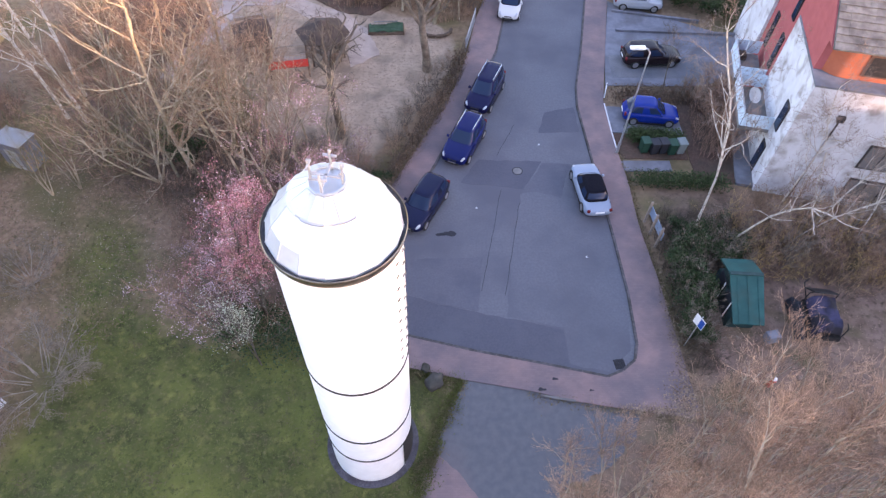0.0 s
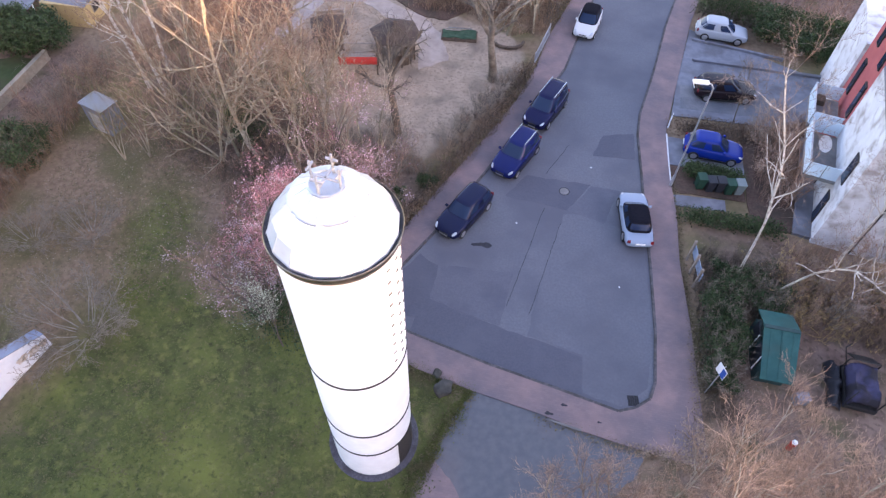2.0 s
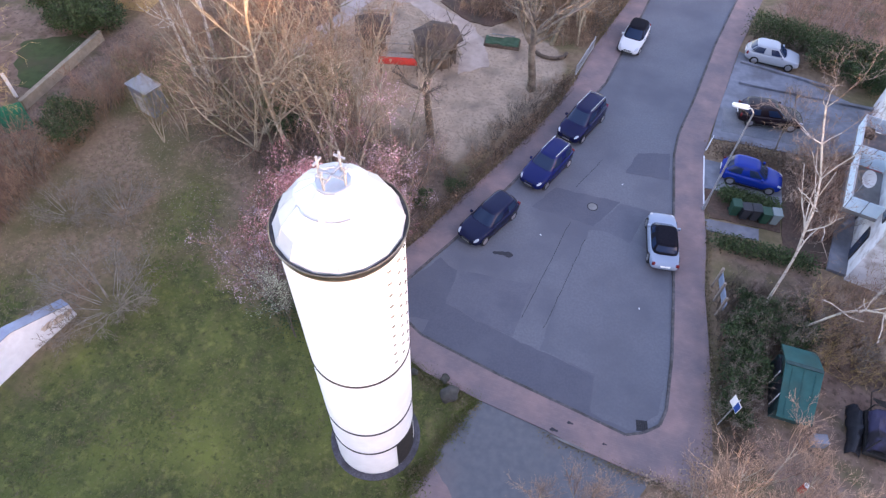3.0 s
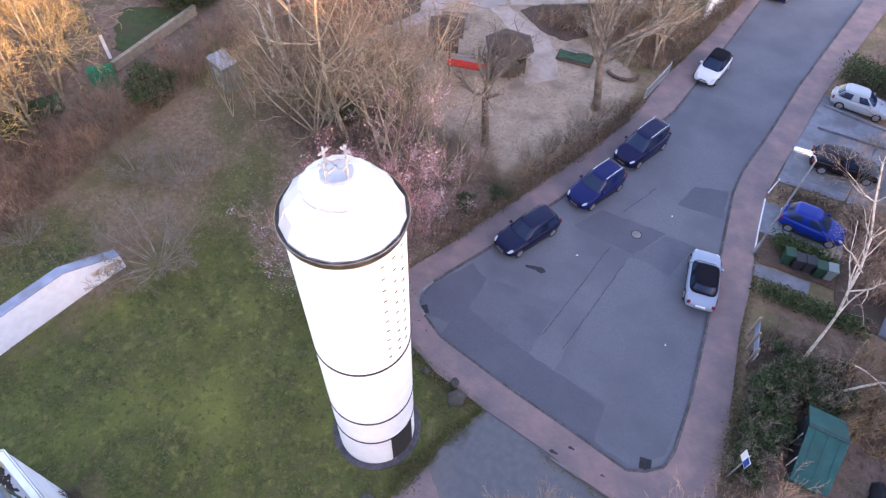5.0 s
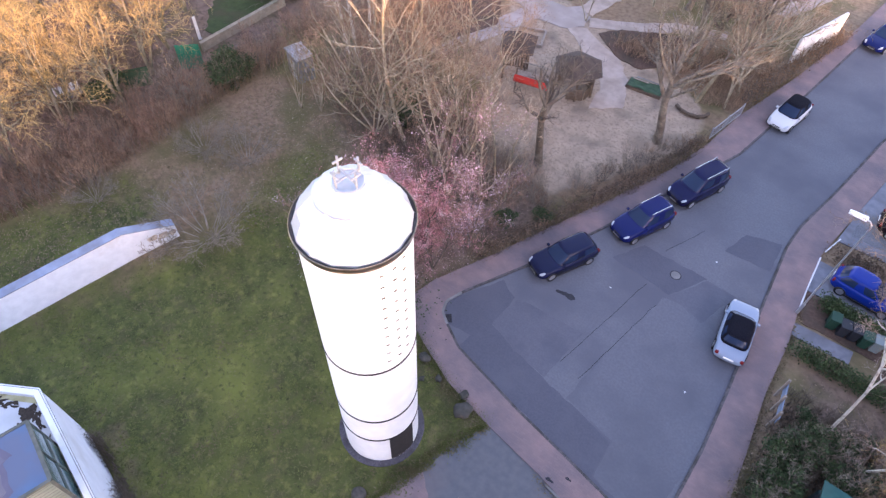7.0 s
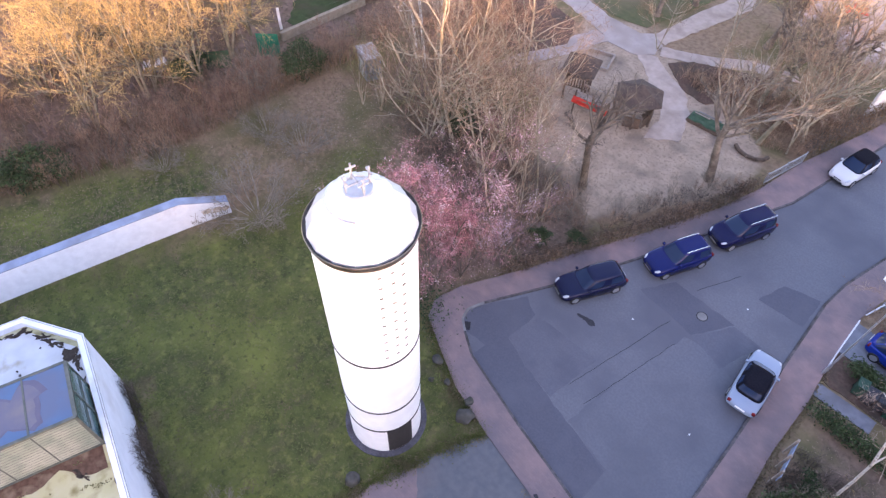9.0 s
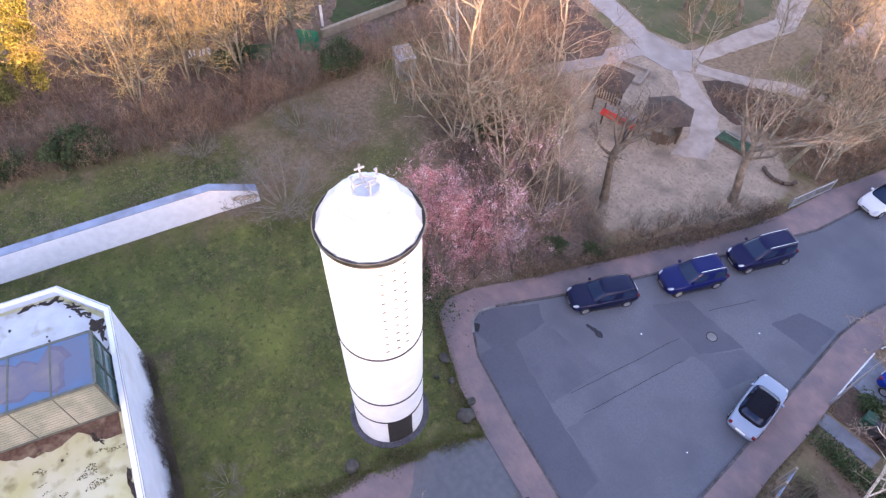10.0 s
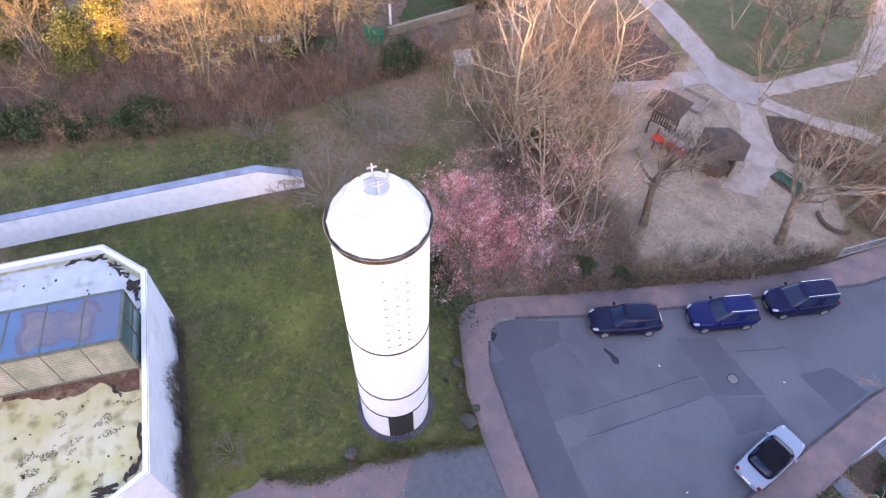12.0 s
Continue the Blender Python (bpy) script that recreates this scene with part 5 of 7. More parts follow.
# ---- church hall beside the tower ----
def church_hall():
    t = thing("church_hall", Matrix.Identity(4), "low white church hall with a weathered flat roof", "building")
    P = [(-2.75, -0.88), (-13.3, 1.44), (-16.02, -0.2), (-17.1, -4.97), (-20.1, -18.0), (-8.1, -21.0), (-3.7, -12.0), (-2.1, -2.9)]
    c = Vector((sum(x for x, _ in P) / len(P), sum(y for _, y in P) / len(P)))
    inner = []
    n = len(P)
    for i in range(n):
        a, b, d = Vector(P[i - 1]), Vector(P[i]), Vector(P[(i + 1) % n])
        e1, e2 = (b - a).normalized(), (d - b).normalized()
        n1, n2 = Vector((-e1.y, e1.x)), Vector((-e2.y, e2.x))
        if n1.dot(c - b) < 0:
            n1, n2 = -n1, -n2
        m = (n1 + n2).normalized()
        inner.append(tuple(b + m * 0.24 / max(m.dot(n1), 0.3)))
    bm = bmesh.new()
    o0, o1 = [bm.verts.new((*p, -0.2)) for p in P], [bm.verts.new((*p, 4.93)) for p in P]
    i1, i0 = [bm.verts.new((*p, 4.93)) for p in inner], [bm.verts.new((*p, 4.4)) for p in inner]
    for k in range(n):
        j = (k + 1) % n
        for a, b in ((o0, o1), (o1, i1), (i1, i0)):
            bm.faces.new((a[k], a[j], b[j], b[k]))
    part("wall", bm, "church_wall", t)
    bm = bmesh.new()
    grow_ = lambda p, f: tuple(c + (Vector(p) - c) * f)
    q0, q1 = [bm.verts.new((*grow_(p, 1.004), 4.935)) for p in P], [bm.verts.new((*grow_(p, 1.004), 5.0)) for p in P]
    r1, r0 = [bm.verts.new((*grow_(p, 0.996), 4.98)) for p in inner], [bm.verts.new((*grow_(p, 0.996), 4.935)) for p in inner]
    for k in range(n):
        j = (k + 1) % n
        for a, b in ((q0, q1), (q1, r1), (r1, r0), (r0, q0)):
            bm.faces.new((a[k], a[j], b[j], b[k]))
    part("coping", bm, "white_weathered", t, "white sheet-metal coping")
    # dark ring that paints the shadow line below the coping
    bm = bmesh.new()
    q0, q1 = [bm.verts.new((*grow_(p, 1.001), 4.84)) for p in P], [bm.verts.new((*grow_(p, 1.0058), 4.93)) for p in P]
    for k in range(n):
        j = (k + 1) % n
        bm.faces.new((q0[k], q0[j], q1[j], q1[k]))
    rim = bmesh.new()
    q0, q1 = [rim.verts.new((*grow_(p, 0.9955), 5.003)) for p in P], [rim.verts.new((*grow_(p, 0.9985), 5.006)) for p in P]
    for k in range(n):
        j = (k + 1) % n
        rim.faces.new((q0[k], q0[j], q1[j], q1[k]))
    part("coping_joint", rim, "gutter_grey", t, "dark joint along the coping")
    part("drip_edge", bm, "dark_metal", t, "dark strip standing in for the shadow line under the coping")
    part("roof", prism(inner, 4.3, 4.6), "roof_membrane", t, "stained cream roof membrane with moss")
    roof_me = t.children[-1]
    rngr = np.random.default_rng(6)
    A0, al = Vector((-7.80, -0.25)), Vector((-1.22, -4.77)).normalized()
    edge = [A0 + al * (k * 0.22) + Vector((-0.35, 0.05)) for k in range(28)]
    reach = [0.85 - 0.3 * max(0, u - 0.6) if u < 1.2 else 0.06 + 0.55 * abs(u - 1.8) if u < 2.6 else 0.5 if u < 3.6 else max(0.04, 0.5 - 0.3 * (u - 3.6)) for u in (k * 0.22 for k in range(28))]
    out = [A0 + al * (k * 0.22) + Vector((0.97, -0.25)) * max(0.03, w + 0.16 * noise.noise((k * 0.8, 4.0, 2.0))) for k, w in enumerate(reach)]
    part("stain_patch", prism([tuple(p) for p in edge] + [tuple(p) for p in out[::-1]], 4.58, 4.606), "rust_stain", roof_me, "rust-brown bare patch")
    part("pale_strip", prism([(-13.0, 1.05), (-10.95, 0.55), (-12.1, -4.3), (-14.0, -14.0), (-18.0, -13.0), (-16.6, -4.7), (-15.6, -0.5)], 4.58, 4.604), "membrane_pale", roof_me, "pale cleaner roof strip")
    # moss: torn black patches by the coping, dots, and drifts of small tufts on the membrane
    def blot(x, y, rx, ry, turn, seed, n=40):
        pts = []
        for k in range(n):
            a = 2 * math.pi * k / n
            r = 0.8 + 0.55 * noise.noise((math.cos(a) * 1.3, math.sin(a) * 1.3, seed * 1.7)) + 0.3 * noise.noise((math.cos(a) * 4, math.sin(a) * 4, seed))
            dx, dy = rx * r * math.cos(a), ry * r * math.sin(a)
            pts.append((x + dx * math.cos(turn) - dy * math.sin(turn), y + dx * math.sin(turn) + dy * math.cos(turn)))
        part("moss", prism(pts, 4.598, 4.618 + 0.001 * (seed % 7)), "moss_black", roof_me, "torn black moss patch")

    for k, (x, y, rx, ry, turn) in enumerate(((-12.95, 0.45, 0.55, 0.32, -0.2), (-12.3, 0.62, 0.35, 0.16, -0.2), (-11.2, 0.42, 0.4, 0.09, -0.2), (-14.0, 0.25, 0.35, 0.14, 0.5), (-14.7, -0.05, 0.5, 0.13, 0.55), (-15.6, -0.75, 0.5, 0.15, 1.25), (-15.9, -1.8, 0.4, 0.12, 1.35), (-4.4, -0.95, 0.75, 0.22, -0.2), (-3.4, -1.5, 0.5, 0.26, -0.5), (-2.95, -2.6, 0.7, 0.2, 1.4), (-3.1, -4.2, 0.6, 0.16, 1.4), (-6.2, -0.42, 0.3, 0.08, -0.2), (-8.6, 0.12, 0.25, 0.07, -0.2), (-7.4, -1.45, 0.3, 0.10, 0.4))):
        for q in range(9):
            u, v = rngr.uniform(-1, 1), rngr.uniform(-1, 1)
            f = rngr.uniform(0.22, 0.6) if q else 0.8
            blot(x + (rx * u * math.cos(turn) - ry * v * math.sin(turn)) * (1.15 if q else 0), y + (rx * u * math.sin(turn) + ry * v * math.cos(turn)) * (1.15 if q else 0), rx * f, ry * f, turn + rngr.normal() * 0.3, 7 * k + 3 * q, 22)
    for k in range(34):
        x, y = rngr.uniform(-15.5, -3.5), rngr.uniform(-8.0, 0.8)
        if inside(np.array([x]), np.array([y]), inner)[0]:
            r = rngr.uniform(0.05, 0.11)
            blot(x, y, r, r * 0.85, 0, 40 + k, 10)
    places = []
    for k in range(40000):
        p = Vector((rngr.uniform(-13.5, -3), rngr.uniform(-14, 1)))
        band = 0.22 - 0.10 * abs(p.x + 5.6)
        if band + 0.55 * noise.noise((p.x * 0.55, p.y * 0.3, 7.0)) + 0.8 * noise.noise((p.x * 3.0, p.y * 1.2, 1.0)) > 0.42 and inside(np.array([p.x]), np.array([p.y]), inner)[0]:
            places.append((p.x, p.y, 4.612))
    tagged(part("moss", flakes("moss", np.array(places), 0.038, rngr, 0.92), "moss_olive", roof_me, "dark moss drifts on the membrane"), kind="stuff")
    # glazed lantern standing on the roof
    A, back = Vector((-8.02, -0.12)), Vector((-10.84, 0.52))
    along = Vector((-1.22, -4.77)).normalized()
    across = (back - A)
    z0, zf, zb = 4.6, 7.35, 7.0
    sky_ = part("skylight", prism([tuple(A + along * 0.05), tuple(A + along * 12), tuple(back + along * 12), tuple(back + along * 0.05)], 4.55, 4.75), "white_render", t, "glazed lantern with sky reflection painted blue into its glass roof")

    def panel(name, corners, material, thick=0.03):
        bm = bmesh.new()
        q = [Vector(p) for p in corners]
        nn = (q[1] - q[0]).cross(q[2] - q[0]).normalized() * thick
        v = [bm.verts.new(p) for p in q] + [bm.verts.new(p - nn) for p in q]
        bm.faces.new(v[:4]), bm.faces.new(v[4:][::-1])
        for k in range(4):
            bm.faces.new((v[k], v[(k + 1) % 4], v[4 + (k + 1) % 4], v[4 + k]))
        return part(name, bm, material, sky_)

    def bar(p, q, r=0.036):
        bm = bmesh.new()
        p, q = Vector(p), Vector(q)
        d = (q - p).normalized()
        u = d.cross(Vector((0, 0, 1)) if abs(d.z) < 0.9 else Vector((1, 0, 0))).normalized() * r
        w = d.cross(u).normalized() * r
        a = [bm.verts.new(p + s * u + k * w) for s, k in ((1, 1), (-1, 1), (-1, -1), (1, -1))]
        b = [bm.verts.new(q + s * u + k * w) for s, k in ((1, 1), (-1, 1), (-1, -1), (1, -1))]
        for k in range(4):
            bm.faces.new((a[k], a[(k + 1) % 4], b[(k + 1) % 4], b[k]))
        bm.faces.new(a), bm.faces.new(b)
        part("glazing_bar", bm, "bar_green", sky_)

    width = 1.62
    for k in range(7):
        s, e = A + along * (0.05 + k * width), A + along * (0.05 + (k + 1) * width)
        sb, eb = s + across, e + across
        panel("front_pane", [(*s, z0 + 0.12), (*e, z0 + 0.12), (*e, zf), (*s, zf)], "pane_ribbed")
        panel("roof_pane", [(*s, zf), (*e, zf), (*eb, zb), (*sb, zb)], "pane_sky")
        if k < 4:
            for q in range(1, 14):
                z = z0 + 0.12 + (zf - z0 - 0.12) * q / 14
                slat = part("slat", boxed(0.06, width - 0.06, -0.012, 0.012, -0.012, 0.012), "bar_green", sky_)
                slat.matrix_local = pose(s.x - 0.02 * along.y, s.y + 0.02 * along.x, z, 0, 0, math.degrees(math.atan2(along.y, along.x)))
        bar((*s, z0 + 0.1), (*s, zf)), bar((*s, zf + 0.02), (*sb, zb + 0.02), 0.035)
    bar((*A, zf), (*(A + along * 12), zf), 0.06), bar((*A, z0 + 0.12), (*(A + along * 12), z0 + 0.12), 0.06)
    bar((*back, zb), (*(back + along * 12), zb), 0.06)
    for f0, f1 in ((0.0, 0.5), (0.5, 1.0)):
        a, b = A + across * f0, A + across * f1
        za, zc = zf + (zb - zf) * f0, zf + (zb - zf) * f1
        for g0, g1 in ((0.04, 0.5), (0.5, 1.0)):
            panel("side_pane", [(*a, z0 + (za - z0) * g0), (*b, z0 + (zc - z0) * g0), (*b, z0 + (zc - z0) * g1), (*a, z0 + (za - z0) * g1)], "pane_green")
        bar((*a, z0), (*a, za)), bar((*a, za), (*b, zc), 0.06), bar((*a, (z0 + za) / 2), (*b, (z0 + zc) / 2), 0.04)
    bar((*back, z0), (*back, zb))
    # dried film of dirt on the glass roof
    film = [(4.24, 0.10), (4.40, 0.36), (4.26, 0.66), (4.37, 0.9), (3.9, 0.94), (2.95, 0.79), (2.7, 0.84), (2.1, 0.7), (1.68, 0.94), (1.3, 0.92), (0.73, 0.64), (1.13, 0.57), (1.15, 0.12), (1.42, 0.04), (1.7, 0.12), (2.36, 0.2), (2.8, 0.1), (3.48, 0.17), (3.9, 0.04)]
    fine_ = [tuple(Vector(film[i]).lerp(Vector(film[(i + 1) % len(film)]), f)) for i in range(len(film)) for f in (0, 0.33, 0.67)]
    fine_ = [(u + 0.10 * noise.noise((u * 2.3, v * 6, 1)), v + 0.035 * noise.noise((u * 2.3, v * 6, 5))) for u, v in fine_]
    for size, lift, material in ((1.0, 0.036, "pane_dirt"), (0.86, 0.041, "pane_haze")):
        bm = bmesh.new()
        vs = []
        for u, v in fine_:
            u, v = 2.5 + (u - 2.5) * size, 0.47 + (v - 0.47) * size
            q = A + along * u + across * v
            vs.append(bm.verts.new((q.x, q.y, zf + (zb - zf) * v + lift)))
        for tri in tessellate_polygon([[q.co for q in vs]]):
            bm.faces.new([vs[k] for k in tri])
        ob = part("dirt_film", bm, material, sky_, "greyish purple film of dirt")


church_hall()


# ---- stones beside the tower ----
def stone(x, y, size, seed, label, tall=0.7):
    rng = np.random.default_rng(seed)
    bm = bmesh.new()
    bmesh.ops.create_icosphere(bm, subdivisions=3, radius=1.0)
    off = rng.uniform(-9, 9, 3)
    for v in bm.verts:
        k = noise.noise(v.co * 1.2 + Vector(off)) * 0.35 + noise.noise(v.co * 3 + Vector(off)) * 0.1
        v.co *= 1 + k
    o = part("stone", bm, "rock")
    smooth(o, 50)
    o.matrix_world = pose(x, y, size * tall * 0.45, 0, 0, seed * 47) @ Matrix.Diagonal((size, size * 0.85, size * tall, 1))
    return tagged(o, label, "stone", "stones beside the tower")


stone(0.1, 13.25, 0.48, 1, "large grey-brown boulder on the grass edge")
stone(-0.35, 14.0, 0.26, 2, "small grey stone on the grass edge")
stone(-1.9, 13.9, 0.20, 3, "small grey stone on the grass edge")
stone(-3.2, 14.4, 0.30, 4, "small grey stone on the grass edge")
stone(-2.6, 13.4, 0.16, 5, "small grey stone on the grass edge")
stone(-1.25, 7.1, 0.36, 6, "dark squared stone on the lawn", 1.0)


# ---- road furniture ----
def manhole(x, y):
    t = thing("manhole_cover", pose(x, y, 0.02), "round pale metal manhole cover in the road", "manhole")
    smooth(part("frame", lathe([(0.33, -0.02), (0.33, 0.012), (0.28, 0.014), (0.28, 0.0)], 32, False), "tar", t))
    part("lid", lathe([(0.27, -0.02), (0.27, 0.012), (0.05, 0.016)], 32), "concrete", t)


def drain(x, y, turn):
    t = thing("drain", pose(x, y, 0.03, 0, 0, turn), "square iron drain grate at the kerb", "drain")
    part("frame", boxed(-0.27, 0.27, -0.27, 0.27, -0.02, 0.004, 0.003), "tar", t)
    for k in range(5):
        part("bar", boxed(-0.22 + k * 0.1, -0.17 + k * 0.1, -0.22, 0.22, 0.004, 0.014, 0.003), "dark_metal", t)


manhole(4.93, 27.5)
drain(9.2, 14.45, 10)
drain(-3.75, 17.05, 40)


def oil_stain(x, y, seed, size=0.5, z=0.028, parent=road):
    pts = []
    for k in range(22):
        a = 2 * math.pi * k / 22
        r = size * (0.75 + 0.45 * noise.noise((math.cos(a) * 1.2, math.sin(a) * 1.2, seed)))
        pts.append((x + 1.25 * r * math.cos(a), y + 0.55 * r * math.sin(a)))
    sheet(pts, z, "oil_stain", "tar", parent)


for x, y, size in ((5.22, 12.99, 0.17), (5.9, 13.55, 0.13), (7.6, 13.0, 0.09)):
    oil_stain(x, y, 9, size * 1.25, 0.096, pavement)
oil_stain(0.78, 22.45, 3, 0.44)
oil_stain(0.25, 22.35, 4, 0.28)


def street_lamp():
    t = thing("street_lamp", pose(11.36, 29.3, 0), "grey street lamp post with a white flat head", "street lamp")
    smooth(part("base", lathe([(0.09, -0.1), (0.09, 0.9), (0.065, 1.0)], 16, False), "zinc", t))
    smooth(part("pole", tubes([(0, 0, 0.9, 0, 0, 4.5, 0.06, 0.05), (0, 0, 4.5, 0, 0, 7.5, 0.05, 0.04), (0, 0, 7.5, -0.16, 0.03, 7.72, 0.04, 0.04), (-0.16, 0.03, 7.72, -0.4, 0.06, 7.76, 0.04, 0.035)], 10), "zinc", t), 60)
    bm = boxed(-1.15, -0.3, -0.16, 0.16, 7.70, 7.84, 0.05)
    for v in bm.verts:
        if v.co.x < -0.8:
            v.co.y *= 0.75
        v.co.y += 0.05
    smooth(part("lamp_head", bm, "white_paint", t))
    part("diffuser", boxed(-1.05, -0.4, -0.06, 0.16, 7.675, 7.70, 0.005), "lens", t)


street_lamp()


def road_sign():
    t = thing("road_sign", pose(12.66, 15.6, 0, 0, 0, -65), "blue and white sign plate on a grey post", "sign")
    smooth(part("post", tubes([(0, 0, -0.2, 0, 0, 2.75, 0.03, 0.03)], 8), "zinc", t), 60)
    part("plate", boxed(-0.31, 0.31, -0.05, -0.03, 1.95, 2.65, 0.01), "white_paint", t)
    part("blue_field", boxed(0.02, 0.29, -0.058, -0.05, 2.0, 2.6), "sign_blue", t, "blue field of the sign")


road_sign()


def banner():
    t = thing("notice_board", pose(12.25, 22.75, 0, 0, 0, 97), "pale blue notice board on two wooden posts", "notice board")
    for x in (-0.95, 0.0, 0.95):
        part("post", boxed(x - 0.06, x + 0.06, -0.05, 0.07, -0.2, 1.7, 0.01), "wood_pale", t)
    part("board", boxed(-1.1, 1.1, -0.09, -0.05, 0.75, 1.38, 0.008), "board_blue", t)
    for k in range(3):
        part("text_bar", boxed(-0.8, 0.5 - 0.2 * k, -0.098, -0.09, 1.24 - 0.16 * k, 1.30 - 0.16 * k), "sign_blue", t)


banner()


def lattice_gate():
    t = thing("gate", pose(1.85, 39.6, 0, 0, 0, 79), "grey metal lattice gate at the playground", "gate")
    part("top_rail", boxed(0, 3.9, -0.025, 0.025, 0.95, 1.0, 0.005), "zinc", t)
    part("low_rail", boxed(0, 3.9, -0.025, 0.025, 0.12, 0.17, 0.005), "zinc", t)
    for x in (0, 1.95, 3.9):
        part("post", boxed(x - 0.04, x + 0.04, -0.04, 0.04, -0.2, 1.1, 0.005), "zinc", t)
    for k in range(1, 26):
        part("bar", boxed(k * 0.15 - 0.012, k * 0.15 + 0.012, -0.012, 0.012, 0.15, 0.97), "zinc", t)


lattice_gate()
straight_wall("garden_wall", (3.3, 51.8), (5.1, 57.6), 2.3, 0.2, "white_render", "low white wall beside the pavement")


def hedge(points, width, height, label, leaf, count, size=0.06, twig="twig_grey", seed=1, name="hedge"):
    """A clipped or bare hedge: many stems and small leaves along a line."""
    rng = np.random.default_rng(seed)
    P = np.array(points, float)
    seg = np.linalg.norm(np.diff(P, axis=0), axis=1)
    cum = np.r_[0, np.cumsum(seg)]

    def along(s):
        return np.c_[np.interp(s, cum, P[:, 0]), np.interp(s, cum, P[:, 1])]

    n = int(cum[-1] * 26 * width)
    s = rng.uniform(0, cum[-1], n)
    foot = along(s) + rng.uniform(-0.5, 0.5, (n, 2)) * width * 0.7
    tip = np.c_[foot + rng.normal(size=(n, 2)) * 0.22, height * rng.uniform(0.5, 1.05, n)]
    mid = (np.c_[foot, np.zeros(n)] + tip) / 2 + rng.normal(size=(n, 3)) * 0.08
    segs = [(*f, -0.05, *m, 0.014, 0.010) for f, m in zip(foot, mid)] + [(*m, *q, 0.010, 0.004) for m, q in zip(mid, tip)]
    for m, q in zip(mid, tip):
        for _ in range(3):
            e = m + (q - m) * rng.uniform(0.2, 1) + rng.normal(size=3) * 0.14
            segs.append((*m, *e, 0.007, 0.003))
    t = thing(name, Matrix.Identity(4), label, "hedge")
    tagged(part("stem_tangle", tubes(segs, 3), twig, t), kind="stuff")
    if count:
        s = rng.uniform(0, cum[-1], count)
        p = along(s) + np.clip(rng.normal(size=(count, 2)) * 0.33, -0.55, 0.55) * width
        z = height * np.clip(rng.beta(2.2, 1.2, count), 0.03, 1.05)
        tagged(part("foliage", flakes("foliage", np.c_[p, z], size, rng), leaf, t), kind="stuff")
    return t


hedge([(-4.9, 21.4), (-3.6, 24.4), (-2.0, 28.4), (-0.1, 32.7), (1.2, 37.0), (1.6, 39.2)], 0.9, 0.8, "low dense dark-twigged hedge along the playground fence", "leaf_dark_brown", 7000, 0.05, "twig_grey", seed=3)
hedge([(2.2, 44.5), (3.6, 50.2), (5.6, 58.0)], 1.6, 1.2, "bare brown hedge beside the far pavement", "leaf_brown", 2500, 0.06, seed=4)
hedge([(14.2, 49.3), (25.5, 46.6)], 1.5, 1.9, "tall dense clipped evergreen hedge", "hedge", 26000, 0.05, seed=5)
hedge([(12.0, 34.75), (17.8, 35.0)], 1.6, 0.55, "low brown hedge between two parking bays", "leaf_dark_brown", 4000, 0.05, seed=6)
hedge([(12.3, 30.6), (15.4, 30.3)], 0.9, 0.9, "low evergreen hedge beside the bins", "hedge", 4500, 0.06, seed=7)
hedge([(12.1, 26.8), (17.4, 26.6)], 1.1, 0.7, "low evergreen bed of ground cover", "hedge", 4200, 0.06, seed=8)


# playground fence: posts and wires along the hedge
def wire_fence():
    t = thing("wire_fence", Matrix.Identity(4), "low wire fence on thin posts along the playground", "fence")
    P = [(-4.6, 22.3), (-3.2, 25.4), (-1.6, 29.3), (0.2, 33.6), (1.3, 37.3), (1.75, 39.4)]
    for (x0, y0), (x1, y1) in zip(P, P[1:]):
        part("post", boxed(x0 - 0.03, x0 + 0.03, y0 - 0.03, y0 + 0.03, -0.2, 1.15), "wood_dark", t)
        for z in (0.3, 0.6, 0.9, 1.1):
            part("wire", tubes([(x0, y0, z, x1, y1, z, 0.008, 0.008)], 3), "dark_metal", t)


wire_fence()


# ---- playground ----
def play_tower():
    t = thing("play_tower", pose(-12.7, 37.4, 0, 0, 0, 22), "dark wooden play tower with a pyramid roof", "play tower", "wooden play huts")
    for x in (-0.8, 0.8):
        for y in (-0.8, 0.8):
            part("post", boxed(x - 0.06, x + 0.06, y - 0.06, y + 0.06, -0.2, 2.75, 0.01), "wood_dark", t)
    part("platform", boxed(-0.85, 0.85, -0.85, 0.85, 1.2, 1.3, 0.01), "wood_dark", t)
    for k in range(9):
        x = -0.8 + k * 0.2
        part("rail_slat", boxed(x - 0.04, x + 0.04, -0.86, -0.83, 1.3, 2.0), "wood_pale", t)
        part("rail_slat", boxed(-0.86, -0.83, x - 0.04, x + 0.04, 1.3, 2.0), "wood_dark", t)
    bm = bmesh.new()
    v = [bm.verts.new(p) for p in ((-1.25, -1.25, 2.6), (1.25, -1.25, 2.6), (1.25, 1.25, 2.6), (-1.25, 1.25, 2.6), (0, 0, 3.6))]
    for f in ((0, 1, 4), (1, 2, 4), (2, 3, 4), (3, 0, 4), (3, 2, 1, 0)):
        bm.faces.new([v[i] for i in f])
    part("roof", bm, "roof_felt", t)


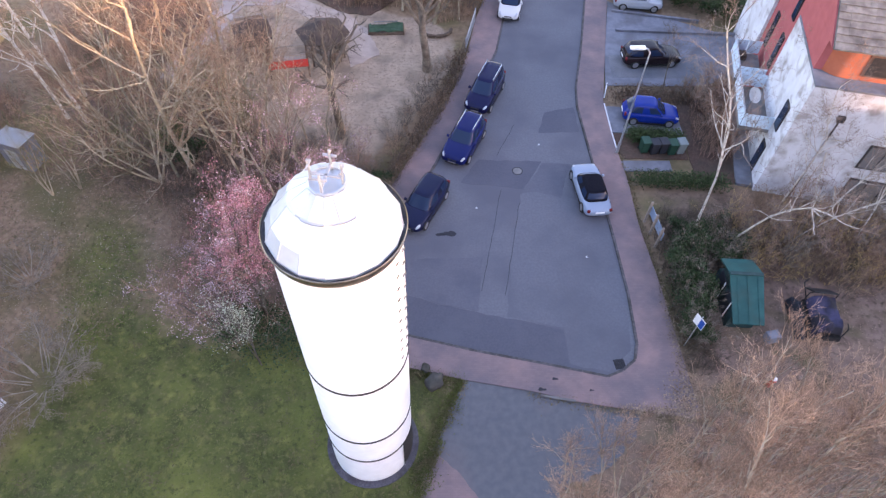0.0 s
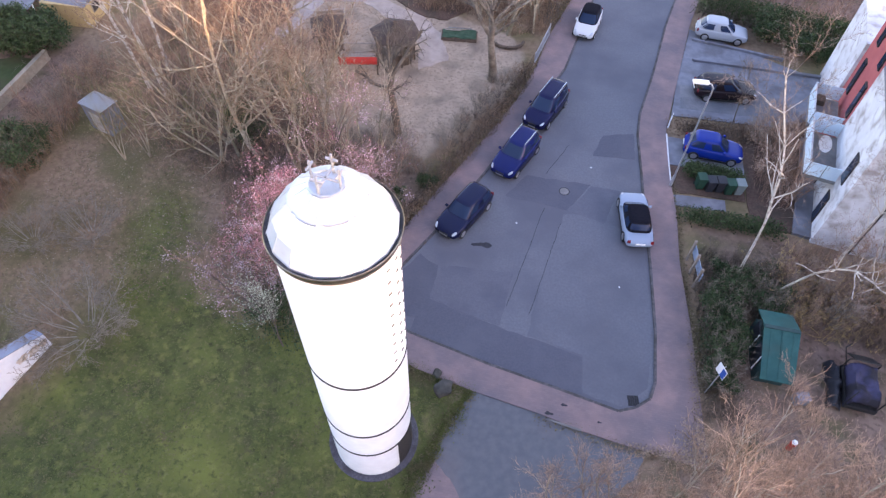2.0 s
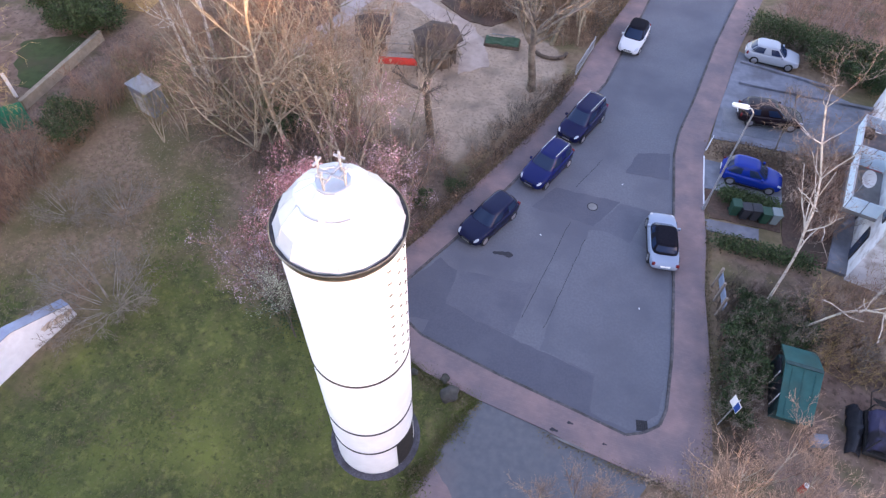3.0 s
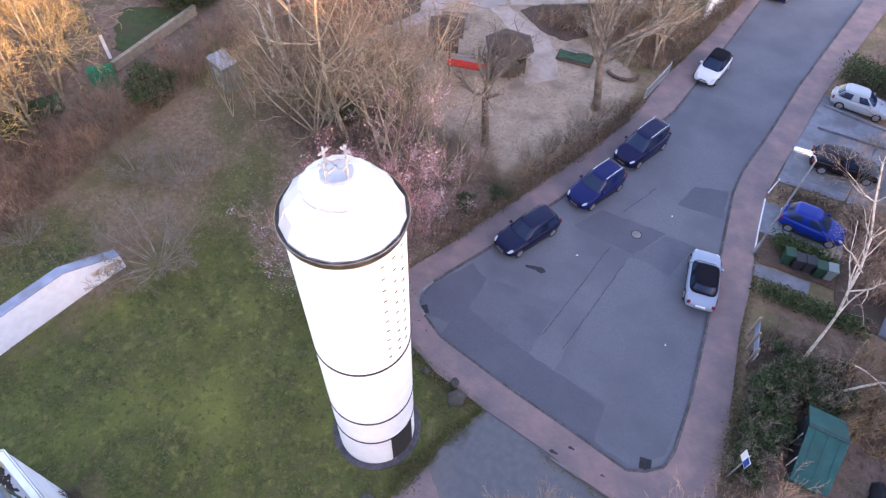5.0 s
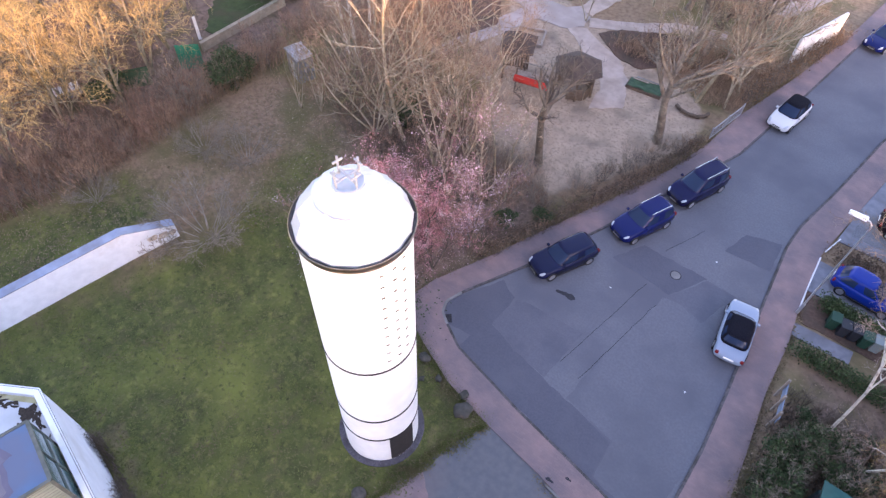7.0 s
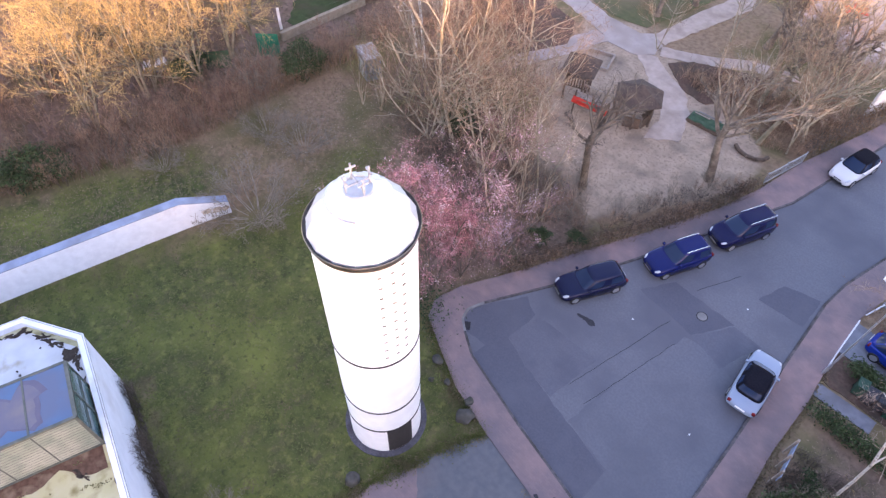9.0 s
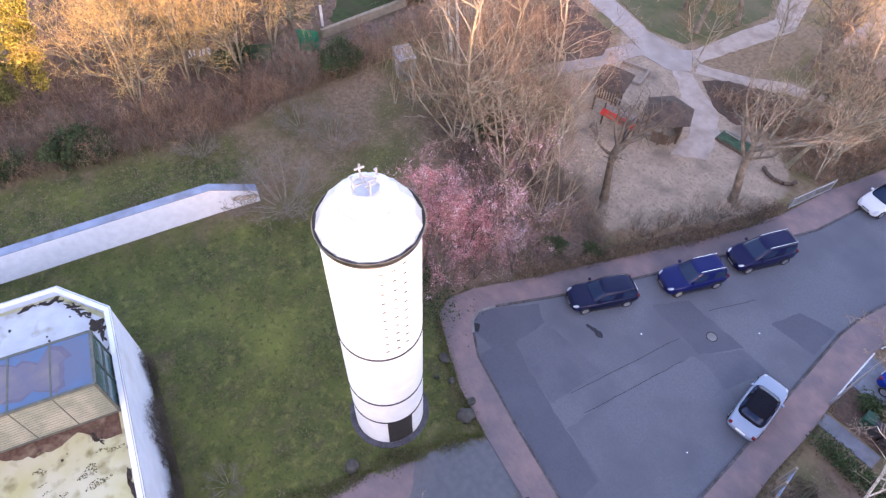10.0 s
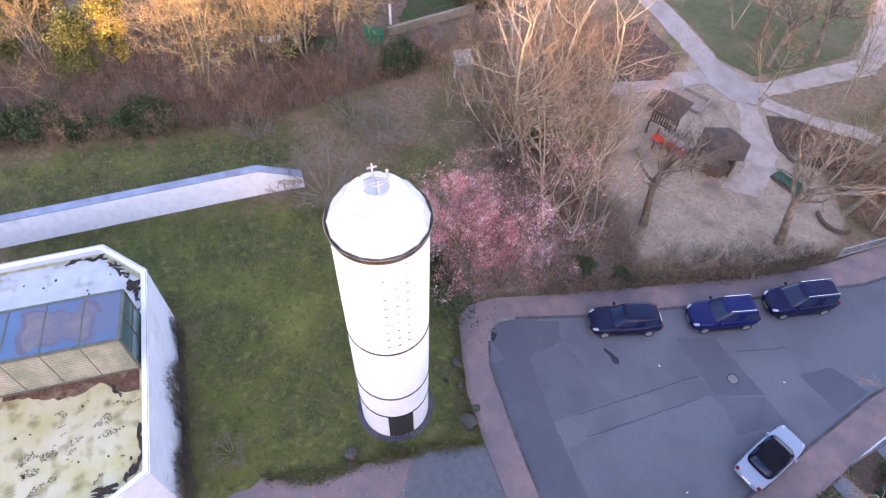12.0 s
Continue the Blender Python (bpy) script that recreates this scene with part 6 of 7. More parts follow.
def play_house():
    t = thing("play_house", pose(-8.2, 38.5, 0), "dark six-sided wooden play house roof", "play house", "wooden play huts")
    for k in range(6):
        a = k * math.pi / 3
        part("post", boxed(1.35 * math.cos(a) - 0.06, 1.35 * math.cos(a) + 0.06, 1.35 * math.sin(a) - 0.06, 1.35 * math.sin(a) + 0.06, -0.2, 2.1, 0.01), "wood_dark", t)
    bm = lathe([(1.9, 2.0), (1.9, 2.06), (0.02, 2.95)], 6)
    part("roof", bm, "roof_felt", t)
    for k in range(3):
        a = k * math.pi / 3 + 0.5
        w = part("wall_panel", boxed(-0.6, 0.6, -0.03, 0.03, 0, 0.9, 0.01), "wood_dark", t)
        w.matrix_local = Matrix.Rotation(a, 4, "Z") @ Matrix.Translation((0, -1.17, 0))


def play_bridge():
    t = thing("play_bridge", pose(-10.4, 36.4, 0, 0, 0, 12), "wooden play bridge with rope rails and a red panel", "play bridge")
    for k in range(11):
        part("plank", boxed(-1.3 + k * 0.24, -1.1 + k * 0.24, -0.5, 0.5, 1.15, 1.2), "wood_pale", t)
    for y in (-0.52, 0.52):
        part("rail", boxed(-1.35, 1.35, y - 0.03, y + 0.03, 1.85, 1.93, 0.01), "wood_pale", t)
        for x in (-1.3, 1.3):
            part("post", boxed(x - 0.05, x + 0.05, y - 0.05, y + 0.05, -0.2, 2.0, 0.01), "wood_dark", t)
    bm = bmesh.new()
    cols = [[bm.verts.new((-1.35 + 2.7 * k / 12, -0.75 - 0.3 * math.sin(math.pi * j / 4), 1.05 + 0.62 * j / 4 - 0.02 * (k % 2))) for j in range(5)] for k in range(13)]
    for a, b in zip(cols, cols[1:]):
        for j in range(4):
            bm.faces.new((a[j], b[j], b[j + 1], a[j + 1]))
    ob = part("red_panel", bm, "red_plastic", t, "bright red plastic panel")
    ob.modifiers.new("thick", "SOLIDIFY").thickness = 0.04


play_tower(), play_house(), play_bridge()


def sandbox_cover():
    t = thing("sandpit", pose(-4.1, 41.9, 0, 0, 0, 5), "sandpit covered with a crumpled green sheet", "sandpit")
    part("border", boxed(-1.35, 1.35, -0.6, 0.6, -0.1, 0.2, 0.03), "wood_dark", t)
    bm = bmesh.new()
    bmesh.ops.create_grid(bm, x_segments=18, y_segments=10, size=1.0)
    for v in bm.verts:
        v.co = Vector((v.co.x * 1.28, v.co.y * 0.55, 0.28 + 0.12 * noise.noise(v.co * 2.2)))
    ob = smooth(part("cover", bm, "tarp_darkgreen", t))
    ob.modifiers.new("thick", "SOLIDIFY").thickness = 0.03
    part("plank", boxed(-1.1, 0.1, 0.15, 0.25, 0.42, 0.48, 0.01), "wood_pale", t)
    part("plank", boxed(-0.9, 0.9, 0.42, 0.52, 0.42, 0.47, 0.01), "concrete", t)


sandbox_cover()


def log_ring():
    t = thing("log_ring", pose(-0.4, 42.0, 0), "half ring of weathered logs lying on the sand", "log seat")
    for k in range(5):
        a = -2.6 + k * 0.55
        segs = [(1.2 * math.cos(a), 0.9 * math.sin(a), 0.14, 1.2 * math.cos(a + 0.5), 0.9 * math.sin(a + 0.5), 0.14, 0.14, 0.13)]
        smooth(part("log", tubes(segs, 10), "wood_dark", t), 60)


log_ring()


def plank_frame():
    t = thing("plank_frame", pose(-14.3, 42.0, 0.02, 0, 0, 20), "open square of grey planks lying on the sand", "plank frame")
    for x0, x1, y0, y1 in ((-1.2, 1.2, -1.1, -0.95), (-1.2, 1.2, 0.95, 1.1), (-1.2, -1.05, -0.94, 0.94), (1.05, 1.2, -0.94, 0.94)):
        part("plank", boxed(x0, x1, y0, y1, -0.1, 0.22, 0.02), "wood_pale", t)


plank_frame()
for x, y, s in ((-2.9, 29.9, 0.6), (-2.2, 31.6, 0.45), (-1.3, 33.6, 0.55), (-6.0, 29.2, 0.6), (-7.0, 31.2, 0.4), (-0.3, 36.6, 0.45)):
    copy_thing(bare[1], spot(x, y, 47 * x, s))


# ---- paths and beds beyond the playground ----
def flat(name, outline, z, material, label, category):
    return tagged(part(name, prism(outline, z - 0.12, z), material), label, category, kind="structure")


flat("footpath", ragged([(-40.0, 49.4), (-24.2, 47.0), (-17.1, 45.5), (-15.2, 44.7), (-12.6, 44.9), (-11.7, 46.1), (-11.9, 47.6), (-13.3, 48.6), (-14.2, 47.7), (-17.6, 47.7), (-22.8, 49.0), (-40.0, 51.6)], 0.2, 0.5), 0.03, "path_grey", "pale grey footpath through the park", "path")
flat("play_path", ragged([(-19.3, 35.6), (-18.8, 39.2), (-17.0, 45.3), (-15.3, 44.9), (-16.3, 41.1), (-17.2, 38.5), (-18.1, 35.6)], 0.2, 0.5), 0.025, "path_grey", "pale grey path beside the playground", "path")
flat("play_path", ragged([(-12.6, 45.2), (-11.4, 46.0), (-9.5, 44.9), (-7.3, 43.9), (-5.6, 42.0), (-4.3, 38.9), (-6.4, 37.4), (-6.8, 40.3), (-9.3, 42.3), (-11.1, 44.0)], 0.25, 0.5), 0.025, "path_worn", "worn pale path across the sand", "path")
flat("footpath_branch", ragged([(-13.3, 48.4), (-12.7, 53.8), (-11.9, 58.2), (-14.0, 62.5), (-18.0, 69.0), (-14.0, 69.0), (-11.6, 63.4), (-9.8, 58.1), (-10.8, 53.0), (-11.9, 47.8)], 0.2, 0.5), 0.035, "path_worn", "pale pinkish footpath through the park", "path")
flat("footpath_bed", ragged([(-11.8, 47.5), (-8.6, 49.2), (-5.8, 51.4), (-2.0, 52.8), (-1.8, 51.7), (-5.3, 50.1), (-8.2, 47.8), (-11.3, 46.3)], 0.2, 0.5), 0.04, "path_worn", "sandy footpath beside a planted bed", "path")
flat("bed", ragged([(-10.2, 46.0), (-9.0, 47.6), (-5.0, 49.8), (-3.0, 49.6), (-3.6, 46.0), (-5.4, 43.8), (-7.6, 44.0)], 0.22, 0.5), 0.05, "mulch", "brown mulched planting bed", "bed")
flat("bed_west", ragged([(-24.6, 42.5), (-24.7, 45.6), (-19.0, 44.9), (-17.2, 42.0), (-18.8, 38.2), (-20.2, 36.6)], 0.22, 0.5), 0.05, "mulch", "brown mulched planting bed", "bed")
flat("park_lawn", ragged([(-40.0, 52.0), (-22.8, 49.3), (-17.6, 48.1), (-14.4, 48.6), (-13.3, 53.8), (-12.6, 58.2), (-14.6, 62.6), (-19.0, 70.0), (-40.0, 72.0)], 0.2, 0.5), 0.02, "park_grass", "dull green park lawn", "lawn")
# shaded part of the garden lawn, painted darker
flat("garden_lawn", ragged([(-33.1, 26.6), (-33.0, 32.6), (-35.0, 32.8), (-38.2, 31.0), (-37.0, 28.6), (-34.8, 26.6)], 0.4, 0.5), 0.02, "shaded_grass", "green garden lawn with shade put into its colour", "lawn")
flat("paving_bays", [(11.6, 36.0), (18.5, 36.2), (22.0, 38.0), (22.6, 42.0), (13.3, 46.6), (12.05, 39.4)], 0.05, "slab", "grey paved parking bays", "paving")
flat("paving_grid", [(12.2, 36.9), (18.8, 37.0), (18.8, 39.5), (12.3, 39.5)], 0.06, "grey_paving", "grey grid-paved parking bay", "paving")
flat("paving_bay", [(11.3, 31.2), (16.0, 31.2), (16.0, 33.6), (11.25, 33.8)], 0.05, "slab", "grey paved parking bay", "paving")
flat("bin_bed", ragged([(11.5, 28.85), (15.85, 28.85), (15.85, 31.1), (11.4, 31.1)], 0.1, 0.5), 0.035, "mulch", "brown mulched bed round the bins", "bed")
flat("paving_strip", [(11.6, 27.7), (14.6, 27.8), (14.6, 28.7), (11.5, 28.6)], 0.05, "slab", "grey paved path to the house", "paving")
flat("soil_bed", ragged([(15.9, 26.9), (18.9, 26.9), (20.6, 36.4), (16.1, 36.4)], 0.22, 0.5), 0.03, "mulch", "bare brown soil beside the house", "bed")
flat("brick_path", ragged(BRICK_PATH, 0.25), 0.036, "brick_paving", "reddish brick path between hall and forecourt", "path")
flat("far_square", ragged([(-6.5, 58.5), (1.2, 58.0), (3.2, 63.0), (4.5, 74.0), (-8.0, 74.0)], 0.2, 0.6), 0.03, "path_grey", "pale bluish grey paved square beyond the park", "paving")


def star_seat():
    """Four red beams crossing on a low post."""
    t = thing("star_seat", pose(-3.3, 64.0, 0.03), "red painted star-shaped play seat", "play seat")
    part("post", lathe([(0.15, -0.1), (0.15, 0.5)], 12), "dark_metal", t)
    for k in range(3):
        part("beam", boxed(-1.1, 1.1, -0.16, 0.16, 0.5 + 0.003 * k, 0.62 + 0.003 * k, 0.02), "red_plastic", t).matrix_local = Matrix.Rotation(k * math.pi / 3, 4, "Z")


star_seat()
straight_wall("low_wall", (13.3, 42.6), (22.4, 42.4), 0.22, 0.25, "slab", "low concrete wall between parking bays")
straight_wall("low_wall", (13.4, 45.2), (20.0, 44.0), 0.22, 0.2, "slab", "low concrete wall between parking bays")


def wheelie_bin(x, y, body, label):
    t = thing("wheelie_bin", pose(x, y, 0.05, 0, 0, 8) @ Matrix.Scale(0.92, 4), label, "bin", "wheelie bins in a row")
    bm = boxed(-0.28, 0.28, -0.34, 0.34, 0.06, 0.98, 0.02)
    for v in bm.verts:
        if v.co.z < 0.4:
            v.co.x *= 0.82
            v.co.y *= 0.8
    part("body", bm, body, t)
    part("lid", boxed(-0.30, 0.30, -0.38, 0.36, 0.98, 1.05, 0.03), body, t)
    part("handle", boxed(-0.24, 0.24, 0.36, 0.42, 0.93, 0.98, 0.01), "rubber", t)
    for sx in (-0.24, 0.24):
        w = part("wheel", lathe([(0.0, -0.03), (0.1, -0.03), (0.1, 0.03), (0.0, 0.03)], 12, False), "rubber", t)
        w.matrix_local = Matrix.Translation((sx, 0.3, 0.1)) @ Matrix.Rotation(radians(90), 4, "Y")


for k, (body, label) in enumerate((("bin_green", "green plastic wheelie bin"), ("bin_black", "black plastic wheelie bin"), ("bin_black", "black plastic wheelie bin"), ("bin_green", "green plastic wheelie bin"), ("bin_grey", "grey plastic wheelie bin"))):
    wheelie_bin(13.05 + 0.57 * k, 29.45 + (0.08, -0.05, 0.03, -0.06, 0.05)[k], body, label)


# ---- green shed, covered trailer and clutter ----
def green_shed():
    t = thing("garden_shed", pose(15.72, 18.15, 0, 0, 0, -2) @ Matrix.Diagonal((0.84, 1, 1, 1)), "green sheet-roofed garden shed", "shed")
    part("wall", boxed(-0.85, 0.85, -1.45, 1.45, -0.1, 1.16, 0.02), "wood_green", t)
    bm = bmesh.new()
    pts = [(-0.98, 1.65, 1.75), (0.96, 1.65, 1.75), (1.0, 0.35, 2.3), (-1.02, 0.35, 2.3), (0.92, -1.95, 1.15), (-0.94, -1.95, 1.15)]
    top = [bm.verts.new(p) for p in pts]
    low = [bm.verts.new((x, y, z - 0.07)) for x, y, z in pts]
    for f in ((0, 1, 2, 3), (3, 2, 4, 5)):
        bm.faces.new([top[i] for i in f]), bm.faces.new([low[i] for i in f][::-1])
    for a, b in ((0, 1), (1, 2), (2, 4), (4, 5), (5, 3), (3, 0)):
        bm.faces.new((top[a], top[b], low[b], low[a]))
    part("roof", bm, "sheet_green", t, "blue-green sheet roof")
    for k in range(3):
        x = -0.62 + k * 0.62
        d = part("seam", boxed(x - 0.012, x + 0.012, -2.5, 0, 0.0, 0.012), "sheet_green", t)
        d.matrix_local = Matrix.Translation((0, 0.32, 2.3)) @ Matrix.Rotation(math.atan2(1.15, 2.3), 4, "X")
    part("ridge_strip", boxed(-1.0, 0.98, 0.22, 0.42, 2.285, 2.33, 0.01), "wood_green", t, "dark green ridge strip")
    for y0, y1 in ((-1.0, -0.1), (0.2, 1.1)):
        dr = part("door", boxed(-0.89, -0.84, y0, y1, 0.1, 1.5, 0.01), "bin_black", t)
        part("trim", boxed(-0.91, -0.88, y0 + 0.05, y0 + 0.13, 0.2, 1.45), "white_paint", dr)


green_shed()


def covered_trailer():
    t = thing("covered_trailer", pose(19.75, 17.0, 0, 0, 0, -6), "small trailer under a sagging dark blue tarpaulin", "trailer")
    part("bed", boxed(-0.72, 0.72, -1.2, 1.0, 0.4, 0.7, 0.02), "dark_metal", t)
    for x in (-0.7, 0.7):
        for y in (-1.1, 0.9):
            part("frame_post", tubes([(x, y, 0.6, x, y, 1.45, 0.03, 0.03), (x, y, 1.45, x * 0.8, y * 0.86, 1.75, 0.03, 0.025)], 6), "dark_metal", t)
        w = part("wheel", lathe([(0.0, -0.09), (0.3, -0.09), (0.3, 0.09), (0.0, 0.09)], 16, False), "rubber", t)
        w.matrix_local = Matrix.Translation((x * 1.15, 0, 0.3)) @ Matrix.Rotation(radians(90), 4, "Y")
    bm = bmesh.new()
    bmesh.ops.create_grid(bm, x_segments=20, y_segments=24, size=1.0)
    for v in bm.verts:
        x, y = v.co.x * 0.74, v.co.y * 0.95 - 0.2
        drop = 0.55 * max(0.0, abs(v.co.x) - 0.72) / 0.28 + 0.5 * max(0.0, -v.co.y - 0.7) / 0.3
        v.co = Vector((x, y, 1.5 - drop - 0.12 * (1 - v.co.x ** 2) * (1 - v.co.y ** 2) + 0.13 * noise.noise(Vector((x * 2.4, y * 2.4, 0))) + 0.05 * noise.noise(Vector((x * 7, y * 7, 3)))))
    smooth(part("cover", bm, "tarp_blue", t, "sagging dark blue tarpaulin"), 60).modifiers.new("thick", "SOLIDIFY").thickness = 0.02
    back = part("tailboard", boxed(-0.66, 0.5, -0.04, 0.04, -0.45, 0.45, 0.02), "dark_metal", t, "dark tilted back board")
    back.matrix_local = Matrix.Translation((0, 1.05, 1.5)) @ Matrix.Rotation(radians(48), 4, "X")
    bm = bmesh.new()
    bmesh.ops.create_grid(bm, x_segments=12, y_segments=22, size=1.0)
    for v in bm.verts:
        x, y = v.co.x * 0.34 - 0.95, v.co.y * 1.25
        v.co = Vector((x, y, 0.75 - 0.6 * v.co.x ** 2 - 0.25 * abs(v.co.y) ** 3 + 0.35 * noise.noise(Vector((x * 3, y * 2.2, 8))) + 0.1 * noise.noise(Vector((x * 9, y * 9, 2)))))
    smooth(part("sheeting", bm, "bin_black", t, "crumpled black sheeting beside the trailer"), 40).modifiers.new("thick", "SOLIDIFY").thickness = 0.02
    part("drawbar", tubes([(-0.4, 1.0, 0.5, -0.85, 1.5, 1.5, 0.03, 0.03), (-0.85, 1.5, 1.5, -0.6, 1.7, 1.62, 0.03, 0.03)], 6), "dark_metal", t)


covered_trailer()
bm = boxed(-0.33, 0.33, -0.24, 0.24, 0.0, 0.60, 0.04)
crate = tagged(part("metal_box", bm, "slab"), "dented pale grey metal box on the ground", "box")
crate.matrix_world = pose(17.1, 16.0, 0, 0, 0, 12)


def red_post():
    t = thing("hydrant", pose(16.3, 13.5, 0) @ Matrix.Scale(1.05, 4), "small red pillar hydrant with a white cap", "hydrant")
    smooth(part("body", lathe([(0.12, -0.1), (0.12, 0.45), (0.15, 0.5), (0.11, 0.62)], 16), "red_plastic", t))
    smooth(part("cap", lathe([(0.11, 0.62), (0.12, 0.68), (0.04, 0.78)], 16), "white_paint", t))


red_post()


# ---- brush and birches beside the pavement ----
gloom = shrub(spot(-13.4, 26.0), "dense dark bare shrub under the trees", grow(98, 2.3, 11, 0.8, 6, 3, 0.8, 0, 0.12, 0.03, 5), "bark_dark", "twig_dark", group="dark undergrowth")
leaning = tree("birch_tree", spot(14.75, 22.85), "leaning bare white-barked birch tree", "tree", grow(81, 9.0, 1, 0.1, 17, 4, 0.8, 0.05, 0.3, 0.08, 7, 0.36, 0.9, 0.006, [(-0.15, 0.0, 1.5), (-0.3, -0.1, 3.2), (-0.5, -0.2, 5.0), (-0.9, -0.3, 6.8), (-1.15, -0.35, 8.2), (-1.5, 0.1, 9.6), (-2.2, 0.3, 11.2), (-2.8, 0.45, 12.8)], 6, 5), "birch", "twig_birch", group="birch trees")
arching = tree("birch_tree", spot(16.6, 22.0), "arching bare birch tree bent over the brush", "tree", grow(84, 7.5, 1, 0.1, 15, 4, 0.85, 0.10, 0.35, 0.07, 6, 0.4, 0.88, 0.006, [(-0.1, -0.3, 1.2), (-0.1, -0.9, 2.8), (-0.2, -1.7, 4.6), (-0.3, -2.8, 6.4), (-0.5, -4.0, 7.9), (-0.8, -5.6, 9.2)], 6, 5), "birch", "twig_birch", group="birch trees")
copy_thing(arching, spot(20.2, 22.4, 60, 0.75))
copy_thing(arching, spot(22.0, 24.6, 200, 0.85))
copy_thing(leaning, spot(20.3, 24.9, 40, 0.75))
copy_thing(leaning, spot(21.8, 23.4, 150, 0.6))
copy_thing(leaning, spot(24.0, 22.6, 290, 0.62))
tree("young_tree", spot(15.7, 36.0), "thin bare young tree between parking bays", "tree", grow(83, 4.2, 1, 0.1, 10, 3, 0.6, 0, 0.3, 0.05), "bark_dark", "twig_grey", group="young trees")
brush = [tree("tree", spot(8.8, 5.6), "tall slender bare tree with a crown of orange-brown twigs", "tree", grow(90 + k, 12.8, 5, 0.08, 12, 4, 0.44, 0, 0.62, 0.058, 5, 0.2, 0.9, 0.006, None, 5, 3), "bark_tan", "twig_orange", group="tall slender trees by the forecourt") for k in range(2)]
brush[1].matrix_world = spot(11.0, 6.2, 40, 0.95)
for k, (x, y, s) in enumerate(((8.4, 7.4, 0.82), (10.7, 7.8, 0.87), (8.3, 5.6, 0.85), (6.8, 6.4, 0.74), (5.8, 5.7, 0.72), (9.6, 6.9, 0.80), (7.5, 7.2, 0.72), (12.0, 6.7, 0.82), (14.4, 6.6, 0.82), (16.9, 6.8, 0.86), (4.9, 6.3, 0.66), (13.2, 7.7, 0.84), (8.1, 3.9, 1.02), (15.6, 7.9, 0.86), (13.1, 5.3, 1.0), (18.1, 8.4, 0.9), (9.8, 3.4, 1.0), (15.4, 5.0, 1.0), (17.9, 5.6, 1.0), (12.2, 2.2, 1.0))):
    copy_thing(brush[k % 2], spot(x, y, 77 * k, s))
for k, (x, y, s) in enumerate(((17.5, 22.5, 0.75), (19.2, 21.3, 0.8), (20.8, 22.3, 0.8), (22.4, 20.6, 0.85), (23.5, 22.6, 0.8), (18.2, 24.2, 0.6), (21.5, 24.2, 0.7), (24.6, 24.4, 0.8), (22.0, 18.8, 0.6), (24.6, 19.4, 0.8), (25.8, 21.8, 0.9), (17.4, 20.6, 0.6), (18.0, 32.5, 0.55), (17.2, 34.6, 0.5), (18.8, 35.5, 0.6), (18.6, 30.4, 0.5))):
    copy_thing(bare[k % 3], spot(x, y, 53 * k, s * 1.1))
for k, (x, y, s) in enumerate(((13.2, 16.3, 0.65), (13.5, 17.8, 0.8), (13.4, 19.3, 0.85), (13.7, 20.8, 0.85), (14.8, 21.6, 0.8), (15.6, 22.6, 0.7), (13.9, 22.4, 0.6), (16.2, 21.0, 0.75), (19.0, 46.4, 0.9), (21.3, 45.2, 0.8), (22.8, 44.6, 0.75))):
    copy_thing(green, spot(x, y, 91 * k, s * (0.9 if k < 8 else 1.0)))
    if k < 8:
        copy_thing(bare[1], spot(x + (0.6 if y > 21 else -0.1), y - 0.5, 37 * k, 0.62))
        copy_thing(gloom, spot(x + 0.3, y + 0.3, 23 * k, 0.5))
        if y > 21:
            copy_thing(gloom, spot(x + 1.2, y + 0.4, 57 * k, 0.7))
# undergrowth under the tall trees and round the blossom
def strew(kinds, outline, count, lo, hi, seed, apart=1.1):
    """Copies of shrubs strewn over a stretch of ground, kept a step apart."""
    rng = np.random.default_rng(seed)
    P = np.array(outline)
    done = []
    for _ in range(count * 12):
        x, y = rng.uniform(P.min(0), P.max(0))
        if len(done) < count and inside(np.array([x]), np.array([y]), outline)[0] and all(math.hypot(x - a, y - b) > apart for a, b in done):
            copy_thing(kinds[len(done) % len(kinds)], spot(x, y, rng.uniform(0, 360), rng.uniform(lo, hi)))
            done.append((x, y))


bramble("undergrowth", [(-9.0, 23.8), (-8.4, 27.6), (-12.2, 30.2), (-16.5, 33.5), (-22.0, 33.5), (-22.5, 27.0), (-17.0, 24.0), (-13.5, 22.6)], 800, 1.1, 0.7, "twig_red", "tangled brown undergrowth below the bare trees", 220)
bramble("undergrowth", [(-9.0, 23.8), (-8.4, 27.6), (-12.2, 30.2), (-16.5, 33.5), (-22.0, 33.5), (-22.5, 27.0), (-17.0, 24.0), (-13.5, 22.6)], 620, 1.2, 0.7, "twig_dark", "tangled dark undergrowth below the bare trees", 221)
bramble("undergrowth", [(-15.0, 23.5), (-14.8, 18.5), (-11.5, 15.6), (-7.4, 16.0), (-6.4, 18.6), (-4.6, 25.5), (-6.6, 27.0), (-9.0, 25.0)], 900, 1.3, 0.6, "twig_red", "tangled reddish undergrowth round the blossoming trees", 222)
bramble("undergrowth", [(-19.0, 33.5), (-20.0, 37.0), (-22.5, 43.5), (-27.0, 42.0), (-27.5, 34.0), (-23.0, 32.0)], 1000, 2.4, 0.5, "twig_red", "reddish bare bushes beside the park bed", 223)
bramble("undergrowth", [(-9.0, 45.0), (-6.0, 48.0), (-2.0, 49.5), (0.8, 53.0), (2.8, 52.0), (2.4, 43.5), (-0.5, 42.8), (-3.0, 45.0), (-6.0, 44.6)], 1500, 1.7, 0.6, "twig_brown", "tangled brown brush behind the playground", 224)
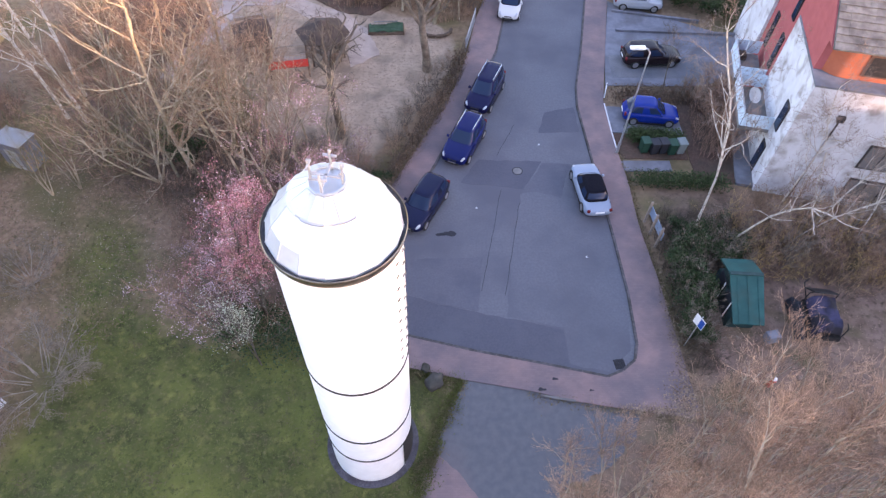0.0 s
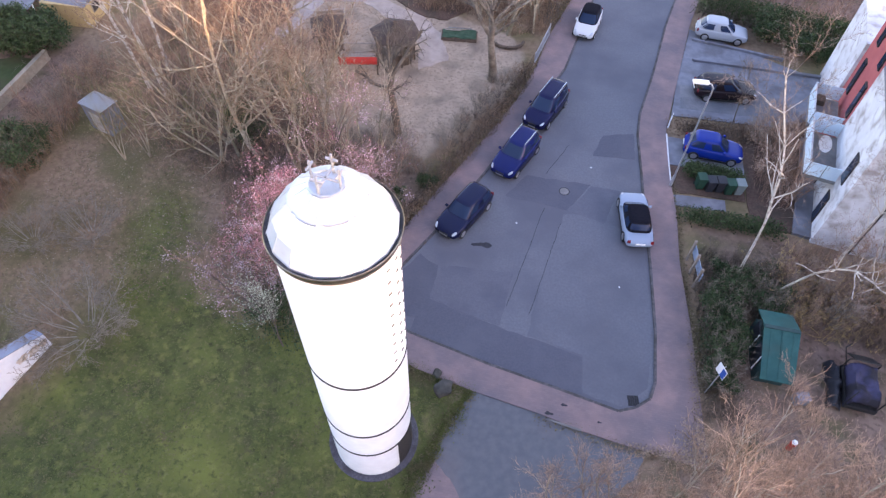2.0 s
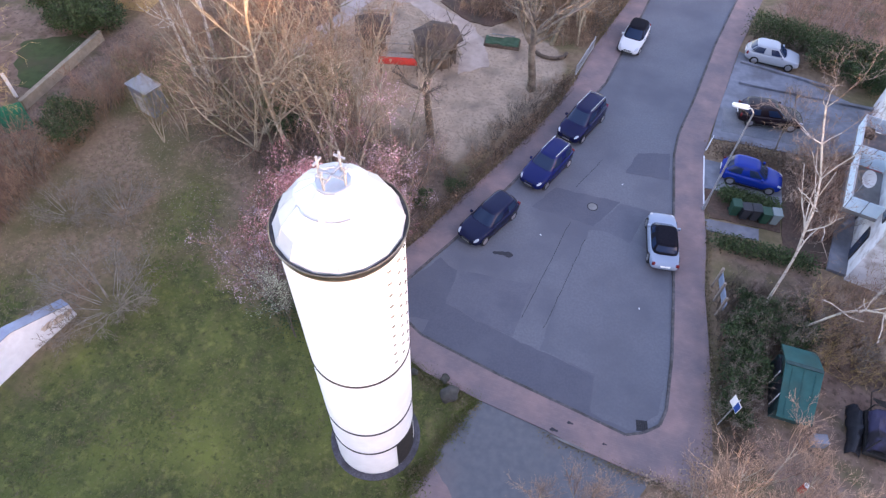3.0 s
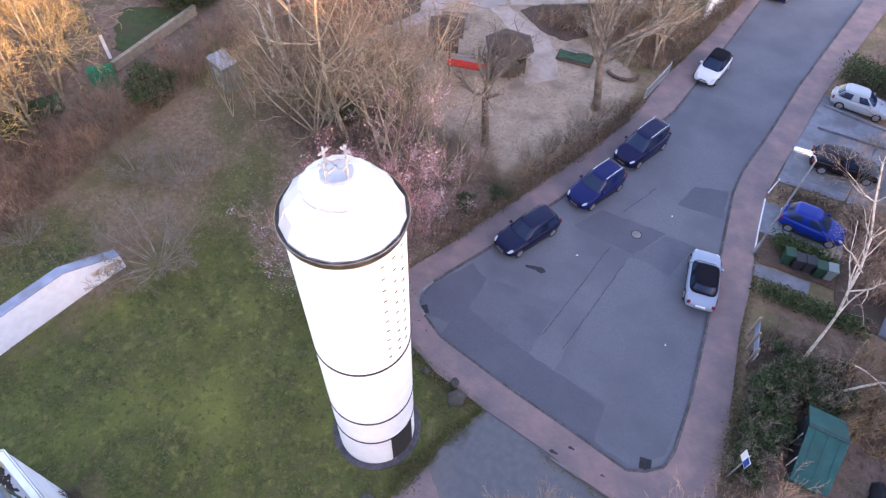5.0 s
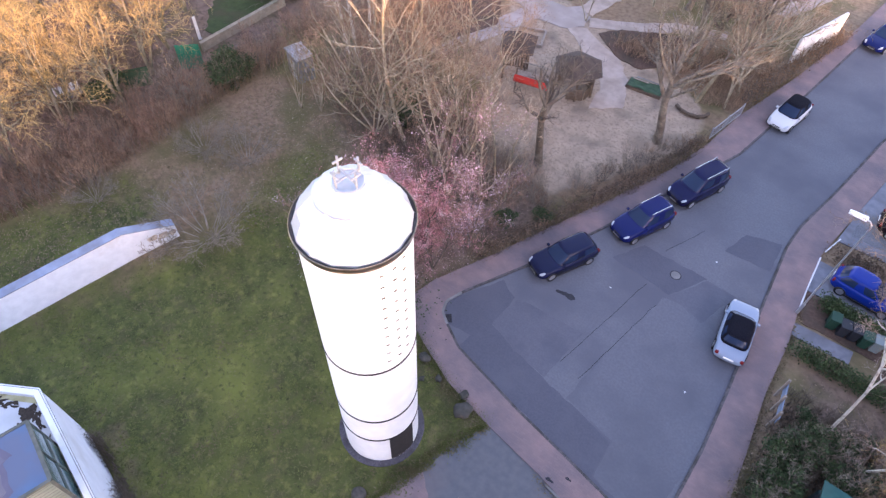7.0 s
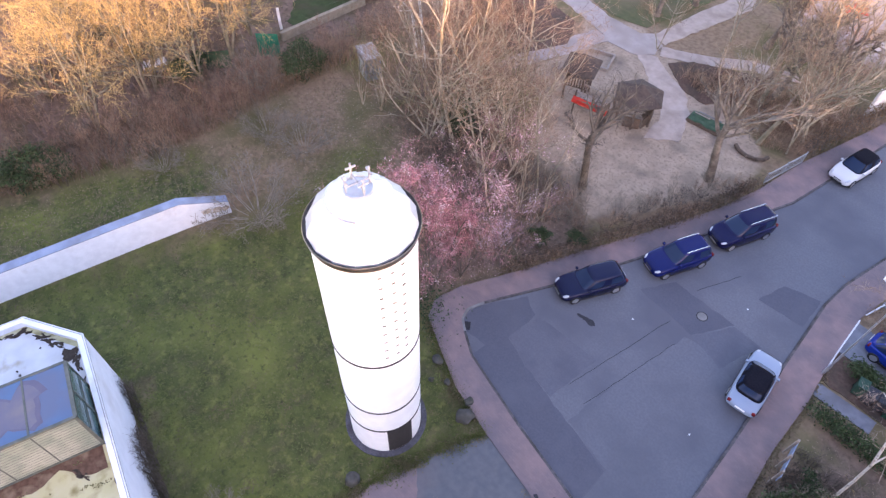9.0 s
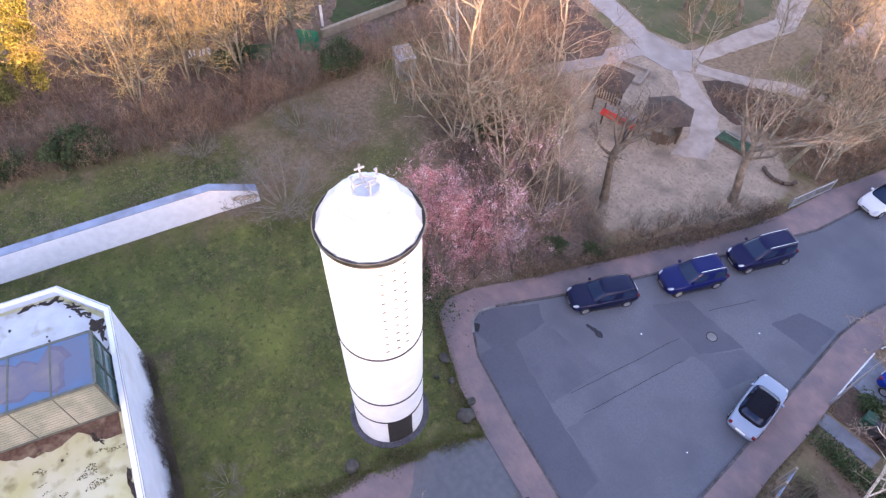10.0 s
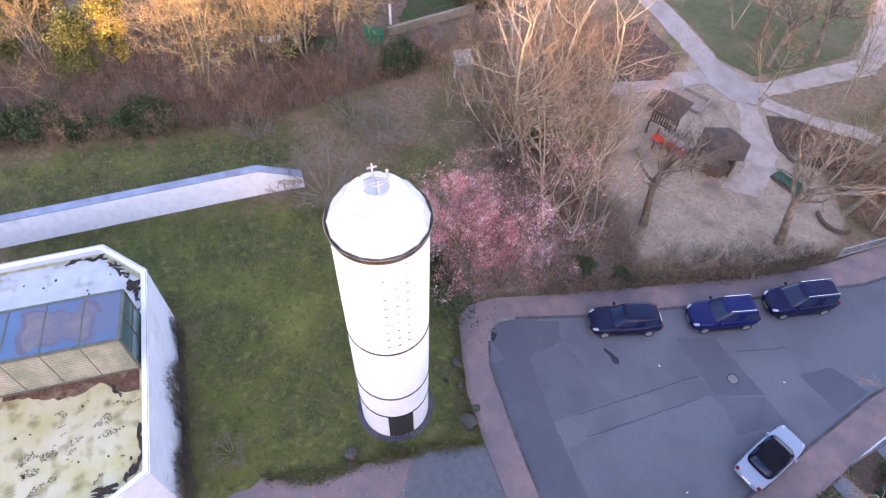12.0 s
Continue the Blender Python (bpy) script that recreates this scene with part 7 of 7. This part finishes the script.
bramble("undergrowth", [(-33.0, 1.0), (-33.4, 21.0), (-37.0, 24.0), (-41.0, 17.0), (-44.0, 0.0), (-40.0, -6.0)], 1300, 3.0, 0.5, "twig_brown", "tangled brown garden brush", 225)
bramble("undergrowth", [(-9.2, 26.2), (-5.6, 26.0), (-3.6, 27.4), (-5.0, 29.4), (-9.0, 30.0), (-12.0, 30.4)], 600, 1.5, 0.6, "twig_grey2", "tangled grey brush beside the sand", 226)
bramble("undergrowth", [(15.5, 49.0), (28.0, 46.5), (33.0, 52.0), (30.0, 60.0), (18.5, 60.0)], 900, 2.8, 0.5, "twig_red", "tangled bare brush behind the clipped hedge", 227)
strew([gloom, bare[2]], [(-4.4, 26.9), (-2.9, 27.2), (0.5, 35.0), (1.1, 38.4), (0.1, 37.8), (-1.7, 34.0)], 22, 0.22, 0.36, 47, 0.55)
BANK = [(16.6, 20.2), (18.6, 19.6), (26.4, 19.2), (26.6, 24.6), (17.6, 25.0), (16.0, 23.0)]
bramble("undergrowth", BANK, 1100, 1.7, 0.6, "twig_brown", "tangled brown brush behind the shed", 228)
bramble("undergrowth", BANK, 600, 1.5, 0.6, "twig_gold", "tangled straw-coloured brush behind the shed", 229)
bramble("undergrowth", [(12.5, 13.8), (14.2, 14.2), (14.4, 19.8), (17.0, 20.2), (17.0, 24.0), (12.4, 24.4)], 1300, 1.4, 0.6, "twig_dark", "tangled dark brush beside the pavement", 230)
bramble("undergrowth", [(16.4, 29.0), (18.6, 28.6), (19.8, 35.8), (17.0, 36.2)], 420, 2.0, 0.4, "twig_red", "reddish bare bushes beside the house", 233)
for x, y, s in ((-2.2, 55.4, 1.2), (-0.8, 55.2, 1.0), (0.8, 54.2, 1.0)):
    copy_thing(bare[2], spot(x, y, 70 * x, s))
shrub(spot(-8.3, 14.0), "upright shrub with greenish-white blossom", grow(97, 4.3, 5, 0.12, 6, 3, 0.6, 0, 0.5, 0.03, 4), "bark_dark", "twig_grey", ("blossom", "blossom_white", 2400, 0.028, 0.10))
rngi = np.random.default_rng(77)
ivy = rngi.normal(size=(2600, 2)) * (1.5, 0.9) + (-7.8, 15.9)
tagged(part("ground_ivy", flakes("ground_ivy", np.c_[ivy, rngi.uniform(0.03, 0.22, 2600)], 0.06, rngi, 0.5), "leaf_dark"), "dark green ivy creeping over the ground", "ivy", kind="stuff")
for k, (x, y, s) in enumerate(((-3.5, 50.5, 1.0), (1.4, 43.6, 0.8), (-2.2, 47.0, 0.95), (-11.9, 46.9, 0.6), (-14.8, 50.9, 0.85), (-3.0, 44.6, 0.8), (-13.5, 54.9, 0.9), (1.0, 46.0, 1.0), (-17.8, 53.0, 0.8), (-8.5, 52.5, 0.8), (-6.0, 54.0, 1.0), (-20.0, 52.0, 0.8))):
    copy_thing((dark2, woods2)[k % 2], spot(x, y, 50 * k, s * 0.9))


# ---- apartment house at the corner ----
def apartment_house():
    t = thing("apartment_house", pose(19.2, 26.4, 0, 0, 0, -11.5), "white apartment house with red upper walls and balconies", "house")
    # local x runs along the gable (east), local y along the street (north)
    w = part("wall", boxed(0, 13, 0, 6.4, -0.2, 7.8), "house_white", t)
    part("ledge", boxed(-0.02, 13.1, -0.06, 6.38, 7.8, 7.93, 0.02), "slab", w, "grey roof terrace")
    part("downpipe", tubes([(2.1, -0.06, 0.1, 2.1, -0.06, 6.0, 0.05, 0.05)], 8), "dark_door", w)
    part("hopper", boxed(1.92, 2.28, -0.22, -0.005, 5.95, 6.3, 0.02), "dark_door", w)
    upper = part("upper_wall", boxed(0.03, 13, 1.35, 6.4, 7.93, 9.6), "house_red", t, "brick-red rendered upper wall")
    bm = lathe([(1.25, 7.95), (1.25, 9.55)], 24)
    turret = smooth(part("bay", bm, "house_orange", t, "rounded orange bay"))
    turret.matrix_local = Matrix.Translation((1.42, 2.1, 0))
    part("bay_front", boxed(1.45, 9.0, 0.87, 1.6, 7.93, 9.56), "house_orange", t)
    bw = part("window", boxed(2.1, 4.6, 0.83, 0.88, 8.2, 9.45, 0.01), "roof_brown", t)
    part("pane", boxed(2.25, 3.3, 0.81, 0.835, 8.3, 9.35), "dark_door", bw)
    part("pane", boxed(3.4, 4.45, 0.81, 0.835, 8.3, 9.35), "dark_door", bw)
    bm = bmesh.new()
    v = [bm.verts.new(p) for p in ((0.12, 0.6, 9.65), (13.4, 0.6, 9.65), (13.4, 5.2, 12.25), (0.12, 5.2, 12.25), (0.12, 0.6, 9.58), (13.4, 0.6, 9.58), (13.4, 5.2, 9.58), (0.12, 5.2, 9.58))]
    for f in ((0, 1, 2, 3), (4, 7, 6, 5), (0, 4, 5, 1), (2, 6, 7, 3), (0, 3, 7, 4), (1, 5, 6, 2)):
        bm.faces.new([v[i] for i in f])
    roof = part("roof", bm, "roof_tile", t, "grey-brown tiled roof")
    sl = math.atan2(2.6, 4.6)
    bm = bmesh.new()
    g0, g1 = [[bm.verts.new((x, y, z)) for y, z in ((0.75, 9.61), (5.2, 9.61), (5.2, 12.2))] for x in (0.03, 0.115)]
    bm.faces.new(g0), bm.faces.new(g1[::-1])
    for k in range(3):
        bm.faces.new((g0[k], g0[(k + 1) % 3], g1[(k + 1) % 3], g1[k]))
    part("gable_end", bm, "house_red", t)
    tile = boxed(-0.15, 0.15, 0.0, 0.44, 0.0, 0.035, 0.012)
    tile_me = bpy.data.meshes.new("tile")
    tile.to_mesh(tile_me)
    tile.free()
    tile_me.materials.append(M["roof_tile"])
    rngt = np.random.default_rng(9)
    slope = Matrix.Translation((0, 0.55, 9.65)) @ Matrix.Rotation(sl, 4, "X")
    for r in range(13):
        rest = part("tile_row", boxed(6.6, 13.4, 0, 0.44, 0.0, 0.035, 0.01), "roof_tile", roof)
        rest.matrix_local = slope @ Matrix.Translation((0, r * 0.4, 0.04)) @ Matrix.Rotation(radians(-9), 4, "X")
        for k in range(22):
            piece = new("tile", tile_me)
            piece.parent = roof
            piece.matrix_local = slope @ Matrix.Translation((0.26 + k * 0.294, r * 0.4 + rngt.normal() * 0.008, 0.04 + rngt.uniform(0, 0.012))) @ Matrix.Rotation(radians(-9), 4, "X")
    red = part("red_wall", boxed(0.15, 13, 6.4, 11.2, -0.2, 11.0), "house_red", t, "brick-red rendered wall")
    north = part("north_wall", boxed(-0.05, 8, 11.2, 17, -0.2, 6.2), "house_white", t)
    for y, z0, z1 in ((7.2, 3.6, 5.9), (9.6, 3.6, 5.9), (7.2, 7.0, 9.2), (9.6, 7.0, 9.2)):
        win = part("window", boxed(0.05, 0.16, y, y + 0.6, z0, z1, 0.01), "dark_door", t)
        part("pane", boxed(0.04, 0.06, y + 0.06, y + 0.54, z0 + 0.08, z1 - 0.08), "car_glass", win)
    for y, z0, z1 in ((1.4, 0.2, 2.3), (1.2, 3.6, 5.4), (4.8, 0.2, 2.3)):
        win = part("window", boxed(-0.07, 0.02, y, y + 0.8, z0, z1, 0.01), "dark_door", t)
        part("pane", boxed(-0.085, -0.068, y + 0.08, y + 0.72, z0 + 0.1, z1 - 0.1), "car_glass", win)
    gw = part("window", boxed(4.4, 7.2, -0.06, 0.02, 3.0, 4.7, 0.01), "dark_door", t)
    for k in range(3):
        part("pane", boxed(4.5 + k * 0.9, 5.3 + k * 0.9, -0.075, -0.058, 3.1, 4.6), "pane_grey", gw)
    gw = part("window", boxed(4.6, 7.6, -0.06, 0.02, 0.6, 2.2, 0.01), "dark_door", t)
    for k in range(3):
        part("pane", boxed(4.7 + k * 0.95, 5.55 + k * 0.95, -0.075, -0.058, 0.7, 2.1), "pane_grey", gw)
    # terrace and balcony
    part("terrace", boxed(-1.0, 0, 0.2, 9.0, -0.1, 0.18, 0.01), "slab", t)
    for y0, y1, z in ((2.2, 6.2, 2.85), (6.8, 9.8, 2.85)):
        b = part("balcony", boxed(-1.75, 0, y0, y1, z - 0.18, z, 0.01), "concrete", t)
        m = int((y1 - y0) / 1.0)
        for k in range(m):
            part("glass_panel", boxed(-1.77, -1.73, y0 + 0.04 + k, y0 + 0.96 + k, z + 0.08, z + 0.98, 0.005), "pane_frost", b)
        for y in (y0, y1):
            for k in range(2):
                part("glass_panel", boxed(-1.7 + 0.85 * k, -0.9 + 0.85 * k, y - 0.02, y + 0.02, z + 0.08, z + 0.98, 0.005), "pane_frost", b)
        part("handrail", boxed(-1.79, -1.71, y0, y1, z + 0.98, z + 1.03, 0.01), "zinc", b)
    dish = smooth(part("satellite_dish", lathe([(0.02, 0.0), (0.26, 0.04), (0.46, 0.13), (0.49, 0.155), (0.44, 0.15), (0.02, 0.02)], 24, False), "white_render", t, "white satellite dish"), 60)
    dish.matrix_local = Matrix.Translation((-1.2, 3.9, 3.9)) @ Matrix.Rotation(radians(35), 4, "Y") @ Matrix.Rotation(radians(30), 4, "X")
    part("bracket", tubes([(-1.2, 3.9, 2.85, -1.2, 3.9, 3.9, 0.025, 0.025)], 6), "zinc", t)
    part("planter", boxed(-1.6, -0.9, 8.9, 9.6, 2.85, 3.2, 0.02), "wood_dark", t)


apartment_house()


bramble("climber", [(-12.6, 1.36), (-2.75, -0.80), (-2.6, -0.45), (-12.6, 1.72)], 620, 2.6, 0.16, "twig_dark", "bare dark climbing stems along the hall wall", 231, 12)
bramble("climber", [(-2.7, -0.8), (-2.0, -2.9), (-3.55, -12.0), (-3.2, -12.0), (-1.7, -2.9), (-2.4, -0.6)], 420, 1.9, 0.16, "twig_dark", "bare dark climbing stems along the hall wall", 232, 12)
seam([(5.25, 12.68), (6.8, 12.44)], 0.11, 0.10, "edge_stone", "concrete", pavement)
seam([(11.22, 34.0), (11.30, 31.3), (11.38, 29.7)], 0.08, 0.11, "edging_strip", "white_render", pavement)
seam([(11.75, 36.2), (11.3, 34.6)], 0.08, 0.11, "edging_strip", "white_render", pavement)
for k, (x, y) in enumerate(((2.35, 24.4), (6.45, 29.9), (8.4, 21.0))):
    bit = tagged(part("litter", boxed(-0.05, 0.05, -0.035, 0.035, 0, 0.012, 0.004), "white_render"), "small white scrap of litter on the road", "litter", "scraps of litter")
    bit.matrix_world = pose(x, y, 0.022 if k < 5 else 0.092, 0, 0, 50 * k)


# ---- kerb stones ----
kerb = tagged(new("kerb"), "dark grey kerb stones along the road", "kerb", kind="structure")
stone_me = bpy.data.meshes.new("kerb_stone")
bm = boxed(0.006, 0.994, -0.07, 0.07, -0.15, 0.10, 0.015)
bm.to_mesh(stone_me)
bm.free()
stone_me.materials.append(M["kerb"])
pale_me = stone_me.copy()
pale_me.materials.clear()
pale_me.materials.append(M["concrete"])
for line in (KERB_RIGHT[:-2], KERB_LEFT[2:] + KERB_FRONT + KERB_RIGHT[:1]):
    pts = [Vector(p) for p in line]
    for a, b in zip(pts, pts[1:]):
        n = max(1, round((b - a).length))
        for k in range(n):
            p = a + (b - a) * k / n
            s = new("kerb_stone", pale_me if p.x < -3.9 and p.y < 19 else stone_me)
            s.matrix_world = pose(p.x, p.y, 0.0, 0, 0, math.degrees(math.atan2(b.y - a.y, b.x - a.x))) @ Matrix.Diagonal(((b - a).length / n, 1, 1, 1))
            s.parent = kerb


# ---- grass tufts, fallen leaves and petals ----
def scatter(outline, count, seed):
    rng = np.random.default_rng(seed)
    P = np.array(outline)
    lo, hi = P.min(0), P.max(0)
    p = rng.uniform(lo, hi, (count * 3, 2))
    p = p[inside(p[:, 0], p[:, 1], outline)]
    keep = ~(inside(p[:, 0], p[:, 1], ROAD) | inside(p[:, 0], p[:, 1], PAVEMENT) | inside(p[:, 0], p[:, 1], LOT) | (np.hypot(p[:, 0] - TOWER[0], p[:, 1] - TOWER[1]) < R + 0.3))
    return p[keep][:count], rng


def tufts(name, outline, count, height, material, label, seed):
    p, rng = scatter(outline, count, seed)
    n = len(p)
    a = rng.uniform(0, 2 * np.pi, n)
    h = height * rng.uniform(0.4, 1.3, n)
    w = np.c_[np.cos(a), np.sin(a), 0 * a] * (0.035 * rng.uniform(0.6, 1.6, n))[:, None]
    base = np.c_[p, np.full(n, -0.03)]
    tip = base + np.c_[rng.normal(size=(n, 2)) * 0.10, h]
    verts = np.stack([base - w, base + w, tip], 1).reshape(-1, 3)
    return tagged(part(name, quads(name, verts, np.arange(3 * n).reshape(-1, 3)), material), label, "grass", kind="stuff")


tufts("grass", LAWN, 40000, 0.05, "grass_blade", "short green lawn grass with tufts", 1)
tufts("spur_grass", SPUR, 3500, 0.06, "grass_blade", "thin olive grass at the meadow edge", 7)
tufts("meadow_grass", [(-29, -8), (-24, -8), (-20.5, 8), (-18, 13), (-15, 17), (-16, 25), (-22, 32), (-28, 32), (-28, 10)], 22000, 0.08, "grass_dry", "dry brownish meadow grass", 2)
WILD = [(-30, 34), (-30, -8), (-24, -8), (-20, 13.5), (-14, 17.5), (-8, 16.5), (-5.5, 19), (-3, 26), (-5, 29), (-11, 30), (-18, 36)]
p, rng = scatter(WILD, 9000, 8)
tagged(part("fallen_leaves", flakes("fallen_leaves", np.c_[p, np.full(len(p), 0.03)], 0.038, rng, 0.8), "leaf_litter"), "brown fallen leaves on the ground", "leaves", kind="stuff")
p, rng = scatter([(-14.5, 15.6), (-9.5, 14.9), (-4.6, 19.5), (-4.4, 25), (-14.5, 24.5)], 2600, 11)
tagged(part("pink_petals", flakes("pink_petals", np.c_[p, np.full(len(p), 0.05)], 0.03, rng, 0.8), "blossom_pale"), "pinkish fallen petals under the blossoming tree", "petals", kind="stuff")
p, rng = scatter([(-13.5, 17.0), (-7, 16.0), (-4, 21), (-6, 27), (-14, 27), (-26, 27), (-27, 16), (-20, 17)], 3000, 9)
tagged(part("fallen_petals", flakes("fallen_petals", np.c_[p, np.full(len(p), 0.05)], 0.024, rng, 0.8), "petal"), "pale fallen petals on the ground", "petals", kind="stuff")
p, rng = scatter([(4.6, 0), (26, 0), (26, 26), (12.6, 26), (12.4, 12), (9.6, 11.6), (5.0, 7.0)], 12000, 10)
tagged(part("brush_leaves", flakes("brush_leaves", np.c_[p, np.full(len(p), 0.04)], 0.035, rng, 0.8), "leaf_litter"), "brown fallen leaves under the brush", "leaves", kind="stuff")


def edge_growth(name, lines, count, reach, height, material, label, seed):
    """Blades and weeds straggling over paved edges."""
    rng = np.random.default_rng(seed)
    p = []
    for line in lines:
        P = np.array(line, float)
        seg = np.linalg.norm(np.diff(P, axis=0), axis=1)
        cum = np.r_[0, np.cumsum(seg)]
        s = rng.uniform(0, cum[-1], int(count * cum[-1]))
        wav = np.array([noise.noise((v * 0.9, seed, 0)) for v in s])
        q = np.c_[np.interp(s, cum, P[:, 0]), np.interp(s, cum, P[:, 1])]
        p.append(q + rng.normal(size=q.shape) * reach * (0.6 + wav)[:, None])
    p = np.concatenate(p)
    n = len(p)
    a = rng.uniform(0, 2 * np.pi, n)
    w = np.c_[np.cos(a), np.sin(a), 0 * a] * (0.03 * rng.uniform(0.6, 1.6, n))[:, None]
    base = np.c_[p, np.full(n, 0.03)]
    tip = base + np.c_[rng.normal(size=(n, 2)) * 0.07, height * rng.uniform(0.4, 1.3, n)]
    verts = np.stack([base - w, base + w, tip], 1).reshape(-1, 3)
    tagged(part(name, quads(name, verts, np.arange(3 * n).reshape(-1, 3)), material), label, "grass", kind="stuff")


rng = np.random.default_rng(52)
p = np.concatenate([rng.normal(size=(1100, 2)) * (0.55, 0.75) + (12.2, 12.4), rng.normal(size=(600, 2)) * (1.1, 0.16) + (10.6, 12.0), rng.normal(size=(500, 2)) * (0.14, 1.9) + (12.2, 16.0)])
tagged(part("leaf_drift", flakes("leaf_drift", np.c_[p, rng.uniform(0.10, 0.125, len(p))], 0.045, rng, 0.85), "leaf_litter"), "brown leaf drift over the pavement corner", "leaves", kind="stuff")
EDGE = [(-2.2, 3.0), (-0.95, 5.4), (-0.75, 7.0), (-0.3, 8.9), (0.2, 9.9), (0.2, 10.6), (1.1, 12.8), (1.4, 13.4), (-1.4, 14.0), (-3.3, 14.8), (-5.6, 15.9)]
edge_growth("edge_grass", [EDGE], 620, 0.30, 0.09, "grass_blade", "green grass straggling over the paved edge", 31)
edge_growth("edge_weeds", [EDGE, OUTER_LEFT[3:], OUTER_RIGHT[:5], OUTER_FRONT[3:]], 220, 0.32, 0.08, "grass_dry", "dry weeds straggling over the paved edge", 32)
p, rng = scatter(SAND, 2600, 14)
tagged(part("wood_chips", flakes("wood_chips", np.c_[p, np.full(len(p), 0.02)], 0.035, rng, 0.85), "leaf_litter"), "brown leaves and wood chips on the sand", "leaves", kind="stuff")
p, rng = scatter([(-16, 23), (-4.5, 19), (-3.5, 26), (-11, 30), (-22, 33), (-27, 34), (-26, 27)], 9000, 15)
tagged(part("thicket_leaves", flakes("thicket_leaves", np.c_[p, np.full(len(p), 0.05)], 0.042, rng, 0.7), "leaf_litter"), "brown leaf litter under the thicket", "leaves", kind="stuff")

# unseen blocks added far behind the camera, towards the sun; their heights set the shade
d = Vector((math.cos(SUN_HEADING), math.sin(SUN_HEADING)))
mid = d * (Vector(TOWER).dot(d) + 58)
for lo, hi, tall in ((-160, -12.0, 14.6), (-12.0, 4.5, 16.8), (4.5, 12.6, 25.8), (12.6, 21.5, 20.0), (21.5, 33.0, 23.2), (33.0, 45.0, 12.7), (45.0, 200, 10.3)):
    row = tagged(part("backdrop", boxed(0, 9, lo, hi, -0.5, tall), "concrete"), "unseen plain grey block added to shade the place", "houses", kind="structure")
    row.matrix_world = pose(mid.x, mid.y, 0, 0, 0, math.degrees(SUN_HEADING))
